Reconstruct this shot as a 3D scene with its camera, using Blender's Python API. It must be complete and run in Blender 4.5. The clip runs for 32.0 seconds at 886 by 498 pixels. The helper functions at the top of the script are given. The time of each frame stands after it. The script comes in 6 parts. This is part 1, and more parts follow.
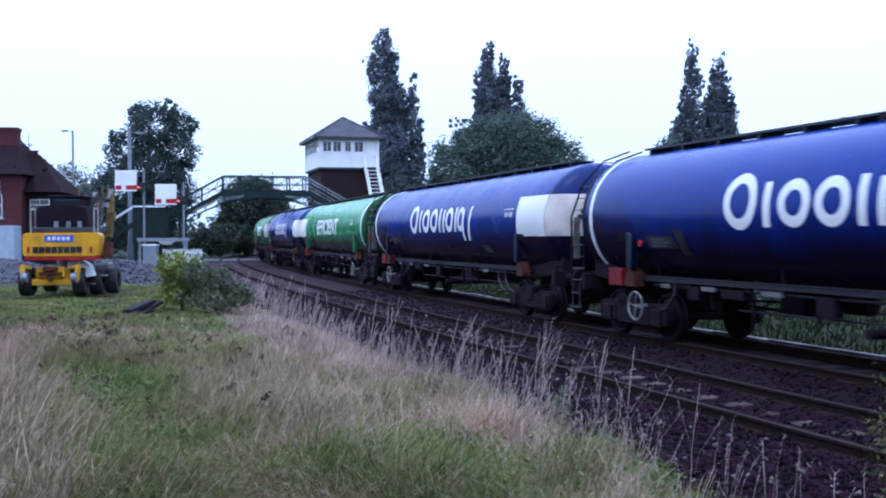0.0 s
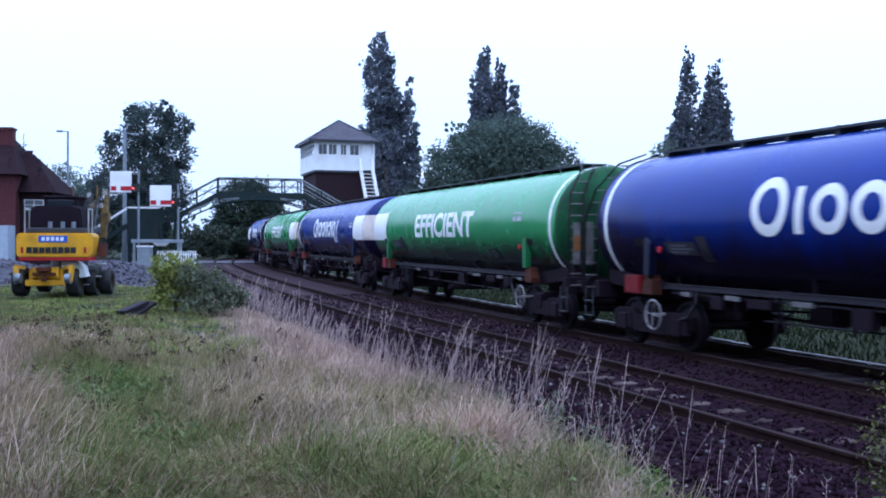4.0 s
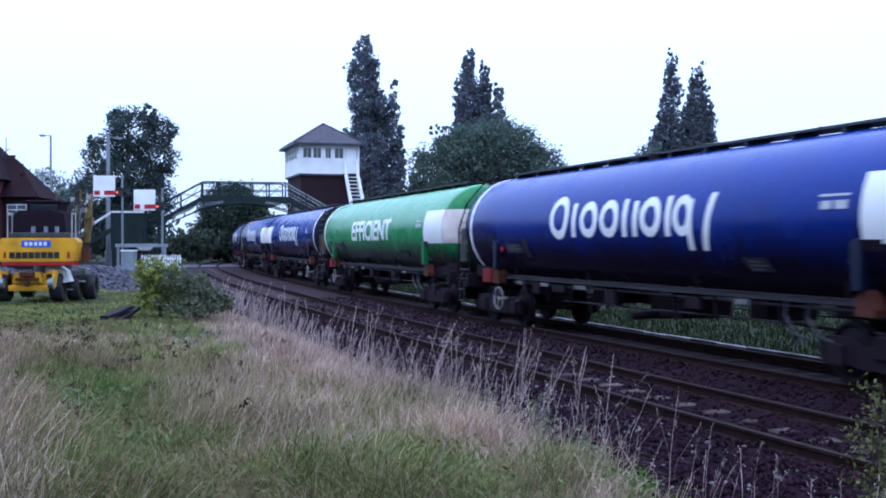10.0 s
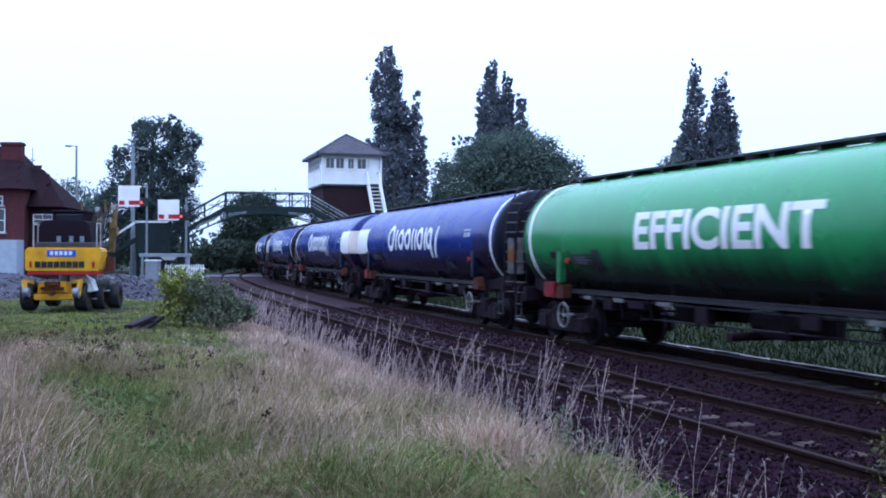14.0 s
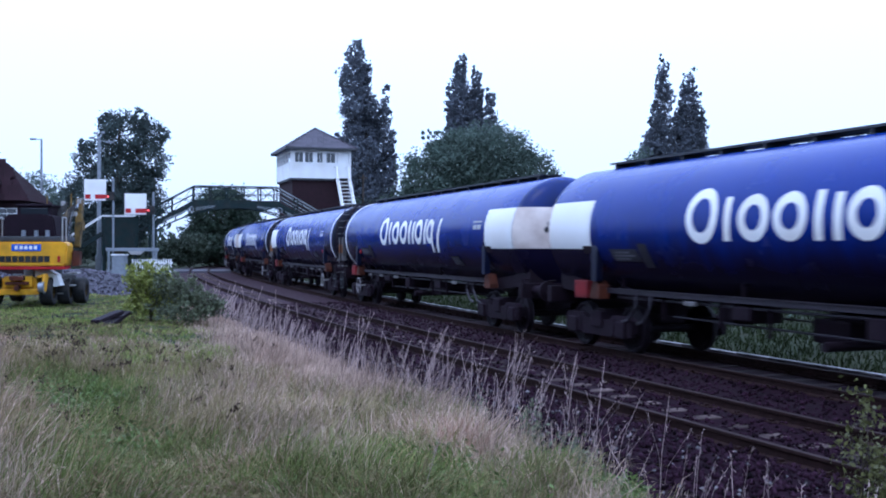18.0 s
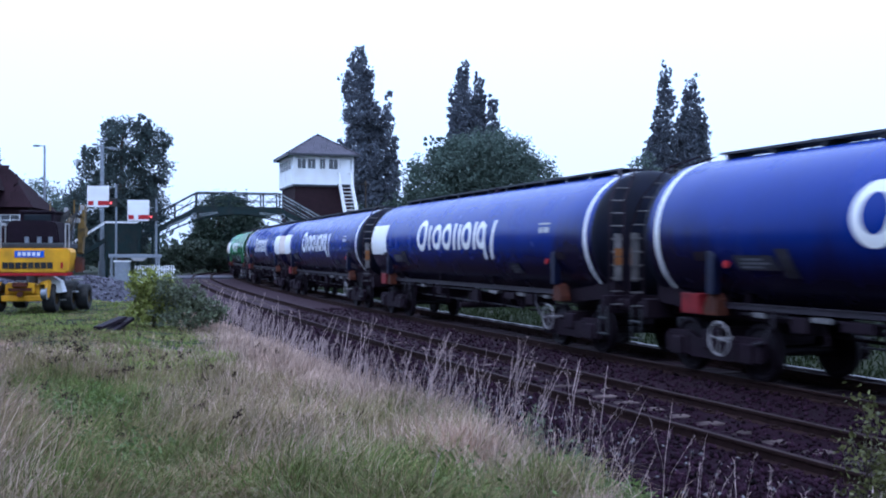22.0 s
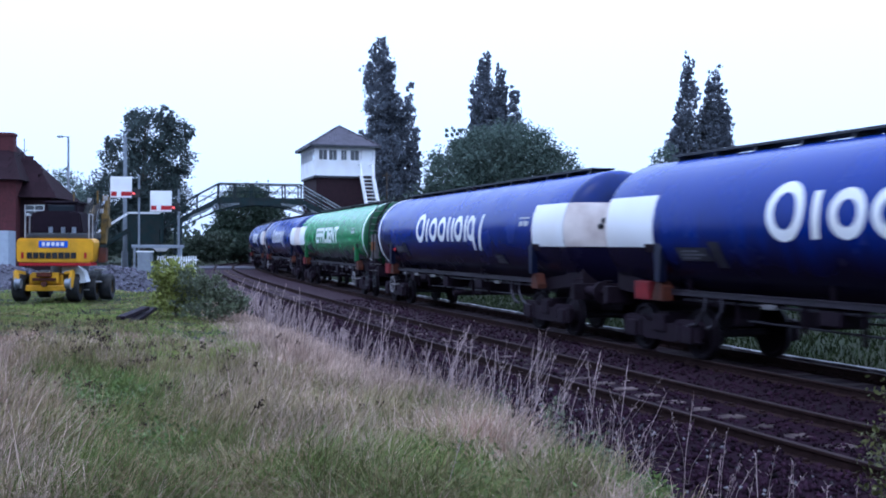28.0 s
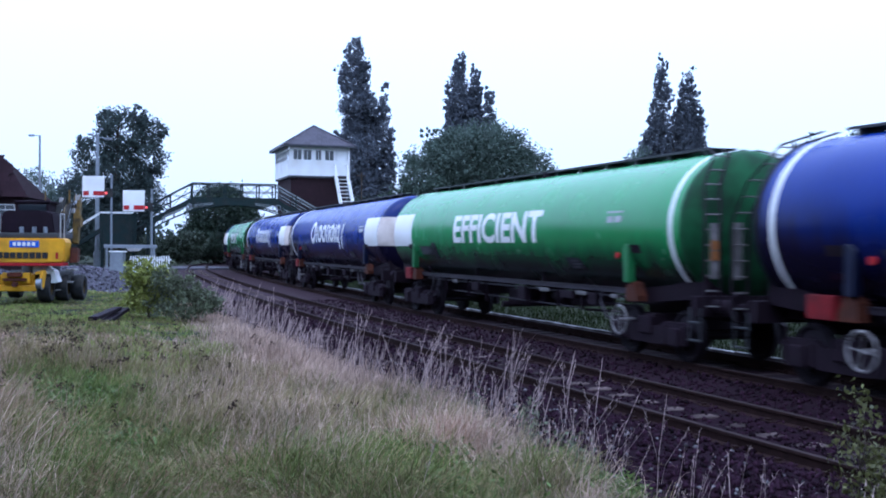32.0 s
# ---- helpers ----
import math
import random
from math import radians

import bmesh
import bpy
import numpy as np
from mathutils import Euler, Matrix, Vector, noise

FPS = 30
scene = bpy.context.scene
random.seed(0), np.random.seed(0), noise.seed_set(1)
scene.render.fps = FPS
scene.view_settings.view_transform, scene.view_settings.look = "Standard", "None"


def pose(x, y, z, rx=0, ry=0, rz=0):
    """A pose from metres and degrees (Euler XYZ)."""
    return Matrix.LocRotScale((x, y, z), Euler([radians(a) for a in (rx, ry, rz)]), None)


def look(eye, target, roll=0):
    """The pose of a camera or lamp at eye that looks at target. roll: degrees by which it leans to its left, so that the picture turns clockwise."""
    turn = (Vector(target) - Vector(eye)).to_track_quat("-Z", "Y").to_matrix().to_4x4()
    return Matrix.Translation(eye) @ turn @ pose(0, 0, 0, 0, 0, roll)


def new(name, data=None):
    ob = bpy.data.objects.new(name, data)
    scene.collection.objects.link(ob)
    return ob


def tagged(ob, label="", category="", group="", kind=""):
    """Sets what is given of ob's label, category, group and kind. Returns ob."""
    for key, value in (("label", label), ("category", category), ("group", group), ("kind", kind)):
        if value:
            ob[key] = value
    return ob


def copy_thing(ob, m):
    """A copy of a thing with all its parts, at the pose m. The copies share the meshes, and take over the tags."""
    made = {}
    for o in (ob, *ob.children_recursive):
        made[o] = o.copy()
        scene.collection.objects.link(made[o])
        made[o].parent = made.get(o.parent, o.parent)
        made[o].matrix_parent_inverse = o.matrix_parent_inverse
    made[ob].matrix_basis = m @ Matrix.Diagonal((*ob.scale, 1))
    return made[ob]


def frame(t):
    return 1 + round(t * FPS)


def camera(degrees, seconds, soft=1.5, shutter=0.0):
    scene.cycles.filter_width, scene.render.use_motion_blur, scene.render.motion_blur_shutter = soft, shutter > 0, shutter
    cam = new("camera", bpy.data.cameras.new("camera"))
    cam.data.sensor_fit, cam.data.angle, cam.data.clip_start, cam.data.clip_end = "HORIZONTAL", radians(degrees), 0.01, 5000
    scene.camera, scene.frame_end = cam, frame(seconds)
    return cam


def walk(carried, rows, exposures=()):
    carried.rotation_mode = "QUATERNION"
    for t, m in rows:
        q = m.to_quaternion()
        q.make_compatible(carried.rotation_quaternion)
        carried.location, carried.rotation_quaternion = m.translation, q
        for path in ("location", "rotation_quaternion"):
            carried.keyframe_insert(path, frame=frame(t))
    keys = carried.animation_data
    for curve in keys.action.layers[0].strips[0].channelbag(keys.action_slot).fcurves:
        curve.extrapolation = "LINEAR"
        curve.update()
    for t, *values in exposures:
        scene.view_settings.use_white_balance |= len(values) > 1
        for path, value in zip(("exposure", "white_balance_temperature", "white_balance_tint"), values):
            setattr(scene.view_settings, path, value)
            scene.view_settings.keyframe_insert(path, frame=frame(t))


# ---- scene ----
# carried by hand on one spot beside the line
cam = camera(46.0, 32.0, soft=1.9, shutter=0.8)
EYE = (0.0, 0.0, 2.016)
ROWS = [
    (0, 1.054, -0.731, 0.302), (0.5, 0.344, -0.497, -0.458), (1, 0.596, -0.790, -0.739), (1.5, 0.422, -0.966, -0.658), (2, 0.409, -0.828, -0.233),
    (2.5, 0.525, -0.754, -0.136), (3, 0.779, -0.917, -0.169), (3.5, 0.884, -0.590, -0.246), (5.5, 0.125, -0.409, -0.165), (6, 0.241, -0.216, -0.089),
    (6.5, 0.152, -0.120, -0.187), (7, -0.076, -0.460, -0.018), (7.5, 0.073, -0.456, 0.012), (8, -0.100, -0.565, 0.023),
    (8.5, -0.287, -0.552, -0.002), (9, 0.000, -0.500, -0.175), (9.5, 0.218, -0.437, -0.250), (10, -0.045, -0.354, 0.064),
    (10.5, 0.193, -0.431, 0.059), (11, 0.577, -0.047, -0.043), (11.5, 0.996, -0.228, -0.130), (12, 1.039, -0.048, -0.143),
    (12.5, 0.994, 0.020, -0.129), (13, 0.983, -0.161, -0.002), (13.5, 0.994, 0.311, 0.078), (14, 1.173, 0.224, -0.095), (14.5, 0.940, 0.158, -0.098),
    (16.5, -0.097, 0.132, 0.309), (17, 0.143, 0.296, 0.225), (17.5, -0.047, -0.160, 0.078), (18, -0.509, -0.082, -0.092),
    (18.5, -0.817, -0.100, 0.023), (19, -0.644, -0.237, 0.073), (19.5, -0.478, -0.157, 0.060), (20, -0.518, -0.503, -0.059),
    (20.5, -0.707, -0.856, 0.029), (21, -0.617, -0.754, -0.041), (21.5, -0.821, -0.221, -0.085), (22, -0.366, 0.251, -0.038),
    (22.5, -0.031, 0.319, -0.041), (23, 0.204, 0.410, 0.002), (23.5, 0.703, 0.307, -0.183), (24, 0.773, 0.426, -0.166), (24.5, 0.811, 0.479, -0.458),
    (25, 0.766, 0.252, -0.332), (25.5, 0.816, 0.342, -0.365), (27.5, 0.717, -0.171, -0.644), (28, 0.782, -0.217, -0.240),
    (28.5, 0.556, -0.362, -0.236), (29, 0.630, -0.033, -0.354), (29.5, 0.380, 0.041, -0.502), (30, 0.219, -0.069, -0.214),
    (30.5, -0.015, -0.248, -0.243), (31, -0.788, -0.269, 0.061), (31.5, -0.804, -0.202, -0.153), (32, -0.604, -0.189, -0.321),
]
walk(cam, [(t, pose(*EYE, 90 + p, r, y)) for t, y, p, r in ROWS], exposures=[(0.0, 0.06, 5160, 20), (32.0, 0.06, 5160, 20)])

# ---- light: a bright overcast sky, a weak wide sun ----
world = bpy.data.worlds.new("overcast")
scene.world = world
world.use_nodes = True
wn = world.node_tree.nodes
wl = world.node_tree.links
sky = wn.new("ShaderNodeTexSky")
sky.sky_type = 'NISHITA'
sky.sun_disc = False
sky.sun_elevation = radians(63)
sky.sun_rotation = radians(211)
sky.air_density, sky.dust_density = 1.15, 2.9
cloud = wn.new("ShaderNodeMix")
cloud.data_type = 'RGBA'
cloud.inputs["Factor"].default_value = 0.85
wl.new(sky.outputs[0], cloud.inputs["A"])
# cloud cover, twice as bright overhead as at the horizon
where = wn.new("ShaderNodeTexCoord")
split = wn.new("ShaderNodeSeparateXYZ")
wl.new(where.outputs["Generated"], split.inputs[0])
dome = wn.new("ShaderNodeMapRange")
dome.inputs["From Min"].default_value, dome.inputs["From Max"].default_value = 0.0, 1.0
dome.inputs["To Min"].default_value, dome.inputs["To Max"].default_value = 1.15, 2.9
wl.new(split.outputs["Z"], dome.inputs["Value"])
tone = wn.new("ShaderNodeVectorMath")
tone.operation = 'SCALE'
tone.inputs[0].default_value = (8.4, 10.0, 11.7)
wl.new(dome.outputs[0], tone.inputs["Scale"])
wl.new(tone.outputs[0], cloud.inputs["B"])
wl.new(cloud.outputs["Result"], wn["Background"].inputs["Color"])
wn["Background"].inputs["Strength"].default_value = 0.10

sun_data = bpy.data.lights.new("sun", 'SUN')
sun_data.energy = 0.7
sun_data.angle = radians(25)
sun_data.color = (1.0, 0.97, 0.93)
sun = new("sun", sun_data)
sun.matrix_world = look((-15, -5, 60), (0, 20, 0))
scene.view_settings.exposure = 0.0


# ---- the line of the railway: metres along it, and metres aside (towards the field is plus) ----
GX, GW = np.polynomial.legendre.leggauss(24)
X0, HEADING, BEND, BEND2 = 8.457, -1.19115, 0.0017941, 1.052e-05
SIX_FOOT = 3.55


def bend(s):
    # past the footbridge the line turns away more sharply
    return HEADING + BEND * s + BEND2 * s * s / 2 - 1.0e-4 * np.minimum(s + 76, 0) ** 2


def line(s, aside=0.0):
    u = (GX + 1) / 2 * s
    a = bend(u)
    x, y = X0 + (GW * np.cos(a)).sum() * s / 2, (GW * np.sin(a)).sum() * s / 2
    t = float(bend(s))
    return x + math.sin(t) * aside, y - math.cos(t) * aside, t


TAB_S = np.arange(-330.0, 80.0, 1.0)
TAB = np.array([line(s) for s in TAB_S])


def along(x, y):
    """Metres along the near line and aside of it, for points of the ground."""
    x, y = np.atleast_1d(x), np.atleast_1d(y)
    d = (TAB[:, 0][None] - x[:, None]) ** 2 + (TAB[:, 1][None] - y[:, None]) ** 2
    i = d.argmin(1)
    t = TAB[i, 2]
    dx, dy = x - TAB[i, 0], y - TAB[i, 1]
    return TAB_S[i] + dx * np.cos(t) + dy * np.sin(t), dx * np.sin(t) - dy * np.cos(t)


# ---- mesh helpers ----
def finish(name, bm, material, smooth=None):
    me = bpy.data.meshes.new(name)
    bmesh.ops.recalc_face_normals(bm, faces=bm.faces)
    bm.to_mesh(me)
    bm.free()
    for m in material if isinstance(material, (list, tuple)) else [material]:
        me.materials.append(m)
    if smooth:
        for p in me.polygons:
            p.use_smooth = True
        me.set_sharp_from_angle(angle=radians(smooth))
    return me


def part(name, bm, material, parent=None, label="", smooth=None, at=None):
    ob = new(name, finish(name, bm, material, smooth))
    if parent is not None:
        ob.parent = parent
    if at is not None:
        ob.matrix_basis = at
    if label:
        ob["label"] = label
    return ob


def same(name, ob, parent, at):
    """Another piece on the same mesh."""
    o = new(name, ob.data)
    o.parent = parent
    o.matrix_basis = at
    if "label" in ob:
        o["label"] = ob["label"]
    return o


def thing(name, label, category, at=None, group="", kind=""):
    ob = new(name)
    ob.empty_display_size = 0.2
    if at is not None:
        ob.matrix_basis = at
    return tagged(ob, label, category, group, kind)


def box(bm, x0, x1, y0, y1, z0, z1, bevel=0.0, m=None, mat=0):
    r = bmesh.ops.create_cube(bm, size=1.0)
    vs = r["verts"]
    bmesh.ops.transform(bm, verts=vs, matrix=Matrix.Translation(((x0 + x1) / 2, (y0 + y1) / 2, (z0 + z1) / 2)) @ Matrix.Diagonal((abs(x1 - x0), abs(y1 - y0), abs(z1 - z0), 1)))
    if m is not None:
        bmesh.ops.transform(bm, verts=vs, matrix=m)
    if mat:
        for f in {f for v in vs for f in v.link_faces}:
            f.material_index = mat
    if bevel:
        es = list({e for v in vs for e in v.link_edges})
        bmesh.ops.bevel(bm, geom=es, offset=bevel, segments=2, affect='EDGES', profile=0.6)
    return vs


def rod(bm, a, b, r, seg=8, r2=None, caps=True):
    a, b = Vector(a), Vector(b)
    d = b - a
    m = Matrix.Translation((a + b) / 2) @ d.to_track_quat('Z', 'Y').to_matrix().to_4x4()
    bmesh.ops.create_cone(bm, cap_ends=caps, segments=seg, radius1=r, radius2=r if r2 is None else r2, depth=d.length, matrix=m)


def beam(bm, a, b, w, h):
    """A bar of rectangular section from a to b."""
    a, b = Vector(a), Vector(b)
    d = b - a
    q = d.to_track_quat('X', 'Z').to_matrix().to_4x4()
    box(bm, -d.length / 2, d.length / 2, -w / 2, w / 2, -h / 2, h / 2, m=Matrix.Translation((a + b) / 2) @ q)


def ring(bm, centre, axis, R, r, seg=24, sub=6):
    q = Vector(axis).to_track_quat('Z', 'Y').to_matrix().to_4x4()
    m = Matrix.Translation(centre) @ q
    vs = [[bm.verts.new(m @ Vector(((R + r * math.cos(b)) * math.cos(a), (R + r * math.cos(b)) * math.sin(a), r * math.sin(b))))
           for b in [2 * math.pi * j / sub for j in range(sub)]] for a in [2 * math.pi * i / seg for i in range(seg)]]
    for i in range(seg):
        for j in range(sub):
            bm.faces.new((vs[i][j], vs[(i + 1) % seg][j], vs[(i + 1) % seg][(j + 1) % sub], vs[i][(j + 1) % sub]))


def prism(bm, pts, h0, h1, plane="xz", mat=0):
    """A flat outline given thickness along the missing axis."""
    def v(p, h):
        return bm.verts.new({"xz": (p[0], h, p[1]), "xy": (p[0], p[1], h), "yz": (h, p[0], p[1])}[plane])
    a, b = [v(p, h0) for p in pts], [v(p, h1) for p in pts]
    n = len(pts)
    fs = [bm.faces.new(a), bm.faces.new(b[::-1])] + [bm.faces.new((a[i], b[i], b[(i + 1) % n], a[(i + 1) % n])) for i in range(n)]
    for f in fs:
        f.material_index = mat
    return fs


def lathe(bm, prof, seg=32, m=None, mat=0):
    """Revolve (radius, x) pairs about the x axis."""
    m = m or Matrix()
    rows = []
    for r, x in prof:
        if r < 1e-5:
            rows.append([bm.verts.new(m @ Vector((x, 0, 0)))])
        else:
            rows.append([bm.verts.new(m @ Vector((x, r * math.sin(2 * math.pi * i / seg), r * math.cos(2 * math.pi * i / seg)))) for i in range(seg)])
    for a, b in zip(rows, rows[1:]):
        for i in range(seg):
            j = (i + 1) % seg
            q = [a[i % len(a)], a[j % len(a)], b[j % len(b)], b[i % len(b)]]
            q = list(dict.fromkeys(q))
            if len(q) > 2:
                f = bm.faces.new(q)
                f.material_index = mat


def raw(name, verts, faces, material, smooth=False):
    me = bpy.data.meshes.new(name)
    me.from_pydata(verts, [], faces)
    for m in material if isinstance(material, (list, tuple)) else [material]:
        me.materials.append(m)
    if smooth:
        me.polygons.foreach_set("use_smooth", [True] * len(me.polygons))
    return me


def tri_soup(name, V, F, material):
    """A mesh from numpy arrays of corners and triangles or quads."""
    me = bpy.data.meshes.new(name)
    k = F.shape[1]
    me.vertices.add(len(V))
    me.vertices.foreach_set("co", np.ascontiguousarray(V, dtype=np.float32).ravel())
    me.loops.add(F.size)
    me.loops.foreach_set("vertex_index", np.ascontiguousarray(F, dtype=np.int32).ravel())
    me.polygons.add(len(F))
    me.polygons.foreach_set("loop_start", np.arange(0, F.size, k, dtype=np.int32))
    me.polygons.foreach_set("loop_total", np.full(len(F), k, dtype=np.int32))
    me.update(calc_edges=True)
    me.materials.append(material)
    return me


# ---- materials ----
def mat(name, color, rough=0.6, metal=0.0, vary=0.25, scale=6.0, bump=0.0, bump_scale=60.0, dirt=None, dirt_amount=0.0, dirt_scale=1.2,
        island=0.0, obj=0.0, coat=0.0, spec=0.2, translucent=0.0):
    m = bpy.data.materials.new(name)
    m.use_nodes = True
    N, L = m.node_tree.nodes, m.node_tree.links
    b = N["Principled BSDF"]
    b.inputs["Roughness"].default_value, b.inputs["Metallic"].default_value = rough, metal
    b.inputs["Specular IOR Level"].default_value = spec
    b.inputs["Coat Weight"].default_value = coat
    b.inputs["Coat Roughness"].default_value = 0.12
    co = N.new("ShaderNodeTexCoord")
    n1 = N.new("ShaderNodeTexNoise")
    n1.inputs["Scale"].default_value, n1.inputs["Detail"].default_value = scale, 6
    L.new(co.outputs["Object"], n1.inputs["Vector"])
    ramp = N.new("ShaderNodeMapRange")
    ramp.inputs["From Min"].default_value, ramp.inputs["From Max"].default_value = 0.25, 0.75
    ramp.inputs["To Min"].default_value, ramp.inputs["To Max"].default_value = 1 - vary, 1 + vary
    L.new(n1.outputs["Fac"], ramp.inputs["Value"])
    last = ramp.outputs[0]
    for amount, node, sock in ((island, "ShaderNodeNewGeometry", "Random Per Island"), (obj, "ShaderNodeObjectInfo", "Random")):
        if amount:
            g = N.new(node)
            r = N.new("ShaderNodeMapRange")
            r.inputs["To Min"].default_value, r.inputs["To Max"].default_value = 1 - amount, 1 + amount
            L.new(g.outputs[sock], r.inputs["Value"])
            mu = N.new("ShaderNodeMath")
            mu.operation = 'MULTIPLY'
            L.new(last, mu.inputs[0])
            L.new(r.outputs[0], mu.inputs[1])
            last = mu.outputs[0]
    mx = N.new("ShaderNodeVectorMath")
    mx.operation = 'SCALE'
    mx.inputs[0].default_value = color
    L.new(last, mx.inputs["Scale"])
    col = mx.outputs[0]
    if dirt:
        n2 = N.new("ShaderNodeTexNoise")
        n2.inputs["Scale"].default_value, n2.inputs["Detail"].default_value = dirt_scale, 8
        L.new(co.outputs["Object"], n2.inputs["Vector"])
        r2 = N.new("ShaderNodeMapRange")
        r2.inputs["From Min"].default_value, r2.inputs["From Max"].default_value = 0.42, 0.68
        r2.inputs["To Max"].default_value = dirt_amount
        L.new(n2.outputs["Fac"], r2.inputs["Value"])
        mi = N.new("ShaderNodeMix")
        mi.data_type = 'RGBA'
        L.new(r2.outputs[0], mi.inputs["Factor"])
        L.new(col, mi.inputs["A"])
        mi.inputs["B"].default_value = (*dirt, 1)
        col = mi.outputs["Result"]
    L.new(col, b.inputs["Base Color"])
    rr = N.new("ShaderNodeMapRange")
    rr.inputs["To Min"].default_value, rr.inputs["To Max"].default_value = max(rough - 0.12, 0.03), min(rough + 0.12, 1)
    L.new(n1.outputs["Fac"], rr.inputs["Value"])
    L.new(rr.outputs[0], b.inputs["Roughness"])
    if bump:
        n3 = N.new("ShaderNodeTexNoise")
        n3.inputs["Scale"].default_value, n3.inputs["Detail"].default_value = bump_scale, 4
        L.new(co.outputs["Object"], n3.inputs["Vector"])
        bp = N.new("ShaderNodeBump")
        bp.inputs["Strength"].default_value, bp.inputs["Distance"].default_value = min(bump, 1.0), 0.02
        L.new(n3.outputs["Fac"], bp.inputs["Height"])
        L.new(bp.outputs[0], b.inputs["Normal"])
    if translucent:
        tr = N.new("ShaderNodeBsdfTranslucent")
        L.new(col, tr.inputs["Color"])
        ms = N.new("ShaderNodeMixShader")
        ms.inputs[0].default_value = translucent
        L.new(b.outputs[0], ms.inputs[1])
        L.new(tr.outputs[0], ms.inputs[2])
        L.new(ms.outputs[0], N["Material Output"].inputs["Surface"])
    return m


def lamp_mat(name, color, strength):
    m = bpy.data.materials.new(name)
    m.use_nodes = True
    b = m.node_tree.nodes["Principled BSDF"]
    b.inputs["Base Color"].default_value = (*color, 1)
    b.inputs["Emission Color"].default_value = (*color, 1)
    b.inputs["Emission Strength"].default_value = strength
    return m


def tank_mat(name, paint, grime_shade, low, high, gloss, ends=0.0):
    """Glossy tank paint; streaked wheel-thrown grime, with belly shade put into the same dark tone."""
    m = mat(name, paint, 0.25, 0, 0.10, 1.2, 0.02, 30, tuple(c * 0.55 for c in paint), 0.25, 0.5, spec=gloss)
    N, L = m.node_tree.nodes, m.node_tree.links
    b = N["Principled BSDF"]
    plain = b.inputs["Base Color"].links[0].from_socket
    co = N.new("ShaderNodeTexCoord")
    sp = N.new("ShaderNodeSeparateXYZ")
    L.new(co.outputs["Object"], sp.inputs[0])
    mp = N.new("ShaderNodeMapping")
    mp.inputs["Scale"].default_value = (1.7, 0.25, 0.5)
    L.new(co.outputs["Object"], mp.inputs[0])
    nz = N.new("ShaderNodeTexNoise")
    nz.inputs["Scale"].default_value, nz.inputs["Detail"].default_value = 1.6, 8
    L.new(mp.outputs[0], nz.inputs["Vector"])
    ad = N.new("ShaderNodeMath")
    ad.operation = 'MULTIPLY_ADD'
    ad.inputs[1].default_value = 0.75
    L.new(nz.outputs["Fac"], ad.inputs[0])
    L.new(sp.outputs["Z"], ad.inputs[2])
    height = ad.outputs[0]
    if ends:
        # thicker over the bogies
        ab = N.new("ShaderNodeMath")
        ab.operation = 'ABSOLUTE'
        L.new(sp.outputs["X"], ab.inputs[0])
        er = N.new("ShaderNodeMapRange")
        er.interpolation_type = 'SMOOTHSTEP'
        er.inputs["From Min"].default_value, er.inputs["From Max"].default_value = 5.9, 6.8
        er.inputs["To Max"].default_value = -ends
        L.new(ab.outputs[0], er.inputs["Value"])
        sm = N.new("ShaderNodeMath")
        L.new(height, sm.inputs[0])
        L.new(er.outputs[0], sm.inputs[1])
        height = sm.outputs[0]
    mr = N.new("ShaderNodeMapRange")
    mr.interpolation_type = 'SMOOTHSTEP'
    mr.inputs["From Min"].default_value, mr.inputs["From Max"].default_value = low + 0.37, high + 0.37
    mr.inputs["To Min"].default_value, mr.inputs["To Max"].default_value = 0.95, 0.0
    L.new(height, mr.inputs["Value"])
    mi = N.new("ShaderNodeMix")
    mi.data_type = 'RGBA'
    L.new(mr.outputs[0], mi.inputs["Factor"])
    L.new(plain, mi.inputs["A"])
    mi.inputs["B"].default_value = (*grime_shade, 1)
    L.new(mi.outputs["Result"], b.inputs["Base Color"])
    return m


# blue darkens higher up: grime plus the dark lower-half reflection, both as colour
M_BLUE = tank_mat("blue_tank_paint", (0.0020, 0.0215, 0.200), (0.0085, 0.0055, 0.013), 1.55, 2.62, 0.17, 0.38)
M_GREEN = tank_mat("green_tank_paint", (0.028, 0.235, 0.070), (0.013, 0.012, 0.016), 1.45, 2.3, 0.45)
M_WHITE = mat("white_paint", (0.78, 0.78, 0.78), 0.45, 0, 0.05, 2.0, 0, 60, (0.5, 0.44, 0.38), 0.35, 1.0)
M_UNDER = mat("grimy_steel", (0.0128, 0.0068, 0.0124), 0.75, 0.0, 0.35, 4.0, 0.3, 40, (0.015, 0.010, 0.013), 0.5, 2.0, spec=0.12)
M_RAILBAR = mat("grimy_grey_rail", (0.026, 0.020, 0.029), 0.55, 0, 0.35, 4.0, 0.2, 40, (0.014, 0.012, 0.016), 0.6, 2.5, spec=0.3)
M_PALETAG = mat("pale_worn_tag", (0.16, 0.15, 0.15), 0.6, 0, 0.4, 6.0, 0.1, 40, (0.05, 0.045, 0.05), 0.6, 4.0)
M_WHEEL = mat("wheel_steel", (0.0105, 0.0068, 0.0112), 0.65, 0.0, 0.3, 6.0, 0.2, 40, spec=0.15)
M_ORANGE = mat("orange_primer", (0.085, 0.023, 0.012), 0.7, 0, 0.3, 5.0, 0.2, 40, (0.035, 0.016, 0.012), 0.85, 3.0)
M_WHEELRIM = mat("worn_pale_paint", (0.24, 0.225, 0.23), 0.7, 0, 0.3, 6.0, 0.1, 40, (0.07, 0.055, 0.06), 0.7, 5.0)
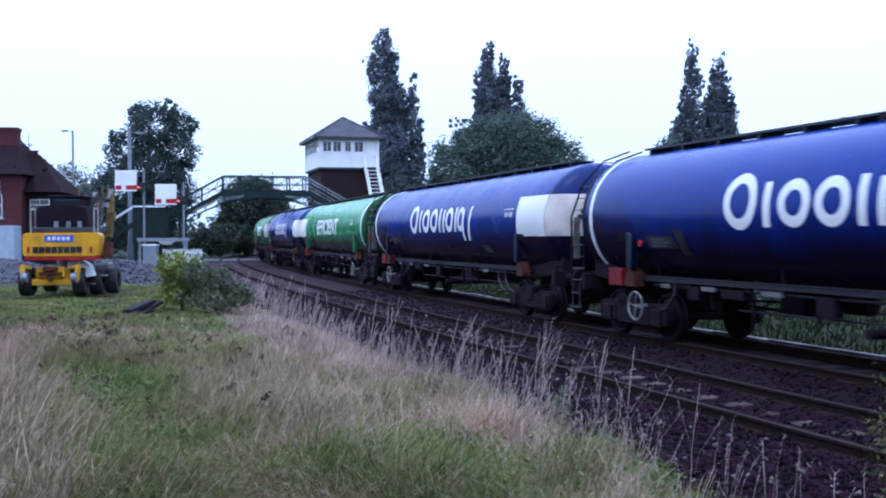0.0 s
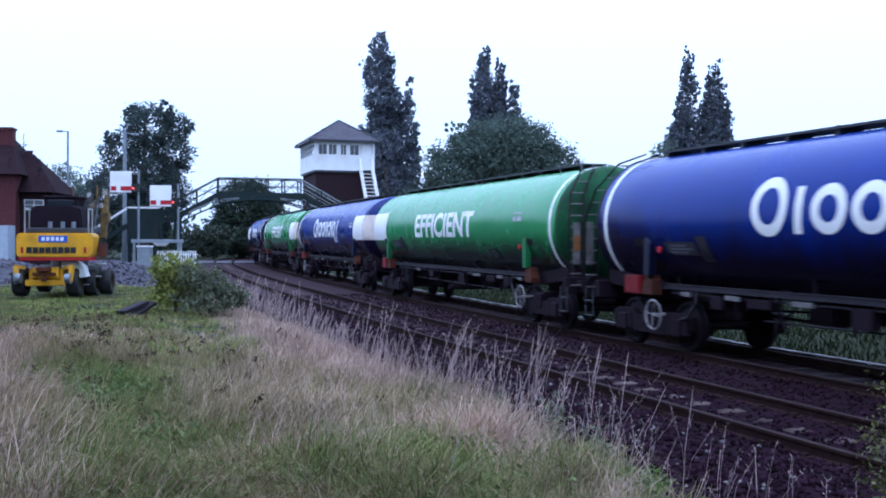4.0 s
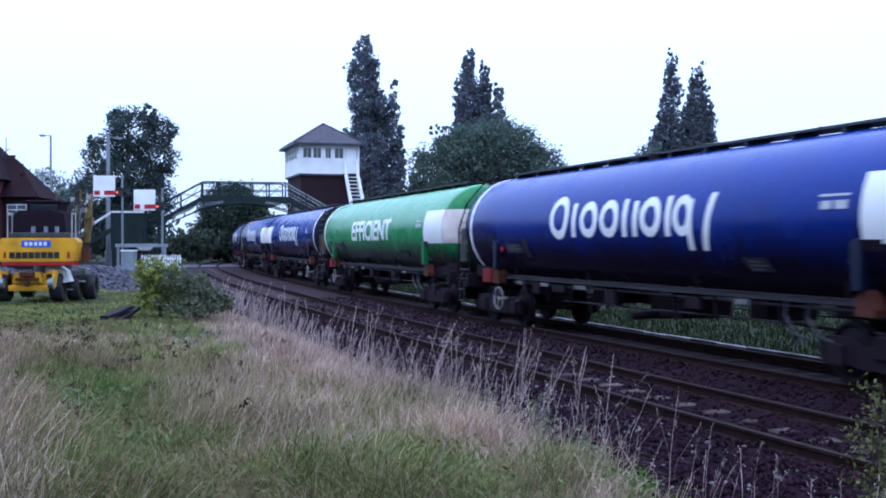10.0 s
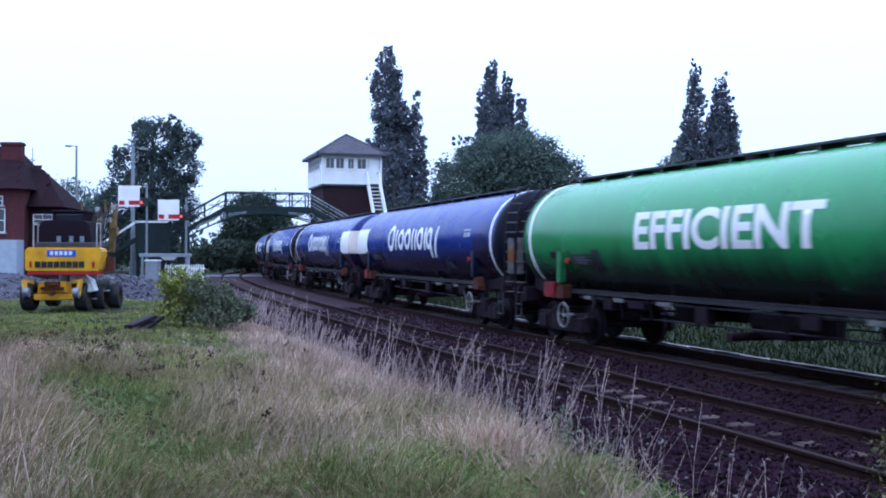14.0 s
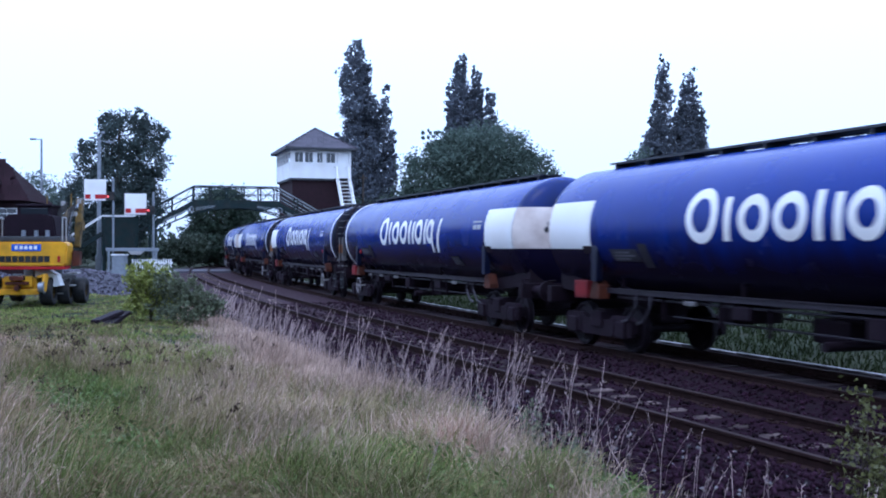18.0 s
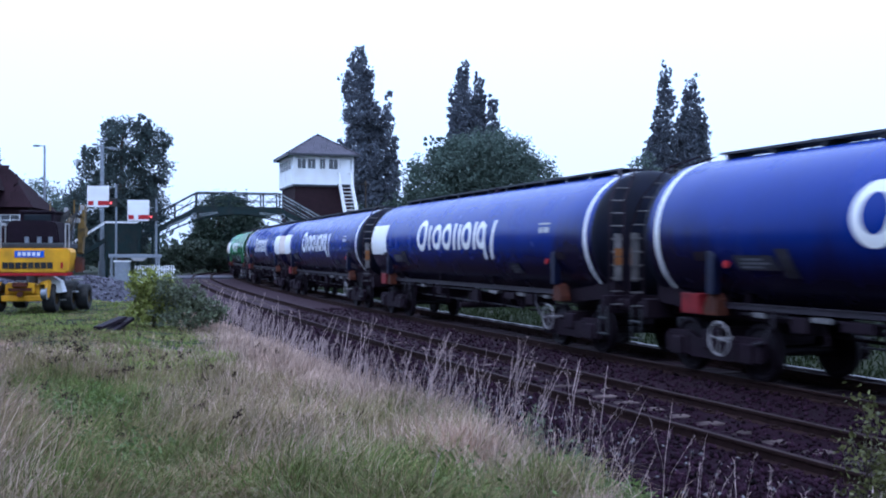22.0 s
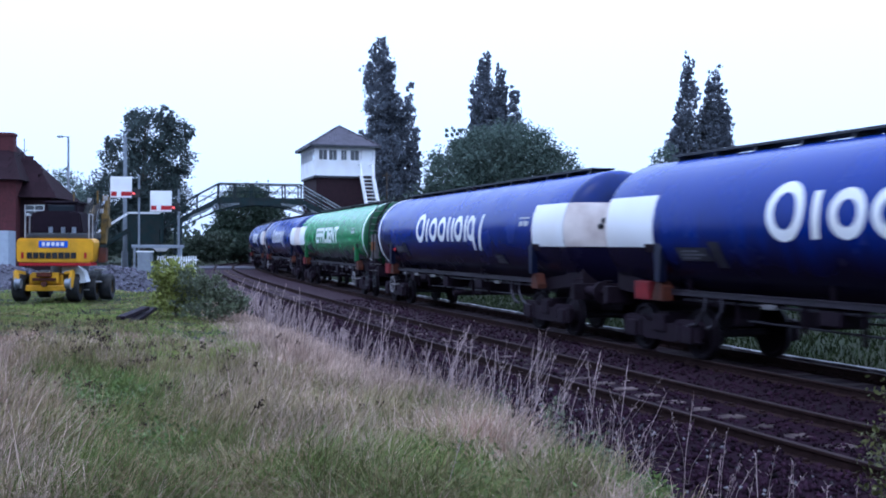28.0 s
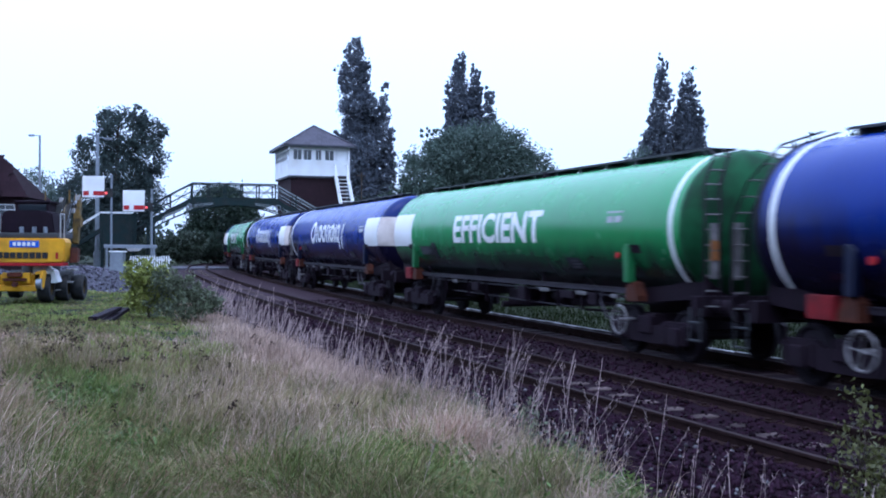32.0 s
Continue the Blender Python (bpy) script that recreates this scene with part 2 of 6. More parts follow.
M_RED = mat("red_paint", (0.36, 0.018, 0.022), 0.5, 0, 0.15, 5.0)
M_REDGRIME = mat("grimy_red_paint", (0.17, 0.010, 0.014), 0.55, 0, 0.2, 5.0, 0.1, 40, (0.04, 0.011, 0.012), 0.75, 3.0)
M_RAIL = mat("rusty_rail", (0.024, 0.013, 0.012), 0.9, 0.0, 0.3, 8.0, 0.3, 60, spec=0.05)
M_RAILTOP = mat("worn_rail_top", (0.030, 0.020, 0.020), 0.85, 0.0, 0.3, 5.0, spec=0.06)
M_SLEEPER = mat("weathered_sleeper", (0.094, 0.068, 0.064), 0.9, 0, 0.45, 7.0, 0.5, 50, (0.016, 0.011, 0.012), 0.9, 2.2, obj=0.7, spec=0.05)
M_DARKSLEEPER = mat("dark_sleeper", (0.022, 0.014, 0.014), 0.85, 0, 0.4, 7.0, 0.4, 50, (0.010, 0.006, 0.008), 0.8, 2.2, obj=0.4, spec=0.05)
M_CONC = mat("pale_concrete", (0.34, 0.33, 0.33), 0.85, 0, 0.2, 3.0, 0.3, 40, (0.2, 0.19, 0.17), 0.5, 2.0)
M_YELLOW = mat("yellow_machine_paint", (0.72, 0.36, 0.015), 0.42, 0, 0.12, 3.0, 0.05, 30, (0.25, 0.14, 0.03), 0.45, 2.0)
M_BLACK = mat("black_rubber", (0.022, 0.022, 0.023), 0.8, 0, 0.3, 6.0, 0.3, 50, (0.08, 0.07, 0.06), 0.4, 3.0)
M_DARK = mat("dark_grey_steel", (0.05, 0.052, 0.058), 0.55, 0.2, 0.25, 4.0, 0.1, 40)
M_GREY = mat("galvanised_steel", (0.22, 0.24, 0.27), 0.55, 0.4, 0.15, 4.0, 0.1, 40)
M_BRICK = mat("red_brick", (0.072, 0.021, 0.024), 0.9, 0, 0.3, 5.0, 0.3, 50, (0.05, 0.020, 0.022), 0.5, 1.2)
M_DKBRICK = mat("dark_brick", (0.022, 0.010, 0.013), 0.9, 0, 0.3, 5.0, 0.3, 50, (0.022, 0.012, 0.013), 0.5, 1.2)
M_SLATE = mat("slate", (0.055, 0.048, 0.062), 0.65, 0, 0.3, 3.0, 0.3, 30, (0.09, 0.085, 0.09), 0.4, 1.5, obj=0.2)
M_TILE = mat("brown_roof_tile", (0.018, 0.0085, 0.0115), 0.85, 0, 0.3, 3.0, 0.3, 30, (0.016, 0.012, 0.013), 0.5, 1.5, obj=0.2, spec=0.05)
M_BRIDGE = mat("dark_green_bridge_paint", (0.008, 0.019, 0.019), 0.5, 0.0, 0.25, 3.0, 0.1, 40, (0.03, 0.024, 0.02), 0.4, 2.0)
M_GLASS = mat("window_glass", (0.02, 0.024, 0.03), 0.06, 0, 0.1, 3.0, spec=0.8)
M_BARK = mat("bark", (0.07, 0.055, 0.042), 0.95, 0, 0.35, 8.0, 0.6, 40)
# pale for the right stair's rails: the sky's gloss is put into the colour
M_RAILING = mat("pale_ironwork", (0.24, 0.26, 0.27), 0.45, 0.3, 0.25, 3.0)
M_DATA = mat("white_data_paint", (0.42, 0.42, 0.44), 0.6, 0, 0.35, 6.0)
M_PLATE = mat("grimy_grey_plate", (0.034, 0.032, 0.042), 0.5, 0, 0.4, 5.0, 0.1, 30, (0.012, 0.011, 0.014), 0.7, 3.0)
M_AMBER = mat("amber_reflector", (0.24, 0.095, 0.03), 0.35, 0, 0.15, 8.0, spec=0.5)
M_DIMLINE = mat("faded_white_marking", (0.13, 0.13, 0.15), 0.6, 0, 0.4, 6.0)
M_STRUT = mat("dull_blue_paint", (0.003, 0.006, 0.026), 0.4, 0, 0.3, 4.0, 0.05, 30, (0.008, 0.008, 0.02), 0.6, 2.0, spec=0.3)
M_STRUTG = mat("dull_green_paint", (0.026, 0.17, 0.052), 0.4, 0, 0.2, 4.0, 0.05, 30, (0.02, 0.06, 0.03), 0.5, 2.0, spec=0.3)
M_FILM = mat("thin_grime_over_blue", (0.003, 0.0145, 0.115), 0.3, 0, 0.35, 1.5, 0.02, 30, (0.004, 0.009, 0.045), 0.8, 0.8, spec=0.16)
M_FILMG = mat("thin_grime_over_green", (0.028, 0.195, 0.058), 0.3, 0, 0.35, 1.5, 0.02, 30, (0.016, 0.07, 0.03), 0.8, 0.8, spec=0.16)
M_DARKEND = mat("dark_tank_end", (0.004, 0.005, 0.013), 0.6, 0, 0.5, 2.0, 0.1, 40, (0.009, 0.009, 0.012), 0.7, 1.5, spec=0.1)
M_DARKENDG = mat("dark_green_tank_end", (0.012, 0.065, 0.024), 0.55, 0, 0.5, 2.0, 0.1, 40, (0.009, 0.013, 0.010), 0.8, 1.5, spec=0.1)
M_DULLWHITE = mat("dirty_white_paint", (0.68, 0.60, 0.55), 0.5, 0, 0.12, 2.0, 0, 60, (0.40, 0.31, 0.27), 0.7, 1.6)
M_REDLAMP = lamp_mat("red_lamp", (1.0, 0.08, 0.07), 2.5)

# ---- ground, ballast, two tracks, crossing road ----
M_GROUND = mat("field_soil_and_grass", (0.017, 0.023, 0.010), 0.95, 0, 0.35, 0.6, 0.8, 14, (0.026, 0.024, 0.014), 0.8, 0.35, spec=0.1)
M_BALLAST = mat("dark_ballast", (0.0132, 0.0052, 0.0097), 0.95, 0, 0.45, 16, 1.0, 22, (0.0075, 0.0052, 0.0065), 0.7, 1.5, spec=0.03)


def paled_far(m, colour, near, far):
    """Mixes a paler colour into the stone towards the crossing, its border broken by noise."""
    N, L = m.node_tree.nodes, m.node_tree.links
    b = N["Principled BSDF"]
    plain = b.inputs["Base Color"].links[0].from_socket
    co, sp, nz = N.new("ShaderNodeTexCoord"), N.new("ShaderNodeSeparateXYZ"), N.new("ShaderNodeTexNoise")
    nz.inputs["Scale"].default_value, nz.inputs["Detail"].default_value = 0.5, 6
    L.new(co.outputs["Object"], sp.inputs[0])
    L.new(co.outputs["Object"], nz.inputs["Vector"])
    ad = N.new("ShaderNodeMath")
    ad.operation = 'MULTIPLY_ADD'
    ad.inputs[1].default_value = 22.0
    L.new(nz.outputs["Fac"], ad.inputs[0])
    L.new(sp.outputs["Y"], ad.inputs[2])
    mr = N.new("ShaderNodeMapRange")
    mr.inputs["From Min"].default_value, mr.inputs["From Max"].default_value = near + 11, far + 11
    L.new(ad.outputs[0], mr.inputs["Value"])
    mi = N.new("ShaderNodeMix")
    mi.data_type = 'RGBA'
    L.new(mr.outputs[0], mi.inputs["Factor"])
    L.new(plain, mi.inputs["A"])
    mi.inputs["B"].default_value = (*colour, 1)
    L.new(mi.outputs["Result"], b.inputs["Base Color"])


paled_far(M_BALLAST, (0.042, 0.027, 0.033), 13, 40)
M_STONE = mat("ballast_stone", (0.0172, 0.0074, 0.0134), 0.9, 0, 0.3, 9, 0.3, 60, island=0.85, spec=0.05)
M_ROAD = mat("worn_asphalt", (0.075, 0.07, 0.085), 0.85, 0, 0.2, 4, 0.4, 60)


def bumps(x, y):
    return 0.05 * np.sin(0.7 * x + 1.3) * np.cos(0.55 * y) + 0.03 * np.sin(1.9 * x + 0.4 * y) + 0.02 * np.cos(2.7 * y - x)


def ground_z(x, y):
    x, y = np.atleast_1d(np.asarray(x, float)), np.atleast_1d(np.asarray(y, float))
    s, a = along(x, y)
    field = np.interp(a, [-400, -12, -7.5, -6.4, 2.6, 4.0, 8.5, 14, 40], [-0.1, -0.1, -0.2, -0.38, -0.38, 0.05, 0.35, 0.14, 0.06])
    # the knoll by the camera falls away towards the machine
    field = field - np.clip(field - 0.05, 0, 1) * np.clip((-s - 24) / 13, 0, 1) * (a > 4)
    flat = np.clip((np.hypot(x, y) - 60) / 30, 0, 1)
    z = field + bumps(x, y) * (1 - flat) * np.where((a > 3) | (a < -8), 1, 0.2)
    # at the crossing the ground comes up to rail level
    w = np.clip(1 - (np.abs(s + 97) - 6) / 5, 0, 1)
    return z * (1 - w) + w * np.minimum(z, -0.10)


gx_ = np.concatenate([-np.geomspace(2600, 70, 16), np.arange(-64, 64.1, 1.0), np.geomspace(70, 2600, 16)])
gy_ = np.concatenate([-np.geomspace(2600, 24, 14), np.arange(-20, 125.1, 1.0), np.geomspace(135, 2800, 16)])
GXX, GYY = np.meshgrid(gx_, gy_)
GV = np.stack([GXX.ravel(), GYY.ravel(), ground_z(GXX.ravel(), GYY.ravel())], 1)
nx_ = len(gx_)
ii, jj = np.meshgrid(np.arange(len(gy_) - 1), np.arange(nx_ - 1), indexing="ij")
q0 = (ii * nx_ + jj).ravel()
ground = new("ground", tri_soup("ground", GV, np.stack([q0, q0 + 1, q0 + 1 + nx_, q0 + nx_], 1), M_GROUND))
tagged(ground, "rough field of dry and green grass beside the railway", "ground", kind="structure")


def sweep(profile, s0, s1, step, closed=True):
    """Sweep (aside, z) pairs along the line."""
    ss = np.arange(s0, s1 + 1e-6, step)
    n = len(profile)
    V, F = [], []
    for s in ss:
        for a, z in profile:
            x, y, _ = line(s, a)
            V.append((x, y, z))
    for i in range(len(ss) - 1):
        for j in range(n if closed else n - 1):
            k = (j + 1) % n
            F.append((i * n + j, i * n + k, (i + 1) * n + k, (i + 1) * n + j))
    return V, F


BED = [(3.3, -0.45), (3.1, -0.30), (2.1, -0.17), (0.95, -0.145), (0.66, -0.150), (0.10, -0.147), (0.02, -0.172), (-0.30, -0.172), (-0.38, -0.147), (-0.66, -0.150), (-0.95, -0.145), (-1.8, -0.16), (-2.6, -0.145),
       (-2.95, -0.168), (-4.15, -0.168), (-4.5, -0.145), (-5.5, -0.19), (-6.3, -0.30), (-6.8, -0.55)]
V, F = sweep(BED, -300, 70, 2.0, closed=False)
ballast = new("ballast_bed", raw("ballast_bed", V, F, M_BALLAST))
tagged(ballast, "dark oily stone ballast under the two tracks", "ballast", kind="structure")

# rails: foot, web and head
PROF = [(-0.07, -0.16), (0.07, -0.16), (0.07, -0.145), (0.012, -0.125), (0.012, -0.045), (0.036, -0.035), (0.036, -0.006), (0.028, 0.0),
        (-0.028, 0.0), (-0.036, -0.006), (-0.036, -0.035), (-0.012, -0.045), (-0.012, -0.125), (-0.07, -0.145)]
sl = bmesh.new()
box(sl, -0.125, 0.125, -1.25, 1.25, -0.30, -0.155, 0.012)
SLEEPER = finish("sleeper", sl, M_SLEEPER)
# a darker copy for the far track
DARK_SLEEPER = SLEEPER.copy()
DARK_SLEEPER.materials[0] = M_DARKSLEEPER
cl = bmesh.new()
box(cl, -0.09, 0.09, -0.13, 0.13, -0.156, -0.135, 0.006)
for q in (-1, 1):
    box(cl, -0.03, 0.03, q * 0.085 - 0.03, q * 0.085 + 0.03, -0.14, -0.105, 0.008)
CHAIR = finish("rail_chair", cl, M_RAIL)


def track(name, aside, label):
    t = thing(name, label, "track", kind="structure")
    for side in (0.752, -0.752):
        V, F = sweep([(aside + side + a, z) for a, z in PROF], -300, 70, 2.0)
        me = raw("rail", V, F, M_RAIL)
        me.materials.append(M_RAILTOP)
        idx = [1 if (i % 14) in (6, 7, 8) else 0 for i in range(len(F))]
        me.polygons.foreach_set("material_index", idx)
        r = new("rail", me)
        r.parent = t
    rest = []
    for i in range(-430, 90):
        s = i * 0.68
        x, y, a = line(s, aside)
        wob = random.uniform(-0.02, 0.02)
        m = pose(x, y, random.uniform(-0.012, 0.004), 0, 0, math.degrees(a + wob))
        if -75 < s < 12:
            o = new("sleeper", DARK_SLEEPER if aside < -1 else SLEEPER)
            o.parent = t
            o.matrix_basis = m
            for side in (0.752, -0.752):
                c = new("rail_chair", CHAIR)
                c.parent = t
                x2, y2, _ = line(s, aside + side)
                c.matrix_basis = pose(x2, y2, 0, 0, 0, math.degrees(a))
        else:
            rest.append(m)
    bm = bmesh.new()
    for m in rest:
        box(bm, -0.125, 0.125, -1.25, 1.25, -0.30, -0.155, m=m)
    o = part("far_sleepers", bm, M_SLEEPER, t)
    o["kind"] = "stuff"
    return t


track("track_near", 0.0, "railway track with rusty rails and weathered sleepers")
track("track_far", -SIX_FOOT, "railway track under the tank train")

# level crossing road: a strip square to the line
bm = bmesh.new()
for a0, a1 in ((-40, -4.45), (-4.25, -2.85), (-2.65, -0.9), (-0.65, 0.65), (0.9, 40)):
    pts = []
    for s, a in ((-101.5, a0), (-92.5, a0), (-92.5, a1), (-101.5, a1)):
        x, y, _ = line(s, a)
        pts.append((x, y))
    prism(bm, pts, -0.3, -0.012, "xy")
road = part("road", bm, M_ROAD)
tagged(road, "grey asphalt road over the level crossing", "road", kind="structure")

# concrete cable trough along the far side
trough = thing("cable_trough", "pale concrete cable trough lids beside the far track", "cable trough", kind="structure")
bm = bmesh.new()
box(bm, -0.49, 0.49, -0.065, 0.065, -0.4, -0.09, 0.012)
lid = finish("trough_lid", bm, mat("weathered_trough_concrete", (0.34, 0.32, 0.33), 0.9, 0, 0.3, 3.0, 0.3, 40, (0.03, 0.03, 0.025), 0.9, 1.5, obj=0.4))
for i in range(-75, 6):
    x, y, a = line(i, -5.25)
    o = new("trough_lid", lid)
    o.parent = trough
    o.matrix_basis = pose(x, y, random.uniform(-0.01, 0.01), 0, 0, math.degrees(a) + random.uniform(-0.6, 0.6))

# ---- the tank train ----
WAGON, TANK_R, TANK_Z = 18.28, 1.33, 2.35
BARREL = 8.1


def on_tank(u, v, lift=0.006, side=-1):
    """Length u along the tank and height v over its axis, along the skin."""
    a = v / TANK_R
    return Vector((u, side * (TANK_R + lift) * math.cos(a), TANK_Z + (TANK_R + lift) * math.sin(a)))


def skin_grid(bm, u0, u1, v0, v1, side, nu=2, nv=6, lift=0.006, slant=0.0):
    g = [[bm.verts.new(on_tank(u0 + (u1 - u0) * i / nu + slant * (j / nv) , v0 + (v1 - v0) * j / nv, lift, side)) for j in range(nv + 1)] for i in range(nu + 1)]
    for i in range(nu):
        for j in range(nv):
            bm.faces.new((g[i][j], g[i + 1][j], g[i + 1][j + 1], g[i][j + 1]))


def skin_ring(bm, u, v, ru, rv, w, side, a0=0, a1=360, seg=28):
    rows = []
    for i in range(seg + 1):
        a = radians(a0 + (a1 - a0) * i / seg)
        rows.append([bm.verts.new(on_tank(u + (ru - k * w) * math.cos(a), v + (rv - k * w) * math.sin(a), 0.006, side)) for k in (0, 0.5, 1)])
    for p, q in zip(rows, rows[1:]):
        for k in (0, 1):
            bm.faces.new((p[k], q[k], q[k + 1], p[k + 1]))


def dish_profile(x0, sign, n=8, depth=0.5, lift=0.0):
    return [((TANK_R + lift) * math.cos(math.pi / 2 * i / n) ** 0.72 if i < n else 0.0, x0 + sign * (depth + lift) * math.sin(math.pi / 2 * i / n)) for i in range(n + 1)]


def dish_x(y, z, sign, depth=0.5):
    """Where the dished end stands over a point of its circle."""
    r = min(math.hypot(y, z) / TANK_R, 1.0)
    return sign * (BARREL + depth * math.sqrt(max(1 - r ** (2 / 0.72), 0.0)))


def wording(bm, side, word):
    """The big white lettering in the middle of the tank's side."""
    f = -1 if side > 0 else 1    # reading direction along u, seen from that side
    if word:
        cu = bpy.data.curves.new("word", 'FONT')
        cu.body, cu.size, cu.align_x, cu.align_y = word, 1.12, 'CENTER', 'CENTER'
        cu.space_character = 1.0
        cu.offset = 0.034
        tmp = new("word", cu)
        me = bpy.data.meshes.new_from_object(tmp.evaluated_get(bpy.context.evaluated_depsgraph_get()))
        b2 = bmesh.new()
        b2.from_mesh(me)
        bpy.data.objects.remove(tmp)
        xs = [v.co.x for v in b2.verts]
        k = 5.45 / (max(xs) - min(xs))
        for v in b2.verts:
            v.co.x *= k
        for z in np.linspace(-0.6, 0.6, 10):
            bmesh.ops.bisect_plane(b2, geom=b2.verts[:] + b2.edges[:] + b2.faces[:], plane_co=(0, z, 0), plane_no=(0, 1, 0))
        for v in b2.verts:
            v.co = on_tank(f * (v.co.x - 0.12), v.co.y * 0.86 + 0.06, 0.006, side)
        b2.to_mesh(me)
        b2.free()
        bm.from_mesh(me)
        bpy.data.meshes.remove(me)
        return

    def o(u, v, ru, rv, w=0.17, a0=0, a1=360):
        if f > 0:
            skin_ring(bm, u, v, ru, rv, w, side, a0, a1)
        else:
            skin_ring(bm, -u, v, ru, rv, w, side, 180 - a0, 180 - a1)

    def bar(u0, u1, v0, v1, slant=0.0):
        skin_grid(bm, f * u0, f * u1, v0, v1, side, 1, 8, slant=f * slant)
    # one large round mark, then small round marks and bars; two hang below the line
    o(-2.64, 0.20, 0.44, 0.47, 0.18)
    bar(-2.03, -1.86, -0.23, 0.48)
    o(-1.30, 0.13, 0.37, 0.37, 0.17)
    o(-0.46, 0.13, 0.37, 0.37, 0.17)
    bar(0.06, 0.23, -0.23, 0.49)
    bar(0.44, 0.61, -0.23, 0.44)
    o(1.06, 0.13, 0.36, 0.37, 0.17)
    bar(1.56, 1.73, -0.23, 0.49)
    o(2.10, 0.13, 0.30, 0.36, 0.16)
    bar(2.24, 2.40, -0.48, 0.40)
    bar(2.64, 2.81, -0.48, 0.49, 0.24)


def ladder(bm, x, y, z0, z1, n=8, w=0.30):
    for q in (-w / 2, w / 2):
        beam(bm, (x, y + q, z0), (x, y + q, z1), 0.03, 0.022)
    for i in range(n):
        z = z0 + (z1 - z0) * (i + 0.5) / n
        rod(bm, (x, y - w / 2, z), (x, y + w / 2, z), 0.014, 5)


def side_frame():
    """One side of a cast bogie."""
    bm = bmesh.new()
    prism(bm, [(-1.32, 0.62), (-1.18, 0.70), (-0.62, 0.70), (-0.42, 0.60), (0.42, 0.60), (0.62, 0.70), (1.18, 0.70), (1.32, 0.62), (1.32, 0.40),
               (1.2, 0.32), (0.72, 0.34), (0.52, 0.28), (-0.52, 0.28), (-0.72, 0.34), (-1.2, 0.32), (-1.32, 0.40)], -0.06, 0.06)
    for x in (-0.95, 0.95):
        box(bm, x - 0.17, x + 0.17, -0.12, 0.06, 0.28, 0.60, 0.03)
        for d in (-0.28, 0.28):
            rod(bm, (x + d, -0.02, 0.32), (x + d, -0.02, 0.64), 0.075, 10)
    box(bm, -0.22, 0.22, -0.10, 0.05, 0.44, 0.76, 0.03)
    return bm


def wheelset_mesh():
    bm = bmesh.new()
    rod(bm, (0, -0.98, 0), (0, 0.98, 0), 0.075, 12)
    rot = Matrix.Rotation(radians(90), 4, 'Z')
    for q in (-1, 1):
        # tread, flange and dished web
        prof = [(0.09, 0.62), (0.12, 0.68), (0.36, 0.70), (0.40, 0.672), (0.45, 0.68), (0.47, 0.688), (0.475, 0.70), (0.452, 0.72), (0.446, 0.815), (0.40, 0.82), (0.36, 0.78), (0.14, 0.80), (0.09, 0.84)]
        m = rot if q > 0 else rot @ Matrix.Rotation(radians(180), 4, 'Z')
        lathe(bm, [(r, x) for r, x in prof], 28, m)
        # brake disc bolts make the turning show
        for k in range(6):
            a = radians(60 * k)
            box(bm, 0.24 * math.cos(a) - 0.03, 0.24 * math.cos(a) + 0.03, q * 0.80, q * 0.835, 0.24 * math.sin(a) - 0.03, 0.24 * math.sin(a) + 0.03, 0.006)
    return finish("wheelset", bm, M_WHEEL, smooth=35)


WHEELSET = wheelset_mesh()
AXLES = []       # every wheelset, to be turned


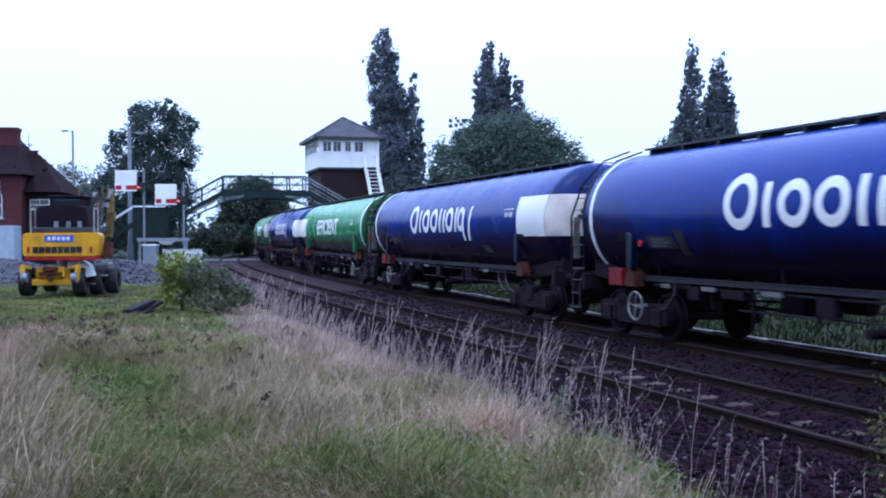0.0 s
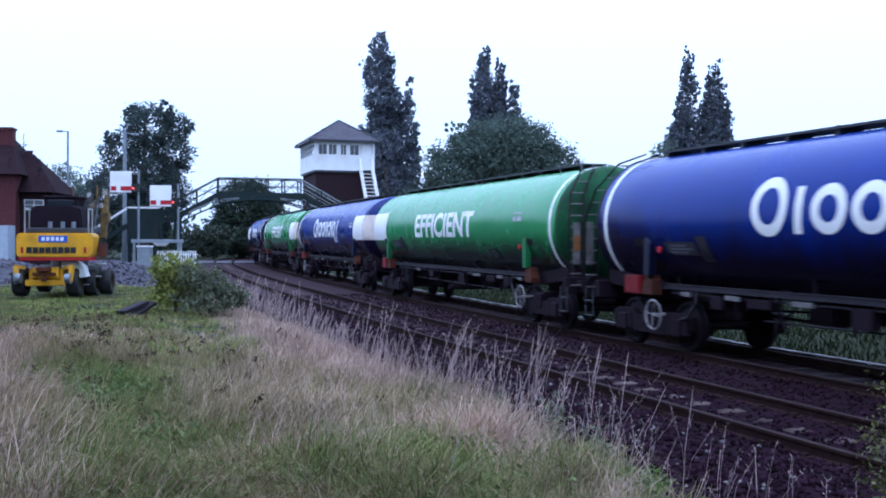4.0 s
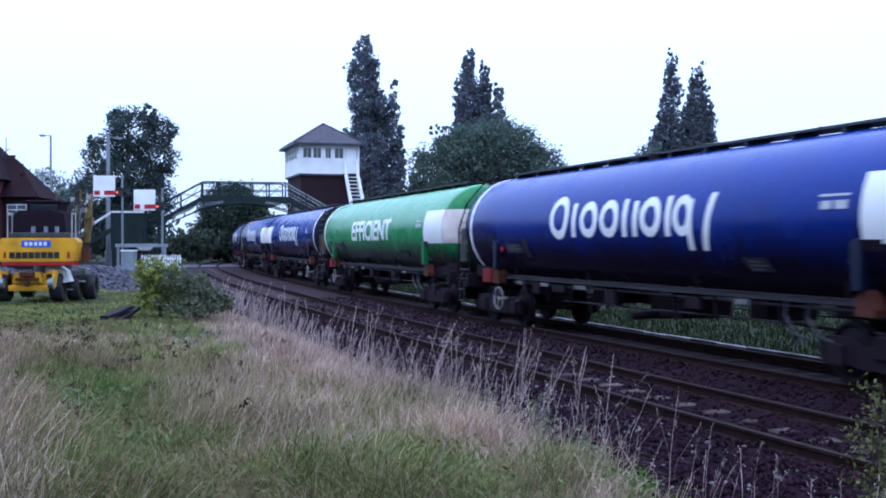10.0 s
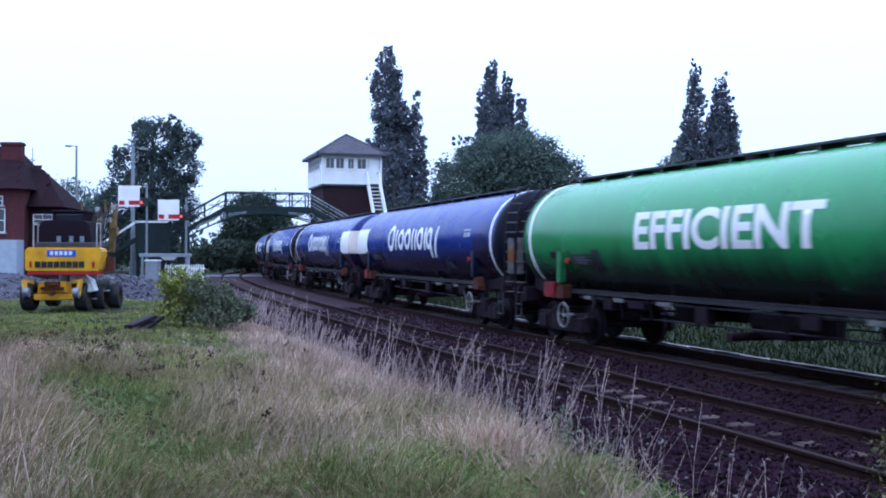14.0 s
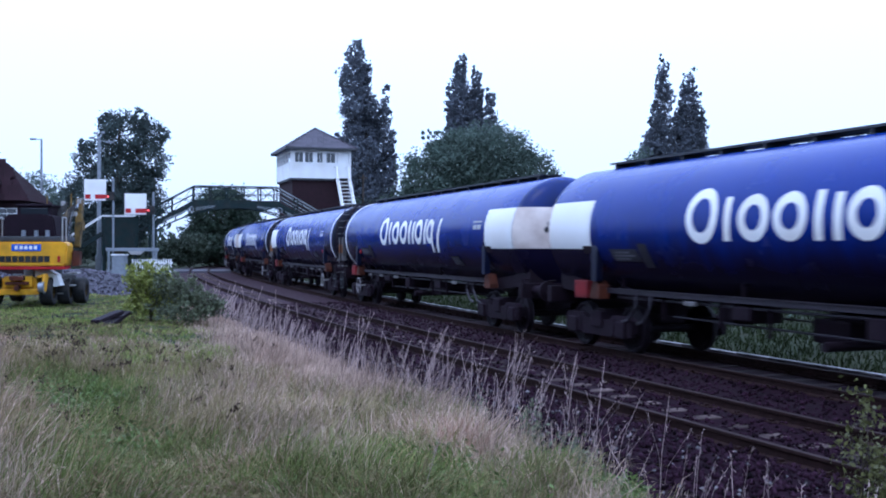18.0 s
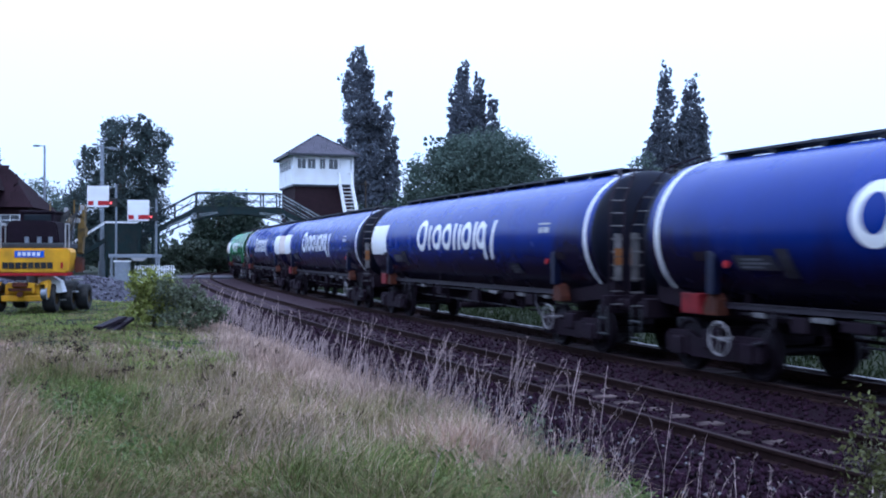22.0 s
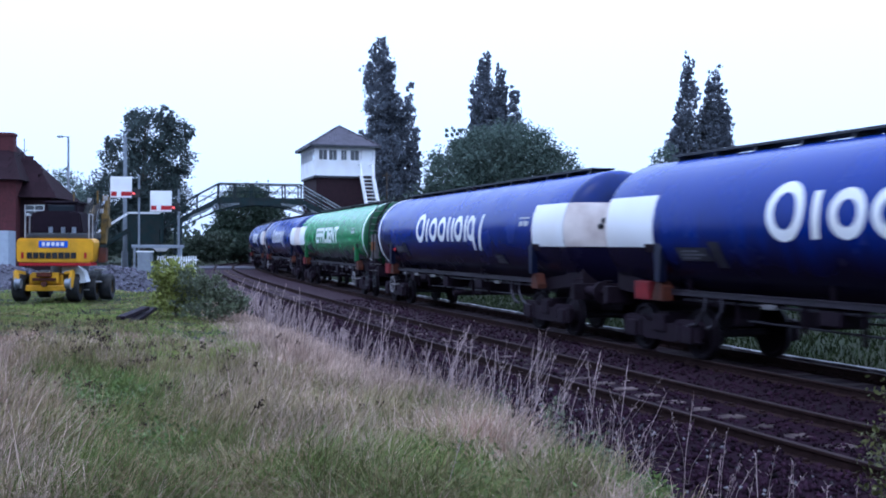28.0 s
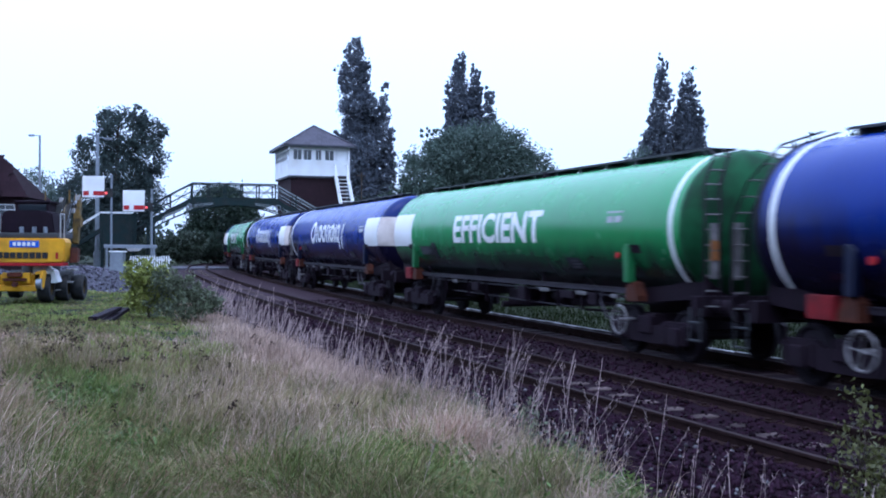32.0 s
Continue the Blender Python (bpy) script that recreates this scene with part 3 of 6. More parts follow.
def tank_wagon(colour, word, label):
    """A bogie tank wagon; the end with the thin ring, ladder and handwheels looks along +x, the white-panelled end along -x."""
    w = thing("tank_wagon", label, "tank wagon", group="wagons of the train")
    bm = bmesh.new()
    prof = dish_profile(-BARREL, -1)[::-1] + [(TANK_R, x) for x in np.linspace(-BARREL, BARREL, 13)][1:-1] + dish_profile(BARREL, 1)
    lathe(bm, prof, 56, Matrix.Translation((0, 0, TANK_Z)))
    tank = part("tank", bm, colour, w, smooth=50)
    # ring
    bm = bmesh.new()
    lathe(bm, [(TANK_R, 7.71), (TANK_R + 0.008, 7.715), (TANK_R + 0.008, 7.825), (TANK_R, 7.83)], 64, Matrix.Translation((0, 0, TANK_Z)))
    part("painted_ring", bm, M_WHITE, tank, "thin white painted ring", smooth=40)
    # white panel wrapping round the other end
    for side in (-1, 1):
        bm = bmesh.new()
        skin_grid(bm, -BARREL, -6.36, -0.36, 0.62, side, 4, 12, 0.005)
        part("white_panel", bm, M_WHITE, tank, "white panel on the tank side", smooth=50)
    bm = bmesh.new()
    rows = []
    for j in range(13):
        z = -0.355 + 0.95 * j / 12
        half = math.sqrt(TANK_R ** 2 - z * z)
        rows.append([bm.verts.new((dish_x(y, z, -1) - 0.006, y, TANK_Z + z)) for y in [half * math.sin(math.pi / 2 * k / 14) for k in range(-14, 15)]])
    for p, q in zip(rows, rows[1:]):
        for k in range(28):
            bm.faces.new((p[k], p[k + 1], q[k + 1], q[k]))
    part("end_panel", bm, M_DULLWHITE, tank, "dirty white panel on the dished end", smooth=50)
    bm = bmesh.new()
    rows = []
    for j in range(9):
        z = 0.60 + (TANK_R * 0.985 - 0.60) * j / 8
        half = math.sqrt(TANK_R ** 2 - z * z)
        rows.append([bm.verts.new((dish_x(y, z, -1) - 0.005, y, TANK_Z + z)) for y in [half * math.sin(math.pi / 2 * k / 10) for k in range(-10, 11)]])
    for p, q in zip(rows, rows[1:]):
        for k in range(20):
            bm.faces.new((p[k], p[k + 1], q[k + 1], q[k]))
    part("end_grime", bm, M_FILMG if word else M_FILM, tank, "sooty dirt on the dished end", smooth=50)
    # three-lobed black mark on the white end
    for side in (-1, 1):
        bm = bmesh.new()
        for a in (90, 210, 330):
            y, z = side * 0.58 + 0.085 * math.cos(radians(a)), 0.12 + 0.085 * math.sin(radians(a))
            bmesh.ops.create_cone(bm, cap_ends=True, segments=10, radius1=0.065, radius2=0.065, depth=0.05,
                                  matrix=Matrix.Translation((dish_x(y, z, -1) - 0.012, y, TANK_Z + z)) @ Matrix.Rotation(radians(90 - side * 25), 4, 'Y'))
        part("hazard_mark", bm, M_DARK, tank, "black three-lobed mark")
    # darker coat over the whole dished end beyond the ring
    bm = bmesh.new()
    prof2 = [(r + 0.003, x + 0.003) for r, x in dish_profile(BARREL, 1)[:-1]] + [(0.0, BARREL + 0.503)]
    lathe(bm, [(TANK_R + 0.003, BARREL - 0.06)] + prof2, 56, Matrix.Translation((0, 0, TANK_Z)))
    part("end_coat", bm, M_DARKENDG if word else M_DARKEND, tank, "dark coat over the tank end", smooth=50)
    # lettering
    for side in (-1, 1):
        bm = bmesh.new()
        wording(bm, side, word)
        part("lettering", bm, M_WHITE, tank, "white lettering")
        fw = -side
        for f0, l, v, h in ((6.42 * 0.86, 0.62, 0.30, 0.035), (6.42 * 0.86 + 0.04, 0.22, 0.12, 0.12), (6.42 * 0.86 + 0.33, 0.25, 0.12, 0.12)):
            bm = bmesh.new()
            skin_grid(bm, fw * f0, fw * (f0 + l), v, v + h, side, 1, 1)
            part("data_line", bm, M_DATA, tank, "small white data line")
        # sloping notice plates low on the side, pale unreadable lines on them
        for f0, l, v0, v1, n in ((3.72, 0.62, -0.84, -0.58, 3), (-5.55, 0.95, -0.60, -0.36, 3), (-4.52, 0.28, -0.72, -0.26, 0)):
            bm = bmesh.new()
            skin_grid(bm, fw * f0, fw * (f0 + l), v0, v1, side, 2, 3, 0.02, slant=-fw * 0.12)
            skin_grid(bm, fw * f0, fw * (f0 + l), v0, v1, side, 2, 3, 0.008, slant=-fw * 0.12)
            plate = part("notice_plate", bm, M_PLATE, w, "grimy grey notice plate" + (" with pale lines" if n else ""))
            for k2 in range(n):
                bm = bmesh.new()
                vv = v0 + 0.035 + (v1 - v0 - 0.05) * k2 / n
                skin_grid(bm, fw * (f0 + 0.06), fw * (f0 + l * (0.62 + 0.2 * (k2 % 2))), vv, vv + 0.035, side, 1, 1, 0.024)
                part("plate_line", bm, M_DIMLINE, plate, "pale unreadable line")
    # walkway along the top
    bm = bmesh.new()
    box(bm, -7.4, 7.4, -0.26, 0.26, TANK_Z + TANK_R + 0.085, TANK_Z + TANK_R + 0.100)
    for q in (-0.26, 0.26):
        box(bm, -7.4, 7.4, q - 0.015, q + 0.015, TANK_Z + TANK_R + 0.065, TANK_Z + TANK_R + 0.108)
    for x in np.arange(-7.2, 7.3, 1.2):
        box(bm, x - 0.03, x + 0.03, -0.26, 0.26, TANK_Z + TANK_R - 0.06, TANK_Z + TANK_R + 0.088)
    part("walkway", bm, M_DARK, w, "dark steel walkway on top")
    bm = bmesh.new()
    rod(bm, (0.6, 0, TANK_Z + TANK_R - 0.05), (0.6, 0, TANK_Z + TANK_R + 0.09), 0.3, 20)
    part("manlid", bm, M_UNDER, w)
    # a ladder at each side of the ring end, bent in over the tank shoulder, with an upright marker on it
    for q in (-1, 1):
        x, y = 8.74, q * 1.14
        for d in (-0.15, 0.15):
            bm = bmesh.new()
            p = [Vector((x, y + d, 0.95)), Vector((x, y + d, 2.40)), Vector((x - 0.22, y * 0.88 + d, 3.05)), Vector((x - 0.50, y * 0.55 + d, 3.58)), Vector((x - 1.1, y * 0.3 + d, 3.74))]
            for u0, u1 in zip(p, p[1:]):
                beam(bm, u0, u1, 0.04, 0.025)
            part("ladder_stile", bm, M_UNDER, w, "black bent stile of the end ladder")
        for k in range(11):
            z = 1.05 + 0.25 * k
            if z < 2.40:
                c = Vector((x, y, z))
            elif z < 3.05:
                c = Vector((x, y, 2.40)).lerp(Vector((x - 0.22, y * 0.88, 3.05)), (z - 2.40) / 0.65)
            else:
                c = Vector((x - 0.22, y * 0.88, 3.05)).lerp(Vector((x - 0.50, y * 0.55, 3.58)), (z - 3.05) / 0.53)
            # rungs are pale all over in place of the glints on them
            bm = bmesh.new()
            rod(bm, c + Vector((0, -0.15, 0)), c + Vector((0, 0.15, 0)), 0.012, 6)
            part("rung", bm, M_PALETAG, w, "pale rung, its glint put into the colour")
        bm = bmesh.new()
        box(bm, x + 0.03, x + 0.06, y - 0.075, y + 0.075, 1.50, 2.40, 0.008)
        o = part("end_marker", bm, M_PALETAG, w, "grey end plate with an amber reflector")
        for z0, z1 in ((1.80, 1.95), (1.97, 2.12)):
            bm = bmesh.new()
            box(bm, x + 0.058, x + 0.07, y - 0.078, y + 0.078, z0, z1)
            part("reflector", bm, M_AMBER, o, "amber reflector")
    # underframe: the tank carries itself, with stub sills at the ends and a light side rail between
    for q in (-1, 1):
        bm = bmesh.new()
        box(bm, -6.3, 6.3, q * 1.02 - 0.035, q * 1.02 + 0.035, 1.13, 1.22, 0.008)
        box(bm, -6.3, 6.3, q * 1.02 - 0.055, q * 1.02 + 0.055, 1.215, 1.232, 0.004)
        part("side_rail", bm, M_RAILBAR, w, "long grimy grey side rail under the tank")
        for e_ in (-1, 1):
            bm = bmesh.new()
            box(bm, e_ * 5.1, e_ * 8.35, q * 0.60 - 0.06, q * 0.60 + 0.06, 0.93, 1.19, 0.01)
            part("sole_bar", bm, M_UNDER, w, "black stub underframe beam")
        for x in (-5.7, -2.0, 2.0, 5.7):
            bm = bmesh.new()
            prism(bm, [(x - 0.02, 1.15), (x + 0.02, 1.15), (x + 0.02, 1.46), (x - 0.02, 1.46)], q * 0.92, q * 0.98)
            part("rail_bracket", bm, M_UNDER, w)
    for s in (-1, 1):
        bm = bmesh.new()
        box(bm, s * 8.25, s * 8.42, -1.22, 1.22, 0.86, 1.20, 0.015)
        part("buffer_beam", bm, M_UNDER, w)
        for q in (-0.87, 0.87):
            bm = bmesh.new()
            rod(bm, (s * 8.42, q, 1.04), (s * 8.90, q, 1.04), 0.11, 14)
            rod(bm, (s * 8.86, q, 1.04), (s * 9.08, q, 1.04), 0.075, 14)
            rod(bm, (s * 9.06, q, 1.04), (s * 9.12, q, 1.04), 0.23, 22)
            part("buffer", bm, M_UNDER, w, smooth=35)
        bm = bmesh.new()
        ring(bm, (s * 8.75, 0, 0.95), (0, 1, 0), 0.13, 0.03, 14, 6)
        rod(bm, (s * 8.4, 0, 1.02), (s * 8.7, 0, 1.0), 0.05)
        part("coupling", bm, M_UNDER, w)
        # curved skirt under the tank end
        bm = bmesh.new()
        prism(bm, [(s * 6.5, 1.0), (s * 8.3, 1.15), (s * 8.3, 1.55), (s * 7.3, 1.35), (s * 6.3, 1.25)], -0.95, 0.95)
        part("end_cradle", bm, M_UNDER, w)
        for q in (-1, 1):
            # gusset brackets at the saddles
            bm = bmesh.new()
            prism(bm, [(s * 6.15, 1.02), (s * 6.52, 1.02), (s * 6.52, 1.12), (s * 6.40, 1.34), (s * 6.28, 1.38), (s * 6.15, 1.28)], q * 1.02, q * 1.24)
            part("saddle_bracket", bm, M_ORANGE, w, "rusty orange saddle bracket")
            if s * q > 0:
                bm = bmesh.new()
                box(bm, s * 6.56, s * 7.10, q * 1.13, q * 1.27, 1.02, 1.36, 0.012)
                box(bm, s * 6.60, s * 6.72, q * 1.262, q * 1.28, 1.06, 1.32)
                part("red_box", bm, M_REDGRIME, w, "red painted box on the underframe")
            if s > 0:
                bm = bmesh.new()
                rod(bm, (5.86, q * 1.24, 1.85), (5.86, q * 1.285, 1.85), 0.06, 14)
                part("reflector", bm, M_RED, w, "small red round reflector")
            # upright strut in the tank's colour on the bracket, a dark slot in the skin behind it
            bm = bmesh.new()
            prism(bm, [(s * 6.34, 1.36), (s * 6.16, 1.36), (s * 6.12, 1.98), (s * 6.20, 2.06), (s * 6.34, 2.06)], q * 1.16, q * 1.31)
            bmesh.ops.bevel(bm, geom=bm.edges[:], offset=0.012, segments=1, affect='EDGES')
            part("saddle_strut", bm, M_STRUTG if word else M_STRUT, w, "green painted saddle strut" if word else "blue painted saddle strut")
            bm = bmesh.new()
            skin_grid(bm, s * 6.36, s * 6.72, -0.46, -0.30, q, 2, 2, 0.006)
            part("skin_slot", bm, M_UNDER, tank, "dark slot behind the strut")
            if s > 0:
                # foot step under the ladder end
                bm = bmesh.new()
                x = s * 8.5
                for z in (0.48, 0.78):
                    box(bm, x - 0.16, x + 0.16, q * 1.26, q * 1.34, z - 0.012, z + 0.012)
                for dd in (-0.16, 0.16):
                    beam(bm, (x + dd, q * 1.3, 0.48), (x + dd, q * 1.3, 1.02), 0.03, 0.018)
                part("step", bm, M_DARK, w, "grey foot step")
            else:
                bm = bmesh.new()
                rod(bm, (s * 8.45, q * 1.2, 0.75), (s * 8.45, q * 1.2, 1.3), 0.018, 6)
                rod(bm, (s * 8.45, q * 1.2, 1.3), (s * 8.45, q * 1.0, 1.3), 0.018, 6)
                part("grab_rail", bm, M_UNDER, w)
    # brake gear and pipes under the middle, with daylight between them
    bm = bmesh.new()
    rod(bm, (-1.2, 0.35, 0.84), (0.2, 0.35, 0.84), 0.20, 18)
    part("air_reservoir", bm, M_UNDER, w, smooth=35)
    bm = bmesh.new()
    rod(bm, (1.6, -0.4, 0.86), (2.2, -0.4, 0.86), 0.15, 14)
    rod(bm, (2.2, -0.4, 0.86), (4.6, -0.2, 0.80), 0.025, 8)
    part("brake_cylinder", bm, M_UNDER, w, smooth=35)
    for q in (-1, 1):
        bm = bmesh.new()
        rod(bm, (-5.9, q * 0.96, 1.06), (5.9, q * 0.96, 1.06), 0.024)
        rod(bm, (-4.2, q * 0.80, 0.78), (3.4, q * 0.80, 0.72), 0.018)
        part("pipe_run", bm, M_RAILBAR, w)
        for x, z0 in ((-4.3, 0.72), (-2.6, 0.70), (-1.35, 0.62), (1.15, 0.66), (2.75, 0.72), (3.9, 0.70)):
            bm = bmesh.new()
            beam(bm, (x, q * 0.96, z0), (x + 0.05, q * 0.98, 1.14), 0.07, 0.025)
            part("hanger", bm, M_UNDER, w)
        # bent brake pipes by the bogies
        for x, d in ((-5.05, 0.34), (-4.55, 0.30), (4.95, -0.32)):
            bm = bmesh.new()
            p = [Vector((x, q * 1.08, 1.14)), Vector((x + 0.06 * d, q * 1.10, 0.92)), Vector((x - d * 0.7, q * 1.10, 0.66)), Vector((x - d * 1.5, q * 1.08, 0.60))]
            for u0, u1 in zip(p, p[1:]):
                rod(bm, u0, u1, 0.028, 8)
            part("bent_pipe", bm, M_RAILBAR, w, "grey bent brake pipe")
        for x, l, h in ((-2.2, 0.45, 0.22), (0.75, 0.40, 0.30), (2.95, 0.62, 0.16), (4.25, 0.36, 0.24)):
            bm = bmesh.new()
            box(bm, x, x + l, q * 0.86, q * 1.04, 1.08 - h, 1.08, 0.02)
            part("valve_box", bm, M_UNDER, w)
        for x, l in ((-3.55, 0.35), (1.95, 0.5), (3.75, 0.4), (5.2, 0.3)):
            bm = bmesh.new()
            box(bm, x, x + l, q * 1.0, q * 1.05, 1.02, 1.10, 0.01)
            part("data_tag", bm, M_PALETAG, w, "pale worn tag plate")
        # handwheel
        bm = bmesh.new()
        c = (6.0, q * 1.30, 0.66)
        ring(bm, c, (0, 1, 0), 0.265, 0.019, 28, 6)
        for a in (8, 98):
            dx, dz = 0.265 * math.cos(radians(a)), 0.265 * math.sin(radians(a))
            rod(bm, (c[0] - dx, c[1], c[2] - dz), (c[0] + dx, c[1], c[2] + dz), 0.010, 6)
        rod(bm, (c[0], q * 1.30, c[2]), (c[0], q * 0.95, c[2]), 0.03, 8)
        part("handwheel", bm, M_WHEELRIM, w, "pale rimmed brake handwheel")
    for e_ in (-1, 1):
        bm = bmesh.new()
        box(bm, e_ * 5.3, e_ * 8.3, -0.25, 0.25, 0.72, 1.05, 0.02)
        part("centre_sill", bm, M_UNDER, w, "black stub centre beam")
    for x, l, z0, wd in ((-3.1, 0.5, 0.72, 0.5), (2.55, 0.6, 0.70, 0.4), (-0.5, 0.8, 0.60, 0.55)):
        bm = bmesh.new()
        box(bm, x - l / 2, x + l / 2, -wd, wd, z0, z0 + 0.36, 0.04)
        part("brake_gear", bm, M_UNDER, w)
    for x0, x1, y, z in ((-5.6, -3.2, 0.3, 0.66), (2.8, 5.6, -0.3, 0.64)):
        bm = bmesh.new()
        rod(bm, (x0, y, z), (x1, y, z + 0.08), 0.03, 8)
        part("brake_rod", bm, M_UNDER, w)
    # discharge valve in the middle
    bm = bmesh.new()
    rod(bm, (0, 0, 0.55), (0, 0, 1.05), 0.12, 12)
    rod(bm, (0, -1.1, 0.62), (0, 1.1, 0.62), 0.075, 12)
    part("discharge_pipe", bm, M_UNDER, w, smooth=35)
    # bogies
    for bx in (-6.55, 6.55):
        b = new("bogie")
        b.parent = w
        b.matrix_basis = pose(bx, 0, 0)
        fr = side_frame()
        f1 = part("side_frame", fr, M_UNDER, b, at=pose(0, -1.0, 0))
        same("side_frame", f1, b, pose(0, 1.0, 0, 0, 0, 180))
        bm = bmesh.new()
        box(bm, -0.2, 0.2, -1.0, 1.0, 0.48, 0.80, 0.02)
        box(bm, -0.35, 0.35, -0.35, 0.35, 0.78, 0.95, 0.02)
        part("bolster", bm, M_UNDER, b)
        for ax in (-0.95, 0.95):
            o = new("wheelset", WHEELSET)
            o.parent = b
            o.matrix_basis = pose(ax, 0, 0.455)
    return w


BLUE_L = "dark blue bogie tank wagon with white lettering and grimy underframe"
GREEN_L = "green bogie tank wagon with white lettering and grimy underframe"
# colour, and whether the ring end leads, from the first wagon backwards
TRAIN = [(0, 0), (0, 0), (1, 1), (0, 0), (1, 0), (0, 1), (0, 0), (0, 1), (0, 1), (0, 0), (1, 1), (0, 0), (0, 0), (1, 1), (0, 0), (0, 0)]
blue_wagon = tank_wagon(M_BLUE, "", BLUE_L)
green_wagon = tank_wagon(M_GREEN, "EFFICIENT", GREEN_L)
WAGONS = []
used = set()
for i, (green, lead) in enumerate(TRAIN):
    proto = green_wagon if green else blue_wagon
    ob = copy_thing(proto, Matrix()) if green in used else proto
    used.add(green)
    WAGONS.append((ob, lead, i))


def way(t):
    """Metres that the fourth wagon's middle has come along the line."""
    u = t - 9.0
    slack = np.interp(t, [0, 3, 6, 9, 12, 15, 18, 21, 24, 27, 30, 32], [-0.10, -0.23, -0.32, -0.25, -0.10, 0.04, 0.20, 0.36, 0.38, 0.27, 0.10, -0.02])
    return -25.18 + 5.031 * u + 0.0166 * u * u + 0.00022 * u ** 3 + float(slack)


def motions():
    for ob, lead, i in WAGONS:
        rows = []
        for k in range(33):
            s = way(k) + (3 - i) * WAGON
            xa, ya, _ = line(s - 6.55, -SIX_FOOT)
            xb, yb, _ = line(s + 6.55, -SIX_FOOT)
            rows.append((float(k), pose((xa + xb) / 2, (ya + yb) / 2, 0, 0, 0, math.degrees(math.atan2(yb - ya, xb - xa)) + (0 if lead else 180))))
        walk(ob, rows)
        for b in ob.children:
            if b.name.startswith("bogie"):
                for ws in b.children:
                    if ws.name.startswith("wheelset"):
                        x = ws.location.x
                        rows = []
                        for k in range(321):
                            t = k / 10
                            turn = math.degrees((way(t) - way(0)) / 0.455) * (1 if lead else -1)
                            rows.append((t, pose(x, 0, 0.455) @ pose(0, 0, 0, 0, turn, 0)))
                        walk(ws, rows)

# ---- foliage ----
def leaf_mat(name, color, vary=0.5):
    return mat(name, color, 0.6, 0, 0.3, 0.5, island=vary, translucent=0.25, spec=0.3)


# the far poplars' bluish haze is put into their leaf colour
M_POPLAR = leaf_mat("hazy_poplar_leaves", (0.100, 0.112, 0.136), 0.4)
M_LEAF = leaf_mat("dark_green_leaves", (0.068, 0.096, 0.076), 0.35)
M_OAK = leaf_mat("tree_leaves", (0.046, 0.064, 0.060))
M_BUSH = leaf_mat("bush_leaves", (0.215, 0.235, 0.050))
M_HEDGE = leaf_mat("hedge_leaves", (0.034, 0.052, 0.034))
M_SCRUBBY = leaf_mat("grey_green_hedge_leaves", (0.052, 0.068, 0.044))


def leaves(rng, centres, radii, per, size, up=0.0):
    """Small leaf blades round clump centres: corners and quads."""
    c = np.repeat(centres, per, 0) + np.clip(rng.normal(size=(len(centres) * per, 3)), -1.7, 1.7) * np.repeat(radii, per, 0) * 0.5
    n = len(c)
    d = rng.normal(size=(n, 3))
    d[:, 2] += up
    d /= np.linalg.norm(d, axis=1)[:, None]
    e = np.cross(d, rng.normal(size=(n, 3)))
    e /= np.linalg.norm(e, axis=1)[:, None]
    s = (size * rng.uniform(0.6, 1.4, n))[:, None]
    V = np.stack([c - d * s, c + e * s * 0.55, c + d * s, c - e * s * 0.55], 1).reshape(-1, 3)
    return V, np.arange(4 * n).reshape(-1, 4)


def lobes_tree(name, label, x, y, z, lobes, material, trunk_r, clumps, per, size, seed, up=0.0, limbs=7, shell=0.55, group="", category="tree", power=0.75, trunk_top=0.9, clump=0.32):
    """A tree: tapered trunk and limbs, crown of leaves gathered in clumps over uneven lobes (cx, cy, cz, rx, ry, rz)."""
    rng = np.random.default_rng(seed)
    t = thing(name, label, category, pose(x, y, z), group=group)
    L = np.array(lobes, float)
    vol = L[:, 3] * L[:, 4] * L[:, 5]
    pick = rng.choice(len(L), clumps, p=vol ** power / (vol ** power).sum())
    d = rng.normal(size=(clumps, 3))
    d /= np.linalg.norm(d, axis=1)[:, None]
    r = rng.uniform(shell, 1.0, clumps) ** 0.6
    r *= 1 + 0.10 * np.clip(rng.normal(size=clumps), -1.5, 1.2)
    C = L[pick, :3] + d * r[:, None] * L[pick, 3:]
    rad = np.clip(L[pick, 3:].min(1) * clump, 0.12, 0.9)[:, None] * np.ones(3) * rng.uniform(0.6, 1.3, clumps)[:, None]
    V, F = leaves(rng, C, rad, per, size, up)
    crown = new("crown", tri_soup("crown", V, F, material))
    crown.parent = t
    bm = bmesh.new()
    top = max(l[2] + l[5] * 0.5 for l in lobes)
    cx = float(np.mean(L[:, 0]))
    pts = [Vector((0, 0, -0.3)), Vector((cx * 0.2, 0.05, top * 0.25)), Vector((cx * 0.5, -0.08, top * 0.55)), Vector((cx * 0.8, 0, top * trunk_top))]
    rr = [trunk_r * 1.25, trunk_r, trunk_r * 0.65, trunk_r * 0.15]
    for a, b, r1, r2 in zip(pts, pts[1:], rr, rr[1:]):
        rod(bm, a, b, r1, 8, r2)
    part("trunk", bm, M_BARK, t, smooth=60)
    for i in range(limbs):
        l = lobes[i % len(lobes)]
        bm = bmesh.new()
        h = rng.uniform(0.15, 0.5)
        a = pts[0].lerp(pts[3], h)
        b = Vector((l[0] + rng.normal() * l[3] * 0.4, l[1] + rng.normal() * l[4] * 0.4, l[2] + rng.uniform(-0.2, 0.6) * l[5]))
        m = a.lerp(b, 0.5) + Vector((0, 0, 0.08 * (b - a).length))
        rod(bm, a, m, trunk_r * 0.45, 6, trunk_r * 0.28)
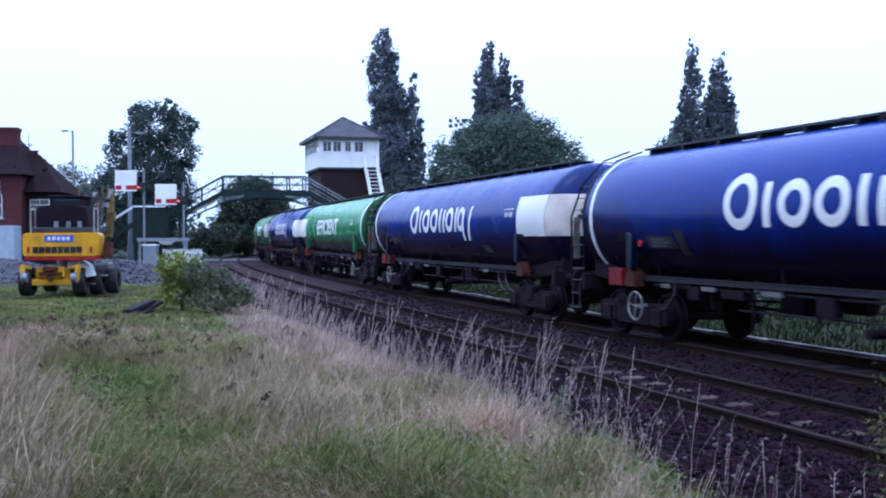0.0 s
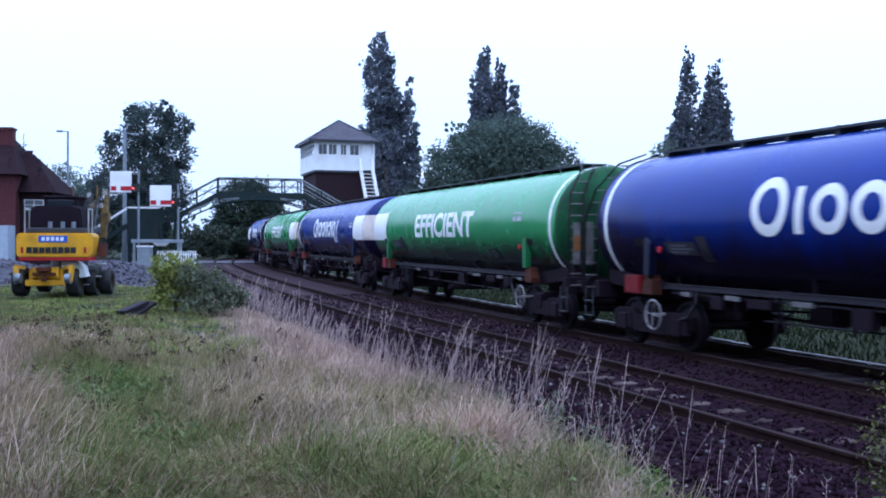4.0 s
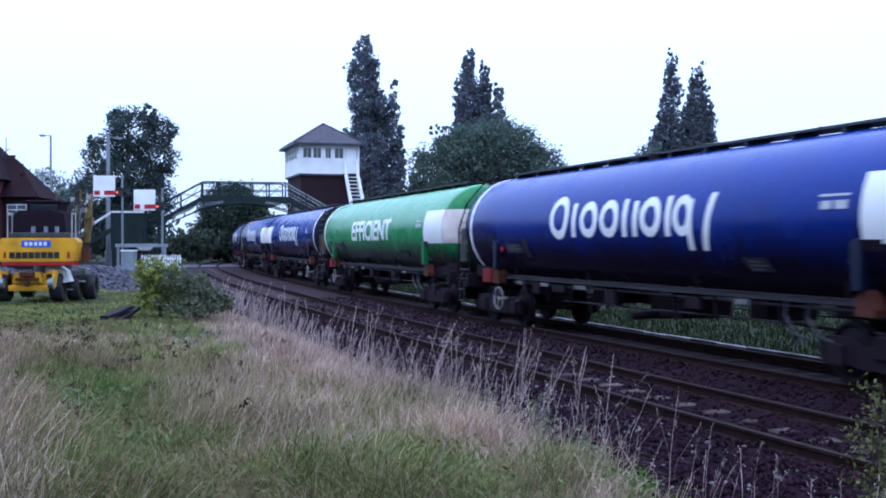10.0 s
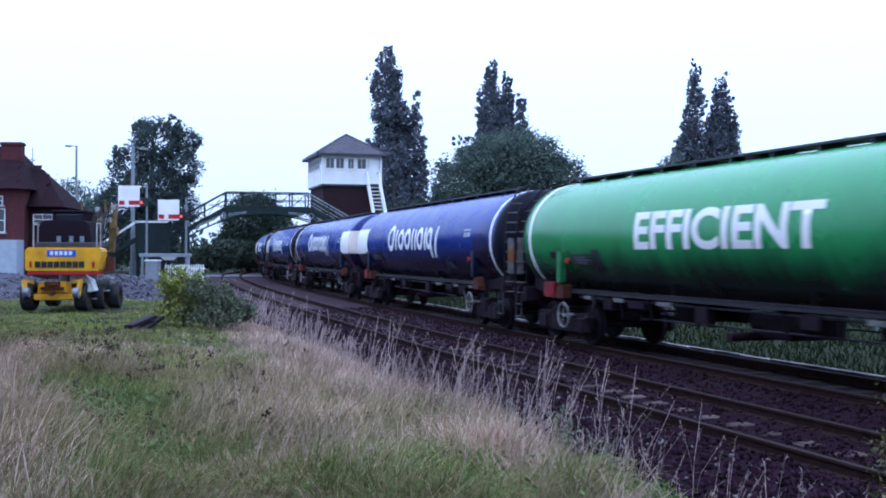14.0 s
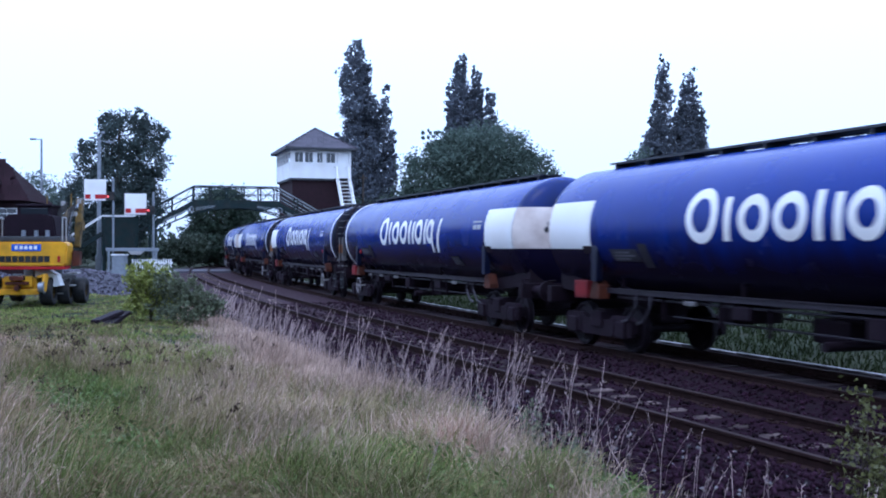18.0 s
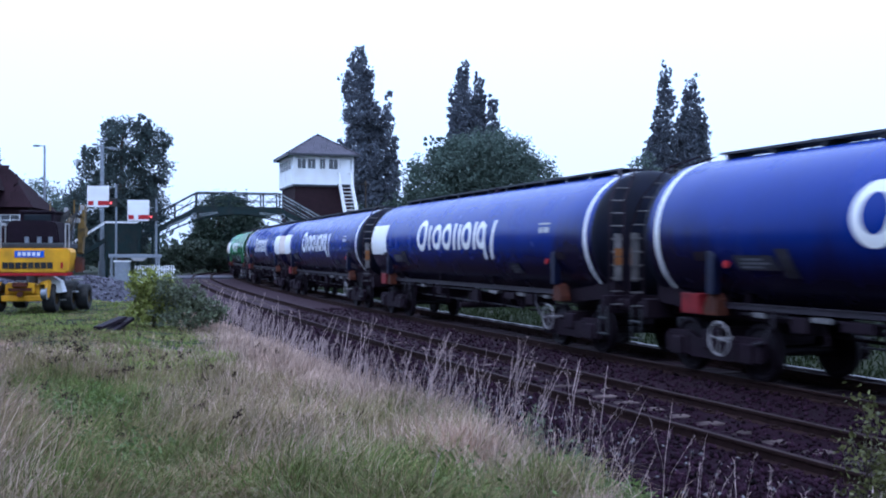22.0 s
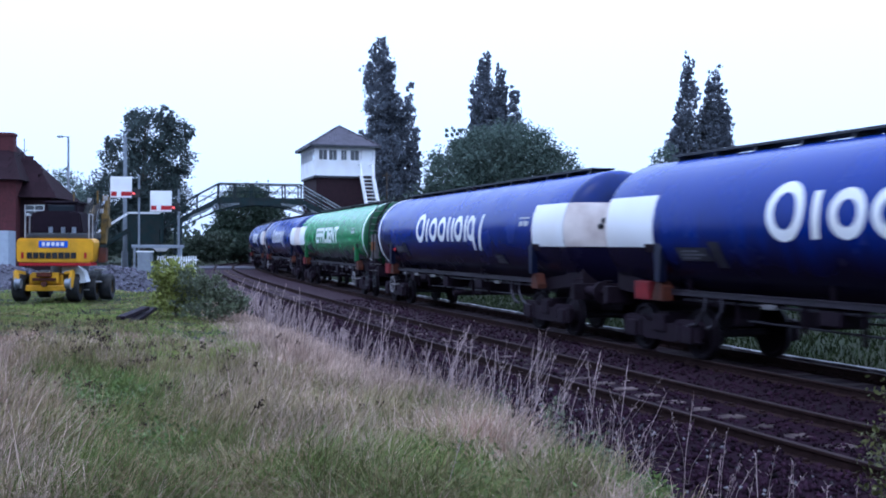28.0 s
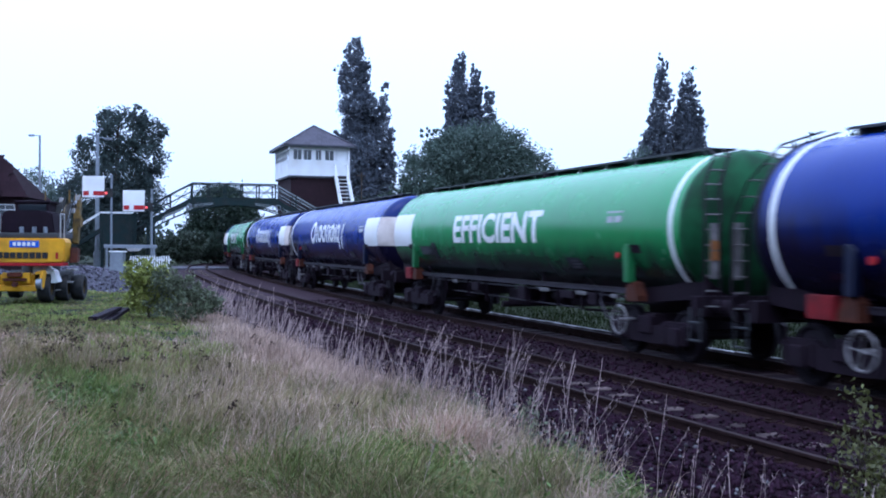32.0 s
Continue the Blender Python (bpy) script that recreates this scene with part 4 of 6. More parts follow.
        rod(bm, m, b, trunk_r * 0.28, 6, trunk_r * 0.06)
        part("limb", bm, M_BARK, t, smooth=60)
    return t


def poplar(label, x, y, plumes, seed):
    """A columnar tree of several steep plumes (dx, base, top, radius), each a stack of upswept, overlapping lobes."""
    rng = np.random.default_rng(seed)
    lobes = []
    for dx, z0, z1, r in plumes:
        n = int((z1 - z0) / 0.85)
        for i in range(n):
            f = (i + 0.5) / n
            w = r * min(1.0, ((1.03 - f) / 0.26) ** 0.5) * (0.82 + 0.18 * math.sin(5.1 * f + seed + dx))
            z = z0 + (z1 - z0) * f
            lobes.append((dx + rng.normal() * 0.10 * r, rng.normal() * r * 0.4, z, w * 0.86, w * 0.86, 1.35))
            for sgn in (-1, 1):
                if rng.random() < 0.75:
                    k = rng.uniform(0.30, 0.46)
                    lobes.append((dx + sgn * w * rng.uniform(0.5, 0.85), rng.normal() * r * 0.5, z + rng.uniform(-0.3, 0.5), w * k, w * k, rng.uniform(0.7, 1.25)))
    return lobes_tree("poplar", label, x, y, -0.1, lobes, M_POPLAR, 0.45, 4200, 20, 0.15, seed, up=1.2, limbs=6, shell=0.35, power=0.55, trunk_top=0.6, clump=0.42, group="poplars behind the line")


poplar("tall dark poplar with two steep plumes", -7.6, 118, [(-1.25, 2, 25.0, 2.0), (2.2, 2, 19.8, 1.35), (-3.1, 3, 15.2, 1.15), (0.2, 2, 20, 1.7), (2.9, 2, 13, 1.1), (-2.6, 2, 12, 1.5), (1.0, 1, 11, 2.0)], 11)
poplar("tall poplar standing behind the round tree", 4.2, 122, [(-1.1, 4, 23.8, 1.7), (0.7, 4, 23.2, 1.35), (2.3, 4, 20.2, 1.3), (-2.0, 3, 18.0, 1.1), (0.6, 3, 19.5, 1.7)], 12)
poplar("split poplar with a ragged double top", 29.6, 128, [(-1.6, 4, 25.2, 1.4), (1.6, 4, 23.6, 1.6), (-2.9, 3, 17.8, 0.95), (2.9, 3, 20.0, 1.2), (-3.6, 2, 15.4, 1.0), (0.1, 3, 18.5, 1.5), (1.4, 3, 18.5, 1.9)], 13)

lobes_tree("broadleaf_tree", "broad round dark green tree behind the train", 3.8, 92, -0.1,
           [(0, 0, 9.0, 4.6, 4, 3.7), (-3.6, -1, 7.6, 3.2, 3, 2.9), (3.8, -0.5, 8.2, 3.1, 3, 2.6), (-1.6, 1, 10.2, 2.6, 2.5, 2.2), (2.0, -1, 10.6, 2.4, 2.2, 1.9),
            (5.0, 0, 6.0, 2.2, 2, 2.4), (-5.2, 0, 5.8, 1.8, 2, 2.2), (-3.2, 0, 10.6, 1.6, 1.2, 0.9), (-3.9, 0, 12.2, 1.1, 0.7, 0.35), (-5.0, 0, 11.9, 0.5, 0.4, 0.35), (4.6, 0, 9.9, 1.0, 0.9, 0.7), (0, -2, 5.0, 4.5, 2.5, 2.6)], M_LEAF, 0.35, 2600, 24, 0.13, 21)
lobes_tree("broadleaf_tree", "tall ragged dark tree behind the crossing signals", -29.6, 98, 0,
           [(0.7, 0, 12.4, 2.3, 2.4, 2.2), (-2.0, 0, 10.2, 1.8, 2, 1.6), (2.9, 0, 10.0, 1.8, 2, 1.7), (0.3, 0, 8.2, 3.2, 3, 2.2), (-2.6, 0, 6.4, 2.6, 2.5, 2.3), (2.0, 0, 6.2, 2.4, 2.4, 2.2),
            (-0.4, 0, 4.0, 3.6, 3, 2.0), (3.2, 0, 12.6, 1.5, 1.2, 1.5), (-0.6, 0, 13.8, 1.2, 1.1, 0.9), (2.0, 0, 14.2, 1.0, 1.0, 0.8), (-3.0, 0, 11.6, 0.8, 0.8, 0.6)], M_OAK, 0.4, 1500, 26, 0.13, 22)
lobes_tree("broadleaf_tree", "dark rounded tree beyond the footbridge", -23.6, 114, 0,
           [(0.4, 0, 5.6, 3.1, 3, 2.7), (-2.0, 0, 3.2, 1.5, 2.0, 1.9), (3.0, 0, 4.4, 2.0, 2.2, 2.3), (0.6, -1, 2.0, 3.6, 2.5, 1.8), (1.0, 0, 7.3, 1.7, 1.6, 1.0)], M_HEDGE, 0.35, 1200, 24, 0.15, 23)
lobes_tree("broadleaf_tree", "dark leafy tree by the footbridge stairs", -27.2, 104, 0,
           [(0, 0, 1.3, 3.0, 2.4, 1.1), (2.4, 0, 1.6, 2.0, 2, 1.3), (-1.8, 0, 1.4, 2.4, 2.2, 1.2), (3.6, 0, 2.2, 1.2, 1.2, 1.1)], M_SCRUBBY, 0.25, 700, 24, 0.14, 24)
for k, (x, y, h, w, sd) in enumerate([(-40.5, 105, 9.6, 3.6, 31), (-36.6, 103, 7.6, 3.0, 32), (-46, 110, 8.8, 3.6, 33), (-33.0, 108, 7.0, 2.6, 34)]):
    lobes_tree("broadleaf_tree", "leafy tree behind the brick house", x, y, 0,
               [(0, 0, h * 0.68, w * 0.8, w * 0.7, h * 0.30), (-w * 0.5, 0, h * 0.5, w * 0.6, w * 0.6, h * 0.26), (w * 0.5, 0, h * 0.46, w * 0.6, w * 0.6, h * 0.28), (0, 0, h * 0.28, w, w * 0.7, h * 0.26)],
               M_LEAF, 0.25, 500, 24, 0.14, sd, group="trees behind the house")
for k, (x, y, h, w, sd) in enumerate([(29, 80, 10.6, 2.0, 41), (32.5, 80, 11.2, 2.2, 42), (17.5, 88, 10.4, 2.0, 43), (11.5, 96, 9.0, 2.0, 44), (22.5, 84, 9.4, 2.2, 45), (38, 76, 10.6, 2.6, 46)]):
    lobes_tree("broadleaf_tree", "slim green tree beyond the railway", x, y, -0.1,
               [(0, 0, h * 0.82, w * 0.7, w * 0.7, h * 0.17), (-w * 0.6, 0, h * 0.62, w * 0.7, w * 0.7, h * 0.18), (w * 0.6, 0, h * 0.58, w * 0.7, w * 0.7, h * 0.2), (0, 0, h * 0.36, w, w * 0.9, h * 0.26)],
               M_LEAF, 0.2, 340, 22, 0.13, sd, group="trees beyond the railway")
for k, (x, y, h, w, sd) in enumerate([(-3.5, 100, 7.2, 3.0, 51), (-8.0, 104, 7.0, 2.8, 52), (8.5, 98, 7.5, 3.2, 53), (13.5, 90, 6.2, 3.0, 54)]):
    lobes_tree("shrub", "dense dark shrub behind the signal box", x, y, -0.1,
               [(0, 0, h * 0.6, w, w * 0.8, h * 0.4), (-w * 0.7, 0, h * 0.42, w * 0.8, w * 0.7, h * 0.4), (w * 0.7, 0, h * 0.4, w * 0.8, w * 0.7, h * 0.4)],
               M_HEDGE, 0.2, 420, 22, 0.15, sd, group="shrubs behind the box", category="shrub")

# low hedge and bank between the far track and the trees
rng = np.random.default_rng(7)
C = []
# added to keep far-side sky light off the verge and back the wagons darkly
for s in np.arange(-70, 8, 0.6):
    x, y, _ = line(s, -12.6 + rng.normal() * 0.6)
    C.append((x, y, 0.55 + rng.uniform(-0.5, 0.5)))
V, F = leaves(rng, np.array(C), np.full((len(C), 3), 1.0), 60, 0.12)
hedge = new("hedge", tri_soup("hedge", V, F, M_HEDGE))
tagged(hedge, "low dark green hedge, added to block sky light behind the train", "hedge", kind="stuff")
C = []
for i in range(150):
    x, y, _ = line(-104 - rng.uniform(0, 60), 6.5 + rng.normal() * 1.2)
    C.append((x, y, 0.8 + rng.uniform(-0.5, 1.2)))
V, F = leaves(rng, np.array(C), np.full((len(C), 3), 1.5), 40, 0.2)
hedge2 = new("hedge", tri_soup("hedge", V, F, M_SCRUBBY))
tagged(hedge2, "overgrown dark hedges beside the line past the crossing", "hedge", kind="stuff")
# belts out of view, added to block low sky light and darken the tanks
for name, C in (("unseen_belt", np.stack([rng.uniform(-30, 40, 700), -15 - rng.uniform(0, 5, 700), rng.uniform(0.3, 11, 700)], 1)),
                ("unseen_belt", np.stack([-20 - rng.uniform(0, 5, 800), rng.uniform(-20, 26, 800), rng.uniform(0.3, 12, 800)], 1))):
    V, F = leaves(rng, C, np.full((len(C), 3), 2.2), 22, 0.5)
    tagged(new(name, tri_soup(name, V, F, M_HEDGE)), "unseen dense belt of dark trees, added to darken the tank sides", "woods", kind="stuff")
V, F = leaves(rng, np.stack([rng.uniform(-160, 160, 700), rng.uniform(170, 200, 700), rng.uniform(0.5, 4.5, 700)], 1), np.full((700, 3), 3.0), 24, 0.5)
woods = new("far_woods", tri_soup("far_woods", V, F, M_HEDGE))
tagged(woods, "distant dark tree line on the horizon", "woods", kind="stuff")


# ---- signal box ----
BX = pose(-11.75, 86.0, 0.08, 0, 0, 18)
sb = thing("signal_box", "tall signal box with white timber cabin over dark brick", "signal box", BX)
SW, SD, FL, EV = 4.95, 6.6, 7.65, 10.15
bm = bmesh.new()
prism(bm, [(0.12, 0.12), (SW - 0.12, 0.12), (SW - 0.12, SD - 0.12), (0.12, SD - 0.12)], 0.0, FL, "xy")
base = part("brick_base", bm, M_DKBRICK, sb, "dark red brick lower storey")
# floor band coloured dark to stand for the shadow below the overhanging cabin
bm = bmesh.new()
box(bm, -0.06, SW + 0.06, -0.06, SD + 0.06, FL - 0.16, FL)
part("floor_band", bm, M_DARK, sb, "floor band darkened for the shadow line under the cabin")
bw = new("board_wall")
bw.parent = sb
bw["label"] = "white weatherboard wall below the windows"
for a, b_ in (((0, 0), (SW, 0)), ((SW, 0), (SW, SD)), ((SW, SD), (0, SD)), ((0, SD), (0, 0))):
    for i in range(8):
        z = FL + (EV - 1.25 - FL) * i / 8
        bm = bmesh.new()
        beam(bm, (*a, z + 0.085), (*b_, z + 0.085), 0.07 + 0.02 * (i % 2), 0.165)
        part("board", bm, M_WHITE, bw)
bm = bmesh.new()
for a, b_ in (((0, 0), (SW, 0)), ((SW, 0), (SW, SD)), ((SW, SD), (0, SD)), ((0, SD), (0, 0))):
    A, B = Vector((*a, EV - 0.17)), Vector((*b_, EV - 0.17))
    beam(bm, A, B, 0.12, 0.34)
    beam(bm, A + Vector((0, 0, -1.06)), B + Vector((0, 0, -1.06)), 0.14, 0.10)
for x, y in ((0, 0), (SW, 0), (SW, SD), (0, SD)):
    box(bm, x - 0.09, x + 0.09, y - 0.09, y + 0.09, FL, EV)
part("cabin_frame", bm, M_WHITE, sb)
bm = bmesh.new()
box(bm, 0.1, SW - 0.1, 0.1, SD - 0.1, FL + 0.02, FL + 0.08)
box(bm, 0.5, SW - 0.5, SD - 0.6, SD - 0.3, FL, FL + 1.4)
part("cabin_floor", bm, M_DARK, sb)


def sash(x0, x1, z0, z1, face, parent, bars=1, cross=True):
    """A window in a face: frame, two sashes and glass. face: matrix from the wall plane (x right, y in, z up)."""
    w = new("window")
    w.parent = parent
    w.matrix_basis = face
    bm = bmesh.new()
    for a, b_ in ((x0, x0 + 0.04), (x1 - 0.04, x1)):
        box(bm, a, b_, -0.05, 0.06, z0, z1)
    for a, b_ in ((z0, z0 + 0.04), (z1 - 0.04, z1)):
        box(bm, x0, x1, -0.052, 0.062, a, b_)
    for i in range(bars):
        x = x0 + (x1 - x0) * (i + 1) / (bars + 1)
        box(bm, x - 0.014, x + 0.014, -0.03, 0.03, z0, z1)
    if cross:
        box(bm, x0, x1, -0.028, 0.028, (z0 + z1) / 2 - 0.02, (z0 + z1) / 2 + 0.02)
    part("window_frame", bm, M_WHITE, w)
    bm = bmesh.new()
    box(bm, x0 + 0.03, x1 - 0.03, 0.0, 0.012, z0 + 0.03, z1 - 0.03)
    part("pane", bm, M_GLASS, w)
    return w


front, left_, right_ = Matrix(), pose(0, SD, 0, 0, 0, -90), pose(SW, 0, 0, 0, 0, 90)
wz0, wz1 = EV - 1.26, EV - 0.32
for x0, x1 in ((0.28, 1.02), (1.12, 1.84), (2.14, 2.66), (2.92, 3.72)):
    sash(x0, x1, wz0, wz1, front, sb, cross=False)
for x0, x1 in ((0.5, 1.6), (1.75, 2.85), (3.0, 4.1), (4.25, 5.35)):
    sash(x0, x1, wz0, wz1, left_, sb)
    sash(x0, x1, wz0, wz1, right_, sb)
for x0, x1 in ((0.0, 0.28), (1.02, 1.12), (1.84, 2.14), (2.66, 2.92), (3.72, 3.86)):
    bm = bmesh.new()
    box(bm, x0, x1, -0.04, 0.04, wz0, wz1)
    part("window_post", bm, M_WHITE, sb)
bm = bmesh.new()
box(bm, 3.9, 4.78, -0.05, 0.02, FL + 0.05, EV - 0.35)
box(bm, 4.0, 4.68, -0.065, -0.05, FL + 1.1, EV - 0.5)
part("cabin_door", bm, M_WHITE, sb, "white panelled cabin door")
# hipped slate roof in courses
OV, RZ = 0.5, 12.05
bm = bmesh.new()
e = [Vector((-OV, -OV, EV)), Vector((SW + OV, -OV, EV)), Vector((SW + OV, SD + OV, EV)), Vector((-OV, SD + OV, EV))]
r0_, r1_ = Vector((SW / 2, SW / 2 - 0.1, RZ)), Vector((SW / 2, SD - SW / 2 + 0.1, RZ))
vs = [bm.verts.new(p) for p in e] + [bm.verts.new(r0_), bm.verts.new(r1_)]
for f in ((0, 1, 4), (1, 2, 5, 4), (2, 3, 5), (3, 0, 4, 5), (3, 2, 1, 0)):
    bm.faces.new([vs[i] for i in f])
roof = part("roof", bm, M_SLATE, sb, "hipped grey slate roof")
bm = bmesh.new()
for i in range(4):
    a, b_ = e[i], e[(i + 1) % 4]
    beam(bm, a + Vector((0, 0, -0.07)), b_ + Vector((0, 0, -0.07)), 0.1, 0.17)
part("eaves_board", bm, M_DARK, sb, "dark gutter and eaves board")
bm = bmesh.new()
for p, q in ((e[0], r0_), (e[1], r0_), (e[2], r1_), (e[3], r1_), (r0_, r1_)):
    rod(bm, p + Vector((0, 0, 0.03)), q + Vector((0, 0, 0.03)), 0.07, 6)
part("ridge_tiles", bm, M_SLATE, sb)


def slate_courses(parent, quad, rows, piece_w, material=M_SLATE):
    """Slates laid in courses over a roof slope given by eave a, b and ridge c, d (a under c)."""
    a, b_, c, d = quad
    nrm = (b_ - a).cross(c - a).normalized()
    if nrm.z < 0:
        nrm = -nrm
    slope = ((c + d) / 2 - (a + b_) / 2)
    bm0 = bmesh.new()
    box(bm0, -piece_w / 2 + 0.01, piece_w / 2 - 0.01, 0, slope.length / rows * 1.15, 0.0, 0.025)
    me = finish("slate", bm0, material)
    xd = (b_ - a).normalized()
    yd = nrm.cross(xd)
    for r in range(rows):
        f0, f1 = r / rows, min((r + 1) / rows, 1)
        p, q = a.lerp(c, f0), b_.lerp(d, f0)
        p1, q1 = a.lerp(c, f1), b_.lerp(d, f1)
        lo, hi = ((p - a).dot(xd) + (p1 - a).dot(xd)) / 2, ((q - a).dot(xd) + (q1 - a).dot(xd)) / 2
        x = lo + piece_w / 2 * (1 + 0.5 * (r % 2))
        base_p = a + (slope - xd * slope.dot(xd)) * f0
        while x < hi - piece_w / 2:
            o = new("slate", me)
            o.parent = parent
            m = Matrix((xd, yd, nrm)).transposed().to_4x4()
            o.matrix_basis = Matrix.Translation(base_p + xd * x + nrm * 0.006) @ m @ pose(0, 0, 0, 1.6)
            x += piece_w


slate_courses(roof, (e[0], e[1], r0_, r0_), 9, 0.5)
slate_courses(roof, (e[3], e[0], r1_, r0_), 9, 0.55)
slate_courses(roof, (e[1], e[2], r0_, r1_), 9, 0.55)
# outside stair coming down towards the line's near side
stair = new("stair")
stair.parent = sb
stair.matrix_basis = pose(4.1, -0.9, FL, 0, 0, 0)
sl_ = Vector((0.30, -4.6, -7.4))
for q in (-0.5, 0.5):
    bm = bmesh.new()
    beam(bm, Vector((q, 0, 0)), Vector((q, 0, 0)) + sl_, 0.06, 0.24)
    part("stringer", bm, M_WHITE, stair)
    bm = bmesh.new()
    beam(bm, Vector((q, 0.0, 0.95)), Vector((q, 0, 0.95)) + sl_, 0.06, 0.08)
    beam(bm, Vector((q, 0.0, 0.5)), Vector((q, 0, 0.5)) + sl_, 0.04, 0.06)
    for i in range(7):
        p = Vector((q, 0, 0)) + sl_ * (i / 6)
        beam(bm, p, p + Vector((0, 0, 0.98)), 0.06, 0.06)
    beam(bm, Vector((q, 0, 0.95)), Vector((q, 0.85, 0.95)), 0.06, 0.06)
    part("handrail", bm, M_WHITE, stair)
bm = bmesh.new()
box(bm, -0.55, 0.55, -0.05, 0.88, -0.08, 0.0)
part("landing", bm, M_DARK, stair)
bm = bmesh.new()
box(bm, -0.47, 0.47, -0.12, 0.12, -0.03, 0.03)
tread = finish("tread", bm, M_WHITE)
for i in range(1, 24):
    o = new("tread", tread)
    o.parent = stair
    o.matrix_basis = Matrix.Translation(sl_ * (i / 24))


# ---- footbridge across both tracks ----
FS = -80.0
bxx, byy, bang = line(FS, -2.15)
# local x runs across the line away from the field, y along the line away from the camera
FB = pose(bxx, byy, -0.28, 0, 0, math.degrees(bang) + 90)
fb = thing("footbridge", "dark green iron footbridge with lattice railings and arched girders", "footbridge", FB)
HALF, DECK, RAILH, WID = 2.95, 5.5, 1.18, 1.9
END_L, END_R = -7.6, 8.8


def deck_z(x):
    """Height of the walking line: flat in the middle, stairs beyond."""
    return DECK - max(abs(x) - HALF, 0) * 0.56


for y in (-WID / 2, WID / 2):
    for h, w in ((RAILH, 0.09), (0.62, 0.05), (0.12, 0.10)):
        bm = bmesh.new()
        beam(bm, (-HALF, y, DECK + h), (HALF, y, DECK + h), w, w)
        part("top_rail", bm, M_BRIDGE, fb)
        for xe in (END_L, END_R):
            bm = bmesh.new()
            beam(bm, (math.copysign(HALF, xe), y, DECK + h), (xe, y, deck_z(xe) + h), w, w)
            # right-hand rails take the pale copy that holds the sky gloss
            part("stair_rail", bm, M_RAILING if xe > 0 and h > 0.5 else M_BRIDGE, fb)
    for x in np.linspace(-HALF, HALF, 6):
        bm = bmesh.new()
        box(bm, x - 0.05, x + 0.05, y - 0.05, y + 0.05, DECK, DECK + RAILH)
        part("railing_post", bm, M_BRIDGE, fb)
    for s in (-1, 1):
        for d in (1.5, 3.0, 4.5):
            x = s * (HALF + d)
            bm = bmesh.new()
            box(bm, x - 0.05, x + 0.05, y - 0.05, y + 0.05, deck_z(x), deck_z(x) + RAILH)
            part("railing_post", bm, M_BRIDGE, fb)
    xs = np.linspace(-HALF, HALF, 6)
    for a, b_ in zip(xs, xs[1:]):
        bm = bmesh.new()
        beam(bm, (a, y, DECK + 0.12), (b_, y, DECK + RAILH), 0.035, 0.035)
        beam(bm, (a, y, DECK + RAILH), (b_, y, DECK + 0.12), 0.035, 0.035)
        part("lattice", bm, M_BRIDGE, fb)
    for s in (-1, 1):
        for d in (0, 1.5, 3.0):
            a, b_ = s * (HALF + d), s * (HALF + d + 1.5)
            bm = bmesh.new()
            beam(bm, (a, y, deck_z(a) + 0.12), (b_, y, deck_z(b_) + RAILH), 0.035, 0.035)
            beam(bm, (a, y, deck_z(a) + RAILH), (b_, y, deck_z(b_) + 0.12), 0.035, 0.035)
            part("lattice", bm, M_BRIDGE, fb)
    # arched girder: solid spandrel over a flat curve, with cast ring and pierced panels
    bm = bmesh.new()
    n = 24
    X = np.linspace(-5.9, 5.9, n + 1)
    upp = [deck_z(x) + 0.08 for x in X]
    arch = [min(5.12 - 0.055 * x * x, u - 0.16) for x, u in zip(X, upp)]
    low = [max(z, u - (0.34 if abs(x) > 2.9 else 0.55)) for x, z, u in zip(X, arch, upp)]
    for i in range(n):
        prism(bm, [(X[i], min(low[i], upp[i] - 0.16)), (X[i + 1], min(low[i + 1], upp[i + 1] - 0.16)), (X[i + 1], upp[i + 1]), (X[i], upp[i])], y - 0.03, y + 0.03)
    bmesh.ops.remove_doubles(bm, verts=bm.verts, dist=0.0005)
    girder = part("arch_girder", bm, M_BRIDGE, fb)
    bm = bmesh.new()
    for i in range(n):
        beam(bm, (X[i], y, arch[i] + 0.05), (X[i + 1], y, arch[i + 1] + 0.05), 0.07, 0.09)
    part("arch_rib", bm, M_BRIDGE, girder, "slim iron arch rib")
    for x in (-5.0, -4.2, 4.2, 5.0):
        bm = bmesh.new()
        beam(bm, (x, y, 5.12 - 0.055 * x * x), (x, y, deck_z(x)), 0.05, 0.05)
        part("spandrel_bar", bm, M_BRIDGE, girder)
    for s in (-1, 1):
        bm = bmesh.new()
        ring(bm, (s * 3.15, y - 0.05, 5.0), (0, 1, 0), 0.17, 0.035, 18, 6)
        part("cast_ring", bm, M_GREY, girder, "pale cast iron ring")
        for k in range(3):
            bm = bmesh.new()
            beam(bm, (s * (3.5 + 0.1 * k), y - 0.045, 4.92 - 0.1 * k), (s * (4.9 + 0.1 * k), y - 0.045, 4.3 - 0.1 * k), 0.02, 0.035)
            part("cast_bar", bm, M_RAILING, girder, "pale line of cast ironwork")
            bm = bmesh.new()
            beam(bm, (s * 2.8, y - 0.045, 5.14 - 0.09 * k), (s * 1.5, y - 0.045, 5.28 - 0.05 * k), 0.02, 0.03)
            part("cast_bar", bm, M_RAILING, girder, "pale line of cast ironwork")
bm = bmesh.new()
box(bm, -HALF, HALF, -WID / 2, WID / 2, DECK - 0.06, DECK + 0.04)
part("deck", bm, M_DARK, fb)
bm = bmesh.new()
box(bm, -0.16, 0.16, -WID / 2 + 0.04, WID / 2 - 0.04, -0.03, 0.02)
step_me = finish("step", bm, M_DARK)
for s in (-1, 1):
    end = 5.8
